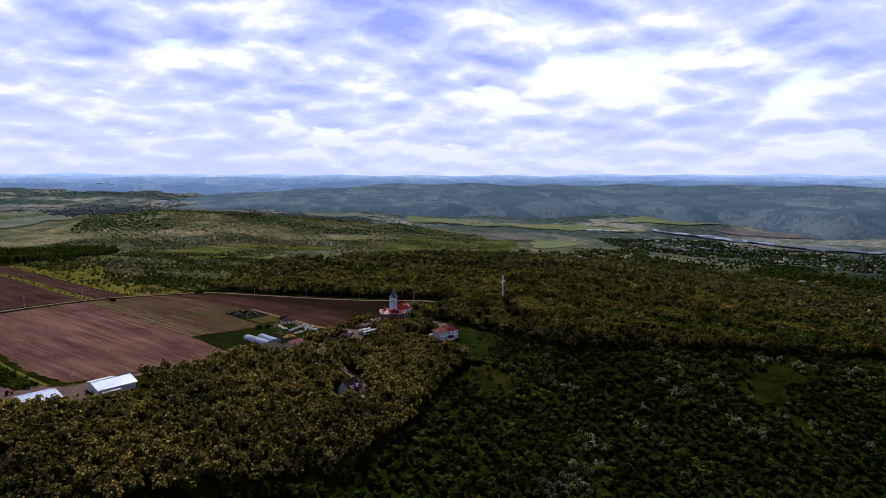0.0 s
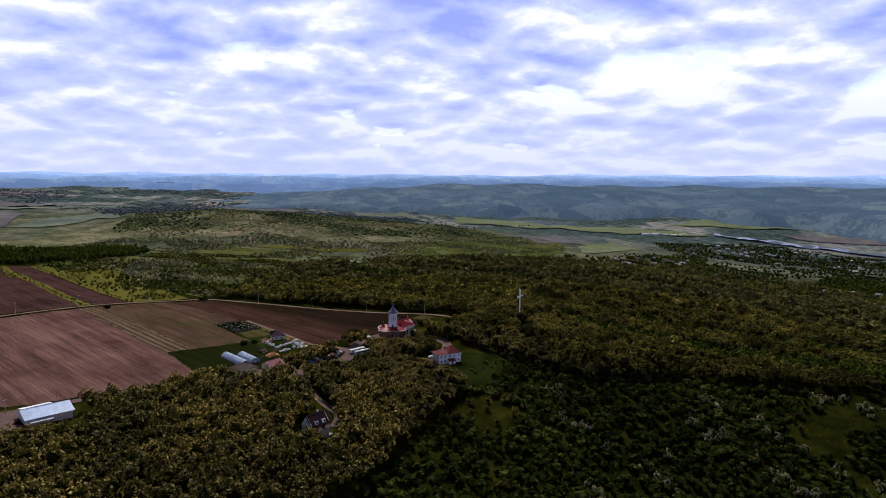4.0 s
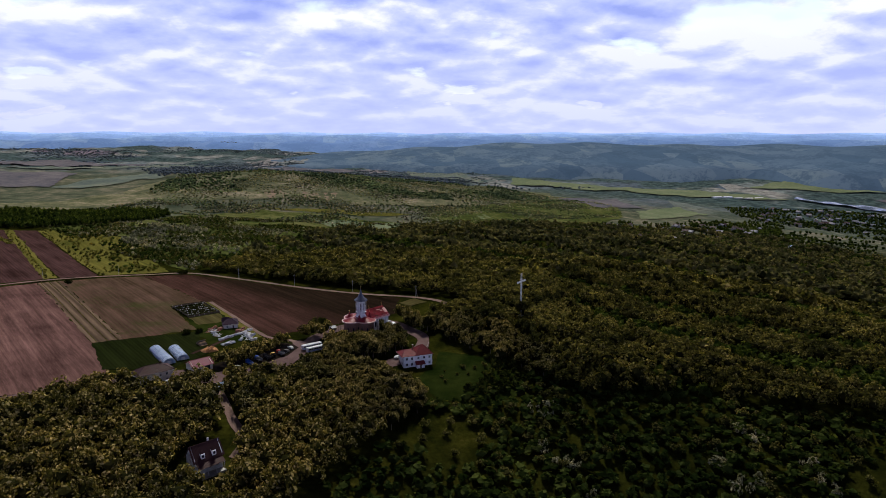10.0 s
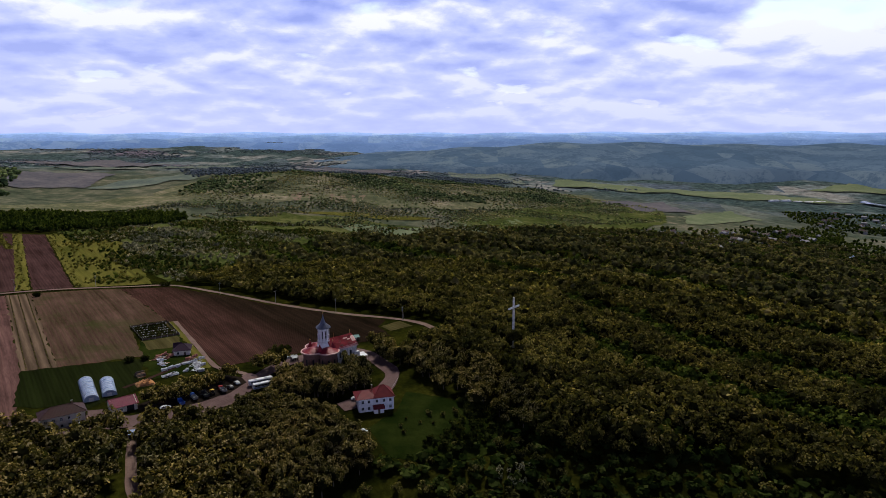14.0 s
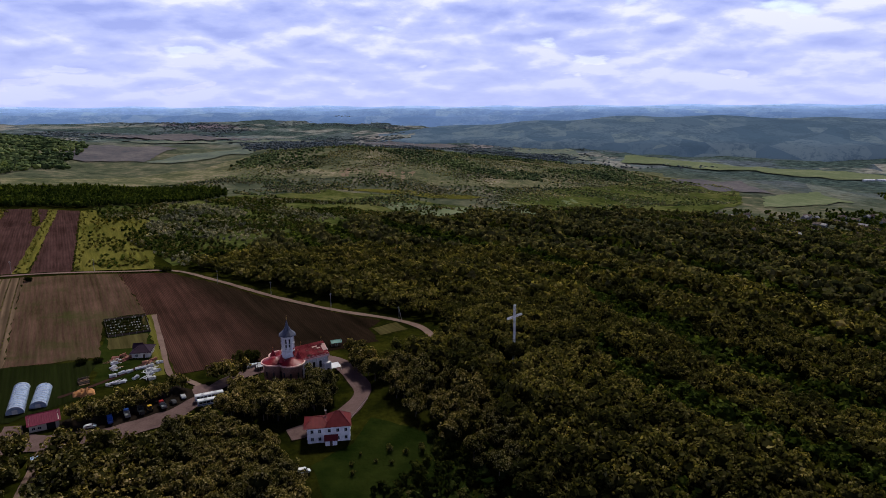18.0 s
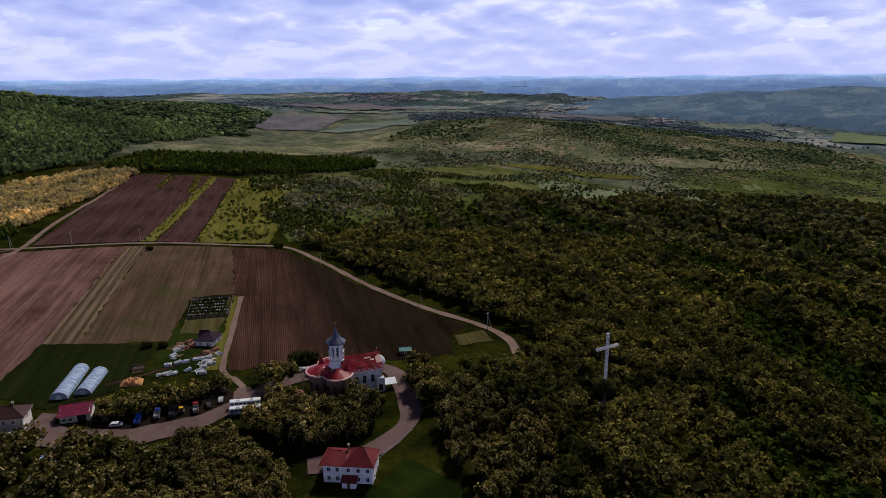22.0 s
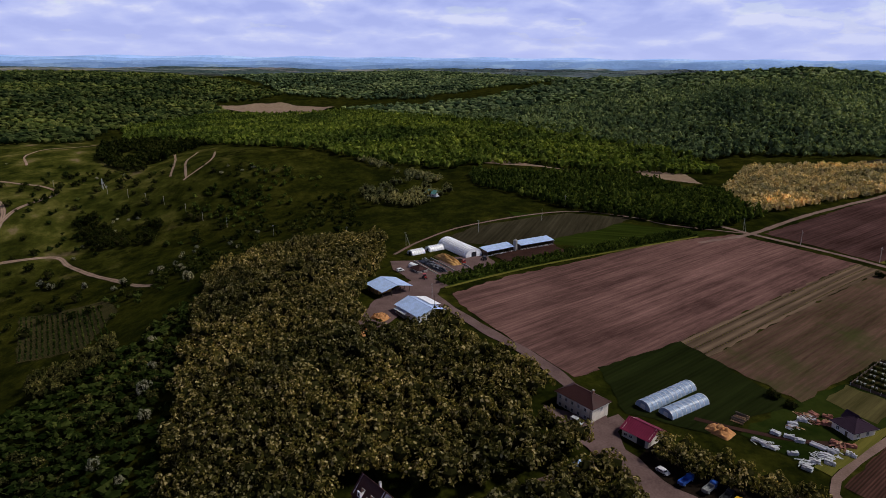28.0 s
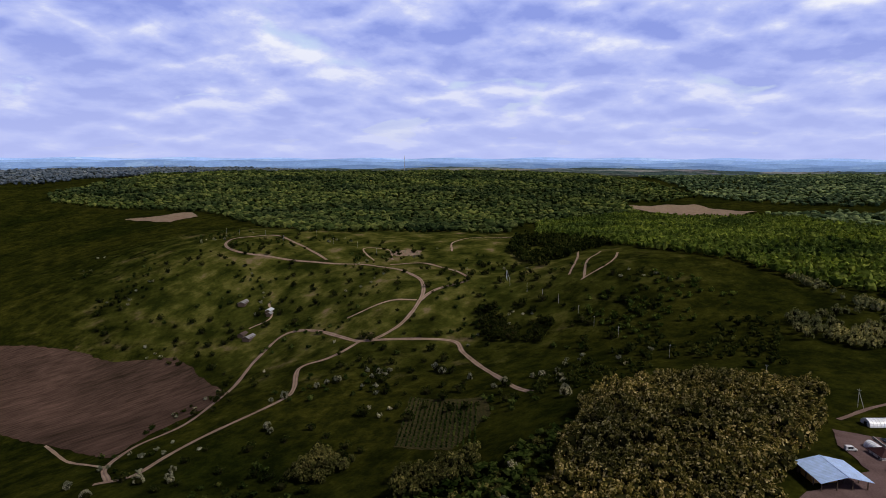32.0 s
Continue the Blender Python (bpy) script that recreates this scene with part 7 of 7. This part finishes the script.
# scrub slopes to the north: grey-green, dark and olive bushes with open grass between
SCRUB = ((-226, 214), (-300, 300), (-440, 515), (-330, 560), (-300, 700), (-360, 770), (-480, 800), (-420, 900), (-300, 1000), (-178, 1250), (100, 1350), (300, 1300), (700, 1200), (560, 900), (300, 720), (-60, 560), (-150, 420))
SCRUB_NEAR = ((-226, 214), (-300, 300), (-440, 515), (-330, 560), (-305, 690), (300, 720), (-60, 560), (-150, 420))
SCRUB_FAR = ((-305, 690), (-360, 770), (-480, 800), (-420, 900), (-300, 1000), (-178, 1250), (100, 1350), (300, 1300), (700, 1200), (560, 900), (300, 720))
for nm, mat, thr, seed, gap, r, lab in (("scrub", M_SILVER, 0.34, 41, 4.6, 1.9, "silver grey shrubs over the slope"), ("scrub", M_MIXED, 0.16, 42, 5.2, 2.1, "olive bushes over the slope"), ("scrub", M_OAK, 0.14, 43, 5.4, 2.2, "green bushes over the slope")):
    wood(nm, SCRUB_NEAR, gap, r, r * 1.1, "far", mat, lab, seed, thr, 26.0, 0.0)
    wood(nm, SCRUB_FAR, gap * 1.3, r, r * 0.9, "speck", M_SCRUBLEAF if mat is M_MIXED else M_HILLOAK if mat is M_OAK else mat, lab, seed, thr, 30.0, 0.0)
HILL_N = ((-420, 1000), (-300, 900), (-178, 1050), (0, 960), (300, 960), (620, 1180), (500, 1500), (0, 1500), (-400, 1350))
wood("hilltop_wood", HILL_N, 7.0, 3.4, 3.6, "speck", M_HILLOAK, "green patches of wood on the far hill", 144, 0.30, 60.0, 0.0)
wood("scrub", HILL_N, 5.8, 2.0, 1.8, "speck", M_SCRUBLEAF, "olive bushes over the far hill", 44, -0.12, 45.0, 0.0)
wood("scrub", ((-450, 1300), (0, 1500), (500, 1500), (900, 1700), (300, 2200), (-200, 2100), (-600, 1800)), 10.0, 4.4, 4.0, "speck", M_HAZEWOOD, "far woods on the ridge, tinted for haze", 45, 0.15, 110.0, 0.0)
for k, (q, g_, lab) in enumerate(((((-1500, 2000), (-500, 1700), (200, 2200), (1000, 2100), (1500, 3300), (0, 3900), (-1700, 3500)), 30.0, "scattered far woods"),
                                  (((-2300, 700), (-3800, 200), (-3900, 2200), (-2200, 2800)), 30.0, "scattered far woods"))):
    wood("far_trees", q, g_ * 0.5, 7.5, 2.6, "speck", M_HAZEWOOD, lab, 50 + k, 0.42, 150.0, 0.0)
wood("valley_trees", ((328, 576), (451, 543), (722, 620), (989, 900), (1067, 1229), (913, 930), (406, 740)), 9.5, 3.2, 4.0, "far", M_OAK, "dark trees among the village houses", 56, -0.1, 60.0, 0.0)
wood("valley_trees", ((989, 957), (1250, 822), (1338, 640), (1500, 350), (1850, 350), (1750, 780), (1650, 1000), (1550, 1170), (1490, 1230), (1067, 1229)), 10.5, 3.6, 4.4, "speck", M_OAK, "dark trees among the village houses", 57, -0.45, 60.0, 0.0)
wood("valley_trees", ((708, 319), (795, 248), (1010, 397), (1338, 600), (1200, 700), (824, 465)), 10.5, 3.4, 4.2, "far", M_OAK, "dark trees among the village houses", 58, -0.1, 60.0, 0.0)

wood("valley_trees", ((560, 150), (934, 100), (1400, 350), (1500, 600), (1338, 700), (1000, 957), (720, 900), (560, 600)), 11.0, 3.4, 4.0, "speck", M_OAK, "dark trees and gardens on the valley side", 59, 0.16, 70.0, 0.0)

# ---- bushes of the near hollow ----
HOLLOW_B = ((-205, -208), (-150, -168), (-112, -125), (-80, -94), (-52, -90), (-24, -80), (-12, -62), (2, -58), (22, -90), (62, -112), (182, -186), (330, -215), (380, -330), (200, -420), (-20, -420), (-200, -420), (-290, -350), (-330, -290), (-345, -250), (-385, -222), (-300, -216))
def near_bushes(gap, r, h, kind, mat, thr, seed, sc, lab, sign=1.0):
    xs, ys = [p[0] for p in HOLLOW_B], [p[1] for p in HOLLOW_B]
    x, y, rng = scatter(min(xs), max(xs), min(ys), max(ys), gap, seed, lambda a, b: inside(a, b, HOLLOW_B) & ~inside(a, b, V2_) & (sign * lumps(a, b, sc, 2.2) > thr))
    woods("hollow_bushes", spots_of(x, y, rng, r, h, 0.0), kind, mat, lab, "bushes")


near_bushes(5.4, 3.0, 2.4, "far", M_THICKET, -0.62, 61, 30.0, "dense bushes on the slope, toned dark for its shade")
near_bushes(11.0, 2.6, 2.8, "mid", M_MIXED, 0.1, 62, 24.0, "green bushes on the shaded slope", -1.0)
SILVER_LINES = (((59, -136), (67, -157), (72, -175), (81, -190), (84, -206), (88, -222), (96, -240), (108, -262)), ((-34, -105), (-30, -113), (-37, -149), (-26, -158), (-11, -171), (-9, -190), (-8, -204)),
                ((30, -150), (44, -170), (52, -200), (50, -226)), ((120, -160), (140, -178), (165, -195), (190, -220)), ((-60, -160), (-50, -190), (-70, -215), (-120, -225)))
sv = []
srng = np.random.default_rng(66)
for ln in SILVER_LINES:
    for px, py in spline(ln, 5.0):
        if srng.random() < 0.35:
            continue
        qx, qy = px + srng.normal() * 4, py + srng.normal() * 4
        for _ in range(int(srng.integers(2, 6))):
            sv.append((qx + srng.normal() * 2.2, qy + srng.normal() * 2.2, srng.uniform(1.2, 2.6), srng.uniform(1.8, 3.6), 0.0))
woods("silver_shrubs", np.array(sv), "mid", M_SILVER, "silver grey shrubs on the shaded slope", "bushes")

wood("meadow_bushes", wood_later, 6.0, 1.3, 1.4, "mid", M_MIXED, "small bushes at the edge of the meadow", 95, 0.35, 9.0, 0.0)
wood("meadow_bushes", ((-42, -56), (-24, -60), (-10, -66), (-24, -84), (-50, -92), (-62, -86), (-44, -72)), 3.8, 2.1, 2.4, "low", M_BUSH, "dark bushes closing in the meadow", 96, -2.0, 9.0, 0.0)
# ---- bowl: single bushes and silver willows ----
def bush_thing(k):
    b = tagged(new("bush"), "dark rounded bush on the grassy slope", "bush", "bushes on the grassy slope")
    part_ = new("crown", crown_mesh(("mid", k), (2.8, 2.8, 3.0), 0.0, M_BUSH))
    part_.parent = b
    st = part("stems", rods(((0, 0, -0.3), (0.3, 0.2, 1.6)), ((0, 0, -0.3), (-0.4, 0.1, 1.5)), r=0.08), M_BARK, b)
    return b


def willow_thing(k):
    b = tagged(new("silver_shrub"), "silver grey leaved shrub standing in the grass", "shrub", "silver shrubs on the grassy slope")
    part_ = new("crown", crown_mesh(("near", k), (3.0, 3.0, 3.8), 0.3, M_SILVER))
    part_.parent = b
    part("stems", rods(((0, 0, -0.3), (0.3, 0.2, 2.0)), ((0, 0, -0.3), (-0.4, 0.1, 1.8)), r=0.1), M_BARK, b)
    return b


BOWL_AREA = ((-330, -330), (-440, -240), (-560, -170), (-640, -160), (-720, -250), (-840, -470), (-860, -900), (-700, -1000), (-540, -860), (-520, -700), (-500, -560), (-350, -540), (-300, -430))
bx, by, brng = scatter(-870, -290, -1010, -150, 21, 71, lambda a, b: inside(a, b, BOWL_AREA) & (lumps(a, b, 33, 4.0) > -0.05))
bsrc = [bush_thing(k) for k in range(5)]
bz = height(bx, by)
bpick = np.argsort(np.hypot(bx + 600, by + 520))[:280]
for i, j in enumerate(bpick):
    m = pose(bx[j], by[j], bz[j], 0, 0, brng.uniform(0, 360)) @ Matrix.Scale(1.0, 4)
    s_ = brng.uniform(0.6, 1.9)
    if i < 5:
        ob_ = bsrc[i]
        ob_.matrix_basis = m
    else:
        ob_ = copy_thing(bsrc[i % 5], m)
    ob_.scale = (s_, s_, s_)
SILVER_SPOTS = ((-445, -462), (-452, -455), (-473, -441), (-480, -436), (-486, -430), (-505, -404), (-511, -398), (-518, -361), (-512, -352), (-498, -324), (-476, -297), (-481, -292), (-492, -268), (-400, -425), (-404, -430), (-330, -440), (-340, -448), (-322, -455),
                (-300, -470), (-310, -500), (-500, -260), (-470, -250), (-455, -244), (-440, -240), (-425, -236), (-330, -235), (-300, -228), (-280, -226), (-260, -222), (-240, -235), (-225, -222))
ssrc = [willow_thing(k) for k in range(4)]
for i, (x, y) in enumerate(SILVER_SPOTS):
    m = pose(x, y, h1(x, y), 0, 0, i * 77)
    if i < 4:
        ob_ = ssrc[i]
        ob_.matrix_basis = m
    else:
        ob_ = copy_thing(ssrc[i % 4], m)
    s_ = 0.8 + 0.5 * ((i * 37) % 10) / 10
    ob_.scale = (s_, s_, s_)
wood("dark_thicket", ((-643, -378), (-655, -337), (-613, -293), (-575, -292), (-590, -345), (-611, -362)), 5.5, 3.4, 4.2, "mid", M_BUSH, "dark thicket in a fold of the slope", 72, -0.25, 11.0)
wood("slope_trees", ((-350, -375), (-383, -376), (-370, -340), (-345, -345)), 5.0, 3.0, 4.4, "mid", M_MIXED, "clump of olive trees on the slope", 73)
wood("slope_trees", ((-349, -302), (-361, -262), (-330, -255), (-318, -290)), 5.0, 3.0, 4.4, "mid", M_MIXED, "clump of olive trees on the slope", 74)
wood("slope_bushes", ((-470, -180), (-442, -234), (-430, -260), (-500, -270), (-560, -220), (-640, -140), (-600, -120), (-520, -120), (-450, -130)), 7.5, 2.8, 3.2, "low", M_BUSH, "dark bushes on the slope behind the farm", 75, 0.05, 30.0, 0.0)
wood("slope_bushes", ((-560, -220), (-640, -140), (-690, -170), (-700, -230), (-640, -280)), 9.0, 2.6, 3.0, "low", M_OAK, "green bushes on the slope behind the farm", 76, 0.0, 30.0, 0.0)

for nm_, mat_, gap_, r_, thr_, sd_, lab_ in (("slope_bushes", M_THICKET, 12.0, 2.6, 0.66, 81, "olive bushes scattered over the bowl"), ("slope_bushes", M_BUSH, 12.0, 2.4, 0.74, 82, "dark bushes scattered over the bowl"), ("silver_shrubs", M_SILVER, 11.0, 1.9, 0.86, 83, "silver grey shrubs scattered over the bowl")):
    wood(nm_, BOWL_AREA, gap_, r_, r_ * 1.15, "low", mat_, lab_, sd_, thr_, 26.0, 0.0)
# ---- hedge along the west side of the field ----
hs = []
for px, py in spline(((-336, -86), (-350, -62), (-366, -25), (-388, 37), (-408, 100)), 2.6):
    for k_ in (-9.0, -6.0, -3.0, 0.0):
        hs.append((px + srng.normal() * 0.7 + k_, py + srng.normal() * 1.0 + k_ * 0.4, srng.uniform(1.1, 2.0), srng.uniform(1.5, 2.8), 0.0))
woods("field_hedge", np.array(hs), "low", M_OAK, "young green hedge between field and farm", "hedge")
ribbon("verge", ((-339, -88), (-353, -62), (-370, -26), (-391, 36), (-410, 98)), 14.0, M_LAWN, 0.33, "green grass under the hedge rows", "verge")
ribbon("verge", ((-331, -88), (-346, -60), (-363, -24), (-384, 37), (-404, 100)), 2.2, M_YELLOW, 0.36, "bright grass verge along the hedge", "verge")
strip = []
for a_, b_ in (((-328, 176), (-474, 495)), ((-292, 187), (-440, 498)), ((-430, 380), (-490, 486)), ((-480, 395), (-522, 478))):
    for t in np.arange(0, 1, 0.016):
        strip.append((a_[0] + (b_[0] - a_[0]) * t + srng.normal() * 2.2, a_[1] + (b_[1] - a_[1]) * t + srng.normal() * 1.5, srng.uniform(0.7, 1.7), srng.uniform(0.8, 2.0), 0.0))
woods("field_strips", np.array(strip), "low", M_WEEDS, "green weedy strips between the upper fields", "hedge")
for q_, w_ in ((((-328, 176), (-400, 334), (-474, 495)), 9.0), (((-292, 187), (-366, 343), (-440, 498)), 7.0), (((-430, 380), (-490, 486)), 6.0), (((-480, 395), (-522, 478)), 5.0)):
    ribbon("grass_strip", q_, w_, M_YELLOW, 0.34, "yellow green grass strip between the upper fields", "grass")
vine_rows = []
for (ax, ay), (bx_, by_), (cx2, cy2) in (((-327, -351), (-270, -341), (-309, -300)), ((-464, -355), (-385, -324), (-446, -296))):
    for r_ in np.arange(0.03, 1, 0.062):
        for t in np.arange(0.02, 1, 0.034):
            vine_rows.append((ax + (bx_ - ax) * t + (cx2 - ax) * r_ + srng.normal() * 0.2, ay + (by_ - ay) * t + (cy2 - ay) * r_ + srng.normal() * 0.2, srng.uniform(0.7, 1.1), srng.uniform(0.9, 1.4), 0.0))
woods("vine_rows", np.array(vine_rows), "speck", M_THICKET, "rows of leafy vines on the slope", "vines")
MEADOW_ = ((-290, 192), (-250, 210), (-330, 410), (-432, 500))
wood("meadow_shrubs", MEADOW_, 7.0, 1.6, 1.8, "low", M_WEEDS, "yellow green shrubs in the meadow", 91, 0.05, 16.0, 0.0)
wood("meadow_shrubs", MEADOW_, 9.0, 1.7, 2.0, "low", M_OAK, "green shrubs in the meadow", 92, 0.30, 16.0, 0.0)
wood("silver_shrubs", ((-330, 400), (-300, 330), (-255, 330), (-220, 420), (-260, 520), (-320, 520)), 6.5, 2.6, 3.0, "low", M_SILVER, "silver grey shrubs at the edge of the meadow", 93, -0.05, 24.0, 0.0)
rows_ = []
for off in (0.15, 0.5, 0.85):
    for t in np.arange(0.0, 1, 0.012):
        x0, y0, x1, y1 = -332 + 14 * off, 159 + 5 * off, -253 + 15 * off, 2 + 4 * off
        rows_.append((x0 + (x1 - x0) * t, y0 + (y1 - y0) * t, 0.5, 0.5, 0.0))
woods("berry_rows", np.array(rows_), "low", M_MIXED, "thin rows of low berry bushes", "hedge")
for x, y, r_ in ((-308.5, 152, 2.6), (-129, 12, 5.0), (-126, 16, 4.0), (-232, 196, 3.0), (-236, 198, 2.4), (-205, 12, 2.5), (-198, 14, 2.2)):
    woods("single_bush", np.array([(x, y, r_, r_ * 1.1, 0.0), (x + r_ * 0.6, y + 0.5, r_ * 0.7, r_ * 0.8, 0.0)]), "near", M_BUSH, "dark leafy bush beside the field", "bush")

# ---- ruined huts in the hollow, far house, village ----
def low_house(name, x, y, turn, w, d, h, wall, roof, label, group, rise=1.6):
    t = thing(name, x, y, turn, label, "house", group, lift=0.0)
    part("house_body", boxes((0, 0, -1.5, w, d, h + 1.5)), wall, t)
    part("gable", poly_mesh([(-w / 2, -d / 2, h), (-w / 2, d / 2, h), (-w / 2, 0, h + rise), (w / 2, -d / 2, h), (w / 2, d / 2, h), (w / 2, 0, h + rise)], [(0, 1, 2), (5, 4, 3), (0, 3, 4, 1), (1, 4, 5, 2), (2, 5, 3, 0)]), wall, t)
    for s in (-1, 1):
        part("roof_slope", slab([(-w / 2 - 0.4, s * (d / 2 + 0.4), h - 0.2), (w / 2 + 0.4, s * (d / 2 + 0.4), h - 0.2), (w / 2 + 0.4, 0, h + rise + 0.1), (-w / 2 - 0.4, 0, h + rise + 0.1)], 0.15), roof, t)
    part("window", boxes((-w * 0.25, -d / 2 - 0.03, 1.0, 1.0, 0.08, 1.0)), M_GLASS, t)
    part("window", boxes((w * 0.25, -d / 2 - 0.03, 1.0, 1.0, 0.08, 1.0)), M_GLASS, t)
    part("door", boxes((0, -d / 2 - 0.03, 0, 0.9, 0.08, 2.0)), M_WOODD, t)
    return t


M_SLATE = seamed("grey_slate_roof", (0.24, 0.23, 0.24), 0.7, 0.0, 0.8)
M_RUST = seamed("rusty_roof", (0.08, 0.055, 0.05), 0.8, 0.0, 0.8)
for x, y, t, w, d, rf in ((-632, -654, 20, 16, 8, M_SLATE), (-625, -612, 20, 11, 7, M_NET), (-618, -606, 20, 7, 5, M_SLATE), (-574, -596, 10, 14, 8, M_SLATE), (-578, -608, 10, 10, 6, M_RUST)):
    low_house("field_barn", x, y, t, w, d, 2.2, M_WOODD, rf, "low grey roofed barn in the hollow", "barns in the hollow")
low_house("farmhouse", -556, -58, 40, 12, 8, 3.0, M_WALL, M_GREENROOF, "white farmhouse with a green roof among blossom", "far farmhouses", 2.2)
low_house("farmhouse", -566, -72, 40, 8, 6, 2.6, M_WALL, M_SLATE, "small white outbuilding among blossom", "far farmhouses")
vr = np.random.default_rng(77)
VILLAGE = (((989, 957), (1250, 822), (1338, 640), (1500, 350), (1850, 350), (1750, 780), (1650, 1000), (1550, 1170), (1490, 1230), (1067, 1229)), ((406, 718), (913, 890), (722, 647), (451, 543), (340, 576)), ((824, 465), (1010, 397), (795, 258), (718, 319)))
vsrc = [low_house("village_house", 900, 1000 + i * 20, 0, 12, 8, 3.2, (M_VILLWALL, M_CONC)[i % 2], (M_SLATE, M_RUST, M_CONC, M_BROWNROOF)[i], "small village house with a " + ("grey", "rusty", "pale", "brown")[i] + " roof", "village houses", 2.4) for i in range(4)]
nv = 0
for q, n_ in zip(VILLAGE, (135, 55, 26)):
    xs, ys = [p[0] for p in q], [p[1] for p in q]
    got = 0
    while got < n_:
        x, y = vr.uniform(min(xs), max(xs)), vr.uniform(min(ys), max(ys))
        if not inside(np.array([x]), np.array([y]), q)[0]:
            continue
        m = pose(x, y, h1(x, y) + 2.0, 0, 0, vr.choice((35, 125)) + vr.normal() * 8)
        if nv < 4:
            vsrc[nv].matrix_basis = m
        else:
            copy_thing(vsrc[nv % 4], m)
        nv += 1
        got += 1
for i in range(5):
    low_house("glasshouse", 1190 + i * 38, 1430 - i * 1, 0, 30, 10, 3.0, M_WHITESHEET, M_WHITESHEET, "far row of white glasshouses", "far glasshouses", 1.5)
low_house("warehouse", 700, 560, 30, 26, 12, 5, M_WALL, M_ZINC, "white warehouse below the wooded slope", "far warehouses")
mast = thing("radio_mast", 1188, 3226, 0, "thin white radio mast on the far ridge", "mast", lift=-5)
part("pole", cone_bm(3.0, 1.5, 0, 62, 6), M_WALL, mast)
part("head", cone_bm(3.4, 2.0, 48, 56, 6), M_WALL, mast)
mast2 = thing("radio_mast", -2700, -1560, 0, "thin mast above the far woods", "mast", lift=-5)
part("pole", cone_bm(1.4, 0.8, 0, 75, 6), M_CONC, mast2)
part("head", cone_bm(1.6, 1.0, 60, 66, 6), M_CONC, mast2)

# ---- far blue ridges, haze in their colour and glow ----
def ridge(r, top, amp, mat, seed, label, a0=0.0, a1=360.0, x0=-150, y0=-200, deep=330.0):
    """A far range of hills over a stretch of bearings (degrees from +x)."""
    n = 300
    a = np.radians(np.linspace(a0, a1, n))
    h_ = top + amp * (0.5 * np.sin(a * 5 + seed) + 0.3 * np.sin(a * 11 + 2 * seed) + 0.2 * np.sin(a * 23 + seed * 3) + 0.08 * np.sin(a * 61 + seed))
    if a1 - a0 < 359:
        h_ = -20 + (h_ + 20) * np.clip(np.sin(np.linspace(0, math.pi, n)) * 1.9, 0, 1)
    rr = r + 90 * np.sin(a * 9 + seed) + 50 * np.sin(a * 31 + seed)
    rings = [(0, -60), (0.12, 0.06), (0.24, 0.22), (0.38, 0.44), (0.52, 0.68), (0.66, 0.87), (0.80, 1.0), (1.0, 0.8)]
    V = []
    for j, (dr, k) in enumerate(rings):
        zz = np.full(n, -170.0) if k < 0 else -40 + (h_ + 40) * k + 5 * np.sin(a * 47 + j * 2.1 + seed)
        V.append(np.column_stack([x0 + (rr + dr * deep) * np.cos(a), y0 + (rr + dr * deep) * np.sin(a), zz]))
    V = np.vstack(V)
    i = np.arange(n - 1)
    F = np.vstack([np.stack([j * n + i, j * n + i + 1, (j + 1) * n + i + 1, (j + 1) * n + i], 1) for j in range(len(rings) - 1)])
    return tagged(new("backdrop", raw_mesh("backdrop", V, F, mat, True)), label, "hills", kind="structure")


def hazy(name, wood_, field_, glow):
    """Far slopes with mist put into colour and glow: strips of field and dark woods."""
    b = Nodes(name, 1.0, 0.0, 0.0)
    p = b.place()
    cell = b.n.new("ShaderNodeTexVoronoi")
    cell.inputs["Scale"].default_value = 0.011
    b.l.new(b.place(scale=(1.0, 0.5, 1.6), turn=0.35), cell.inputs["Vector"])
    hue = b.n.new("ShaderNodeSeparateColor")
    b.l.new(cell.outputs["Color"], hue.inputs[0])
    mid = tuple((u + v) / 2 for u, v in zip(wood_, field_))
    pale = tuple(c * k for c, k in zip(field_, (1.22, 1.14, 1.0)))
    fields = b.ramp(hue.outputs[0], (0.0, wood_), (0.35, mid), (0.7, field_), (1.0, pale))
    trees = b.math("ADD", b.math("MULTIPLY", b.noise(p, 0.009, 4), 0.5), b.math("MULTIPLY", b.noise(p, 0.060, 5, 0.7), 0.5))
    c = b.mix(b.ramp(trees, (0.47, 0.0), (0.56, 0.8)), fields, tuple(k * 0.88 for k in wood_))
    # the slopes glow in their own tint to stand in for haze
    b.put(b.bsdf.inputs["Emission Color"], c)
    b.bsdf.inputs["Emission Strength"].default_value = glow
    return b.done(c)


ridge(2500, 60, 7, hazy("haze_tinted_green_hills", (0.042, 0.070, 0.108), (0.070, 0.100, 0.138), 0.55), 0.4, "long olive ridge across the river, tinted blue green for haze", -40, 92, deep=1050)
ridge(3500, 66, 14, hazy("haze_tinted_slate_hills", (0.088, 0.150, 0.290), (0.115, 0.180, 0.315), 0.6), 3.3, "range of hills tinted slate blue for haze", deep=420)
ridge(4020, 86, 11, hazy("haze_tinted_blue_hills", (0.130, 0.210, 0.390), (0.150, 0.235, 0.410), 0.6), 1.3, "blue hazy range of far hills")
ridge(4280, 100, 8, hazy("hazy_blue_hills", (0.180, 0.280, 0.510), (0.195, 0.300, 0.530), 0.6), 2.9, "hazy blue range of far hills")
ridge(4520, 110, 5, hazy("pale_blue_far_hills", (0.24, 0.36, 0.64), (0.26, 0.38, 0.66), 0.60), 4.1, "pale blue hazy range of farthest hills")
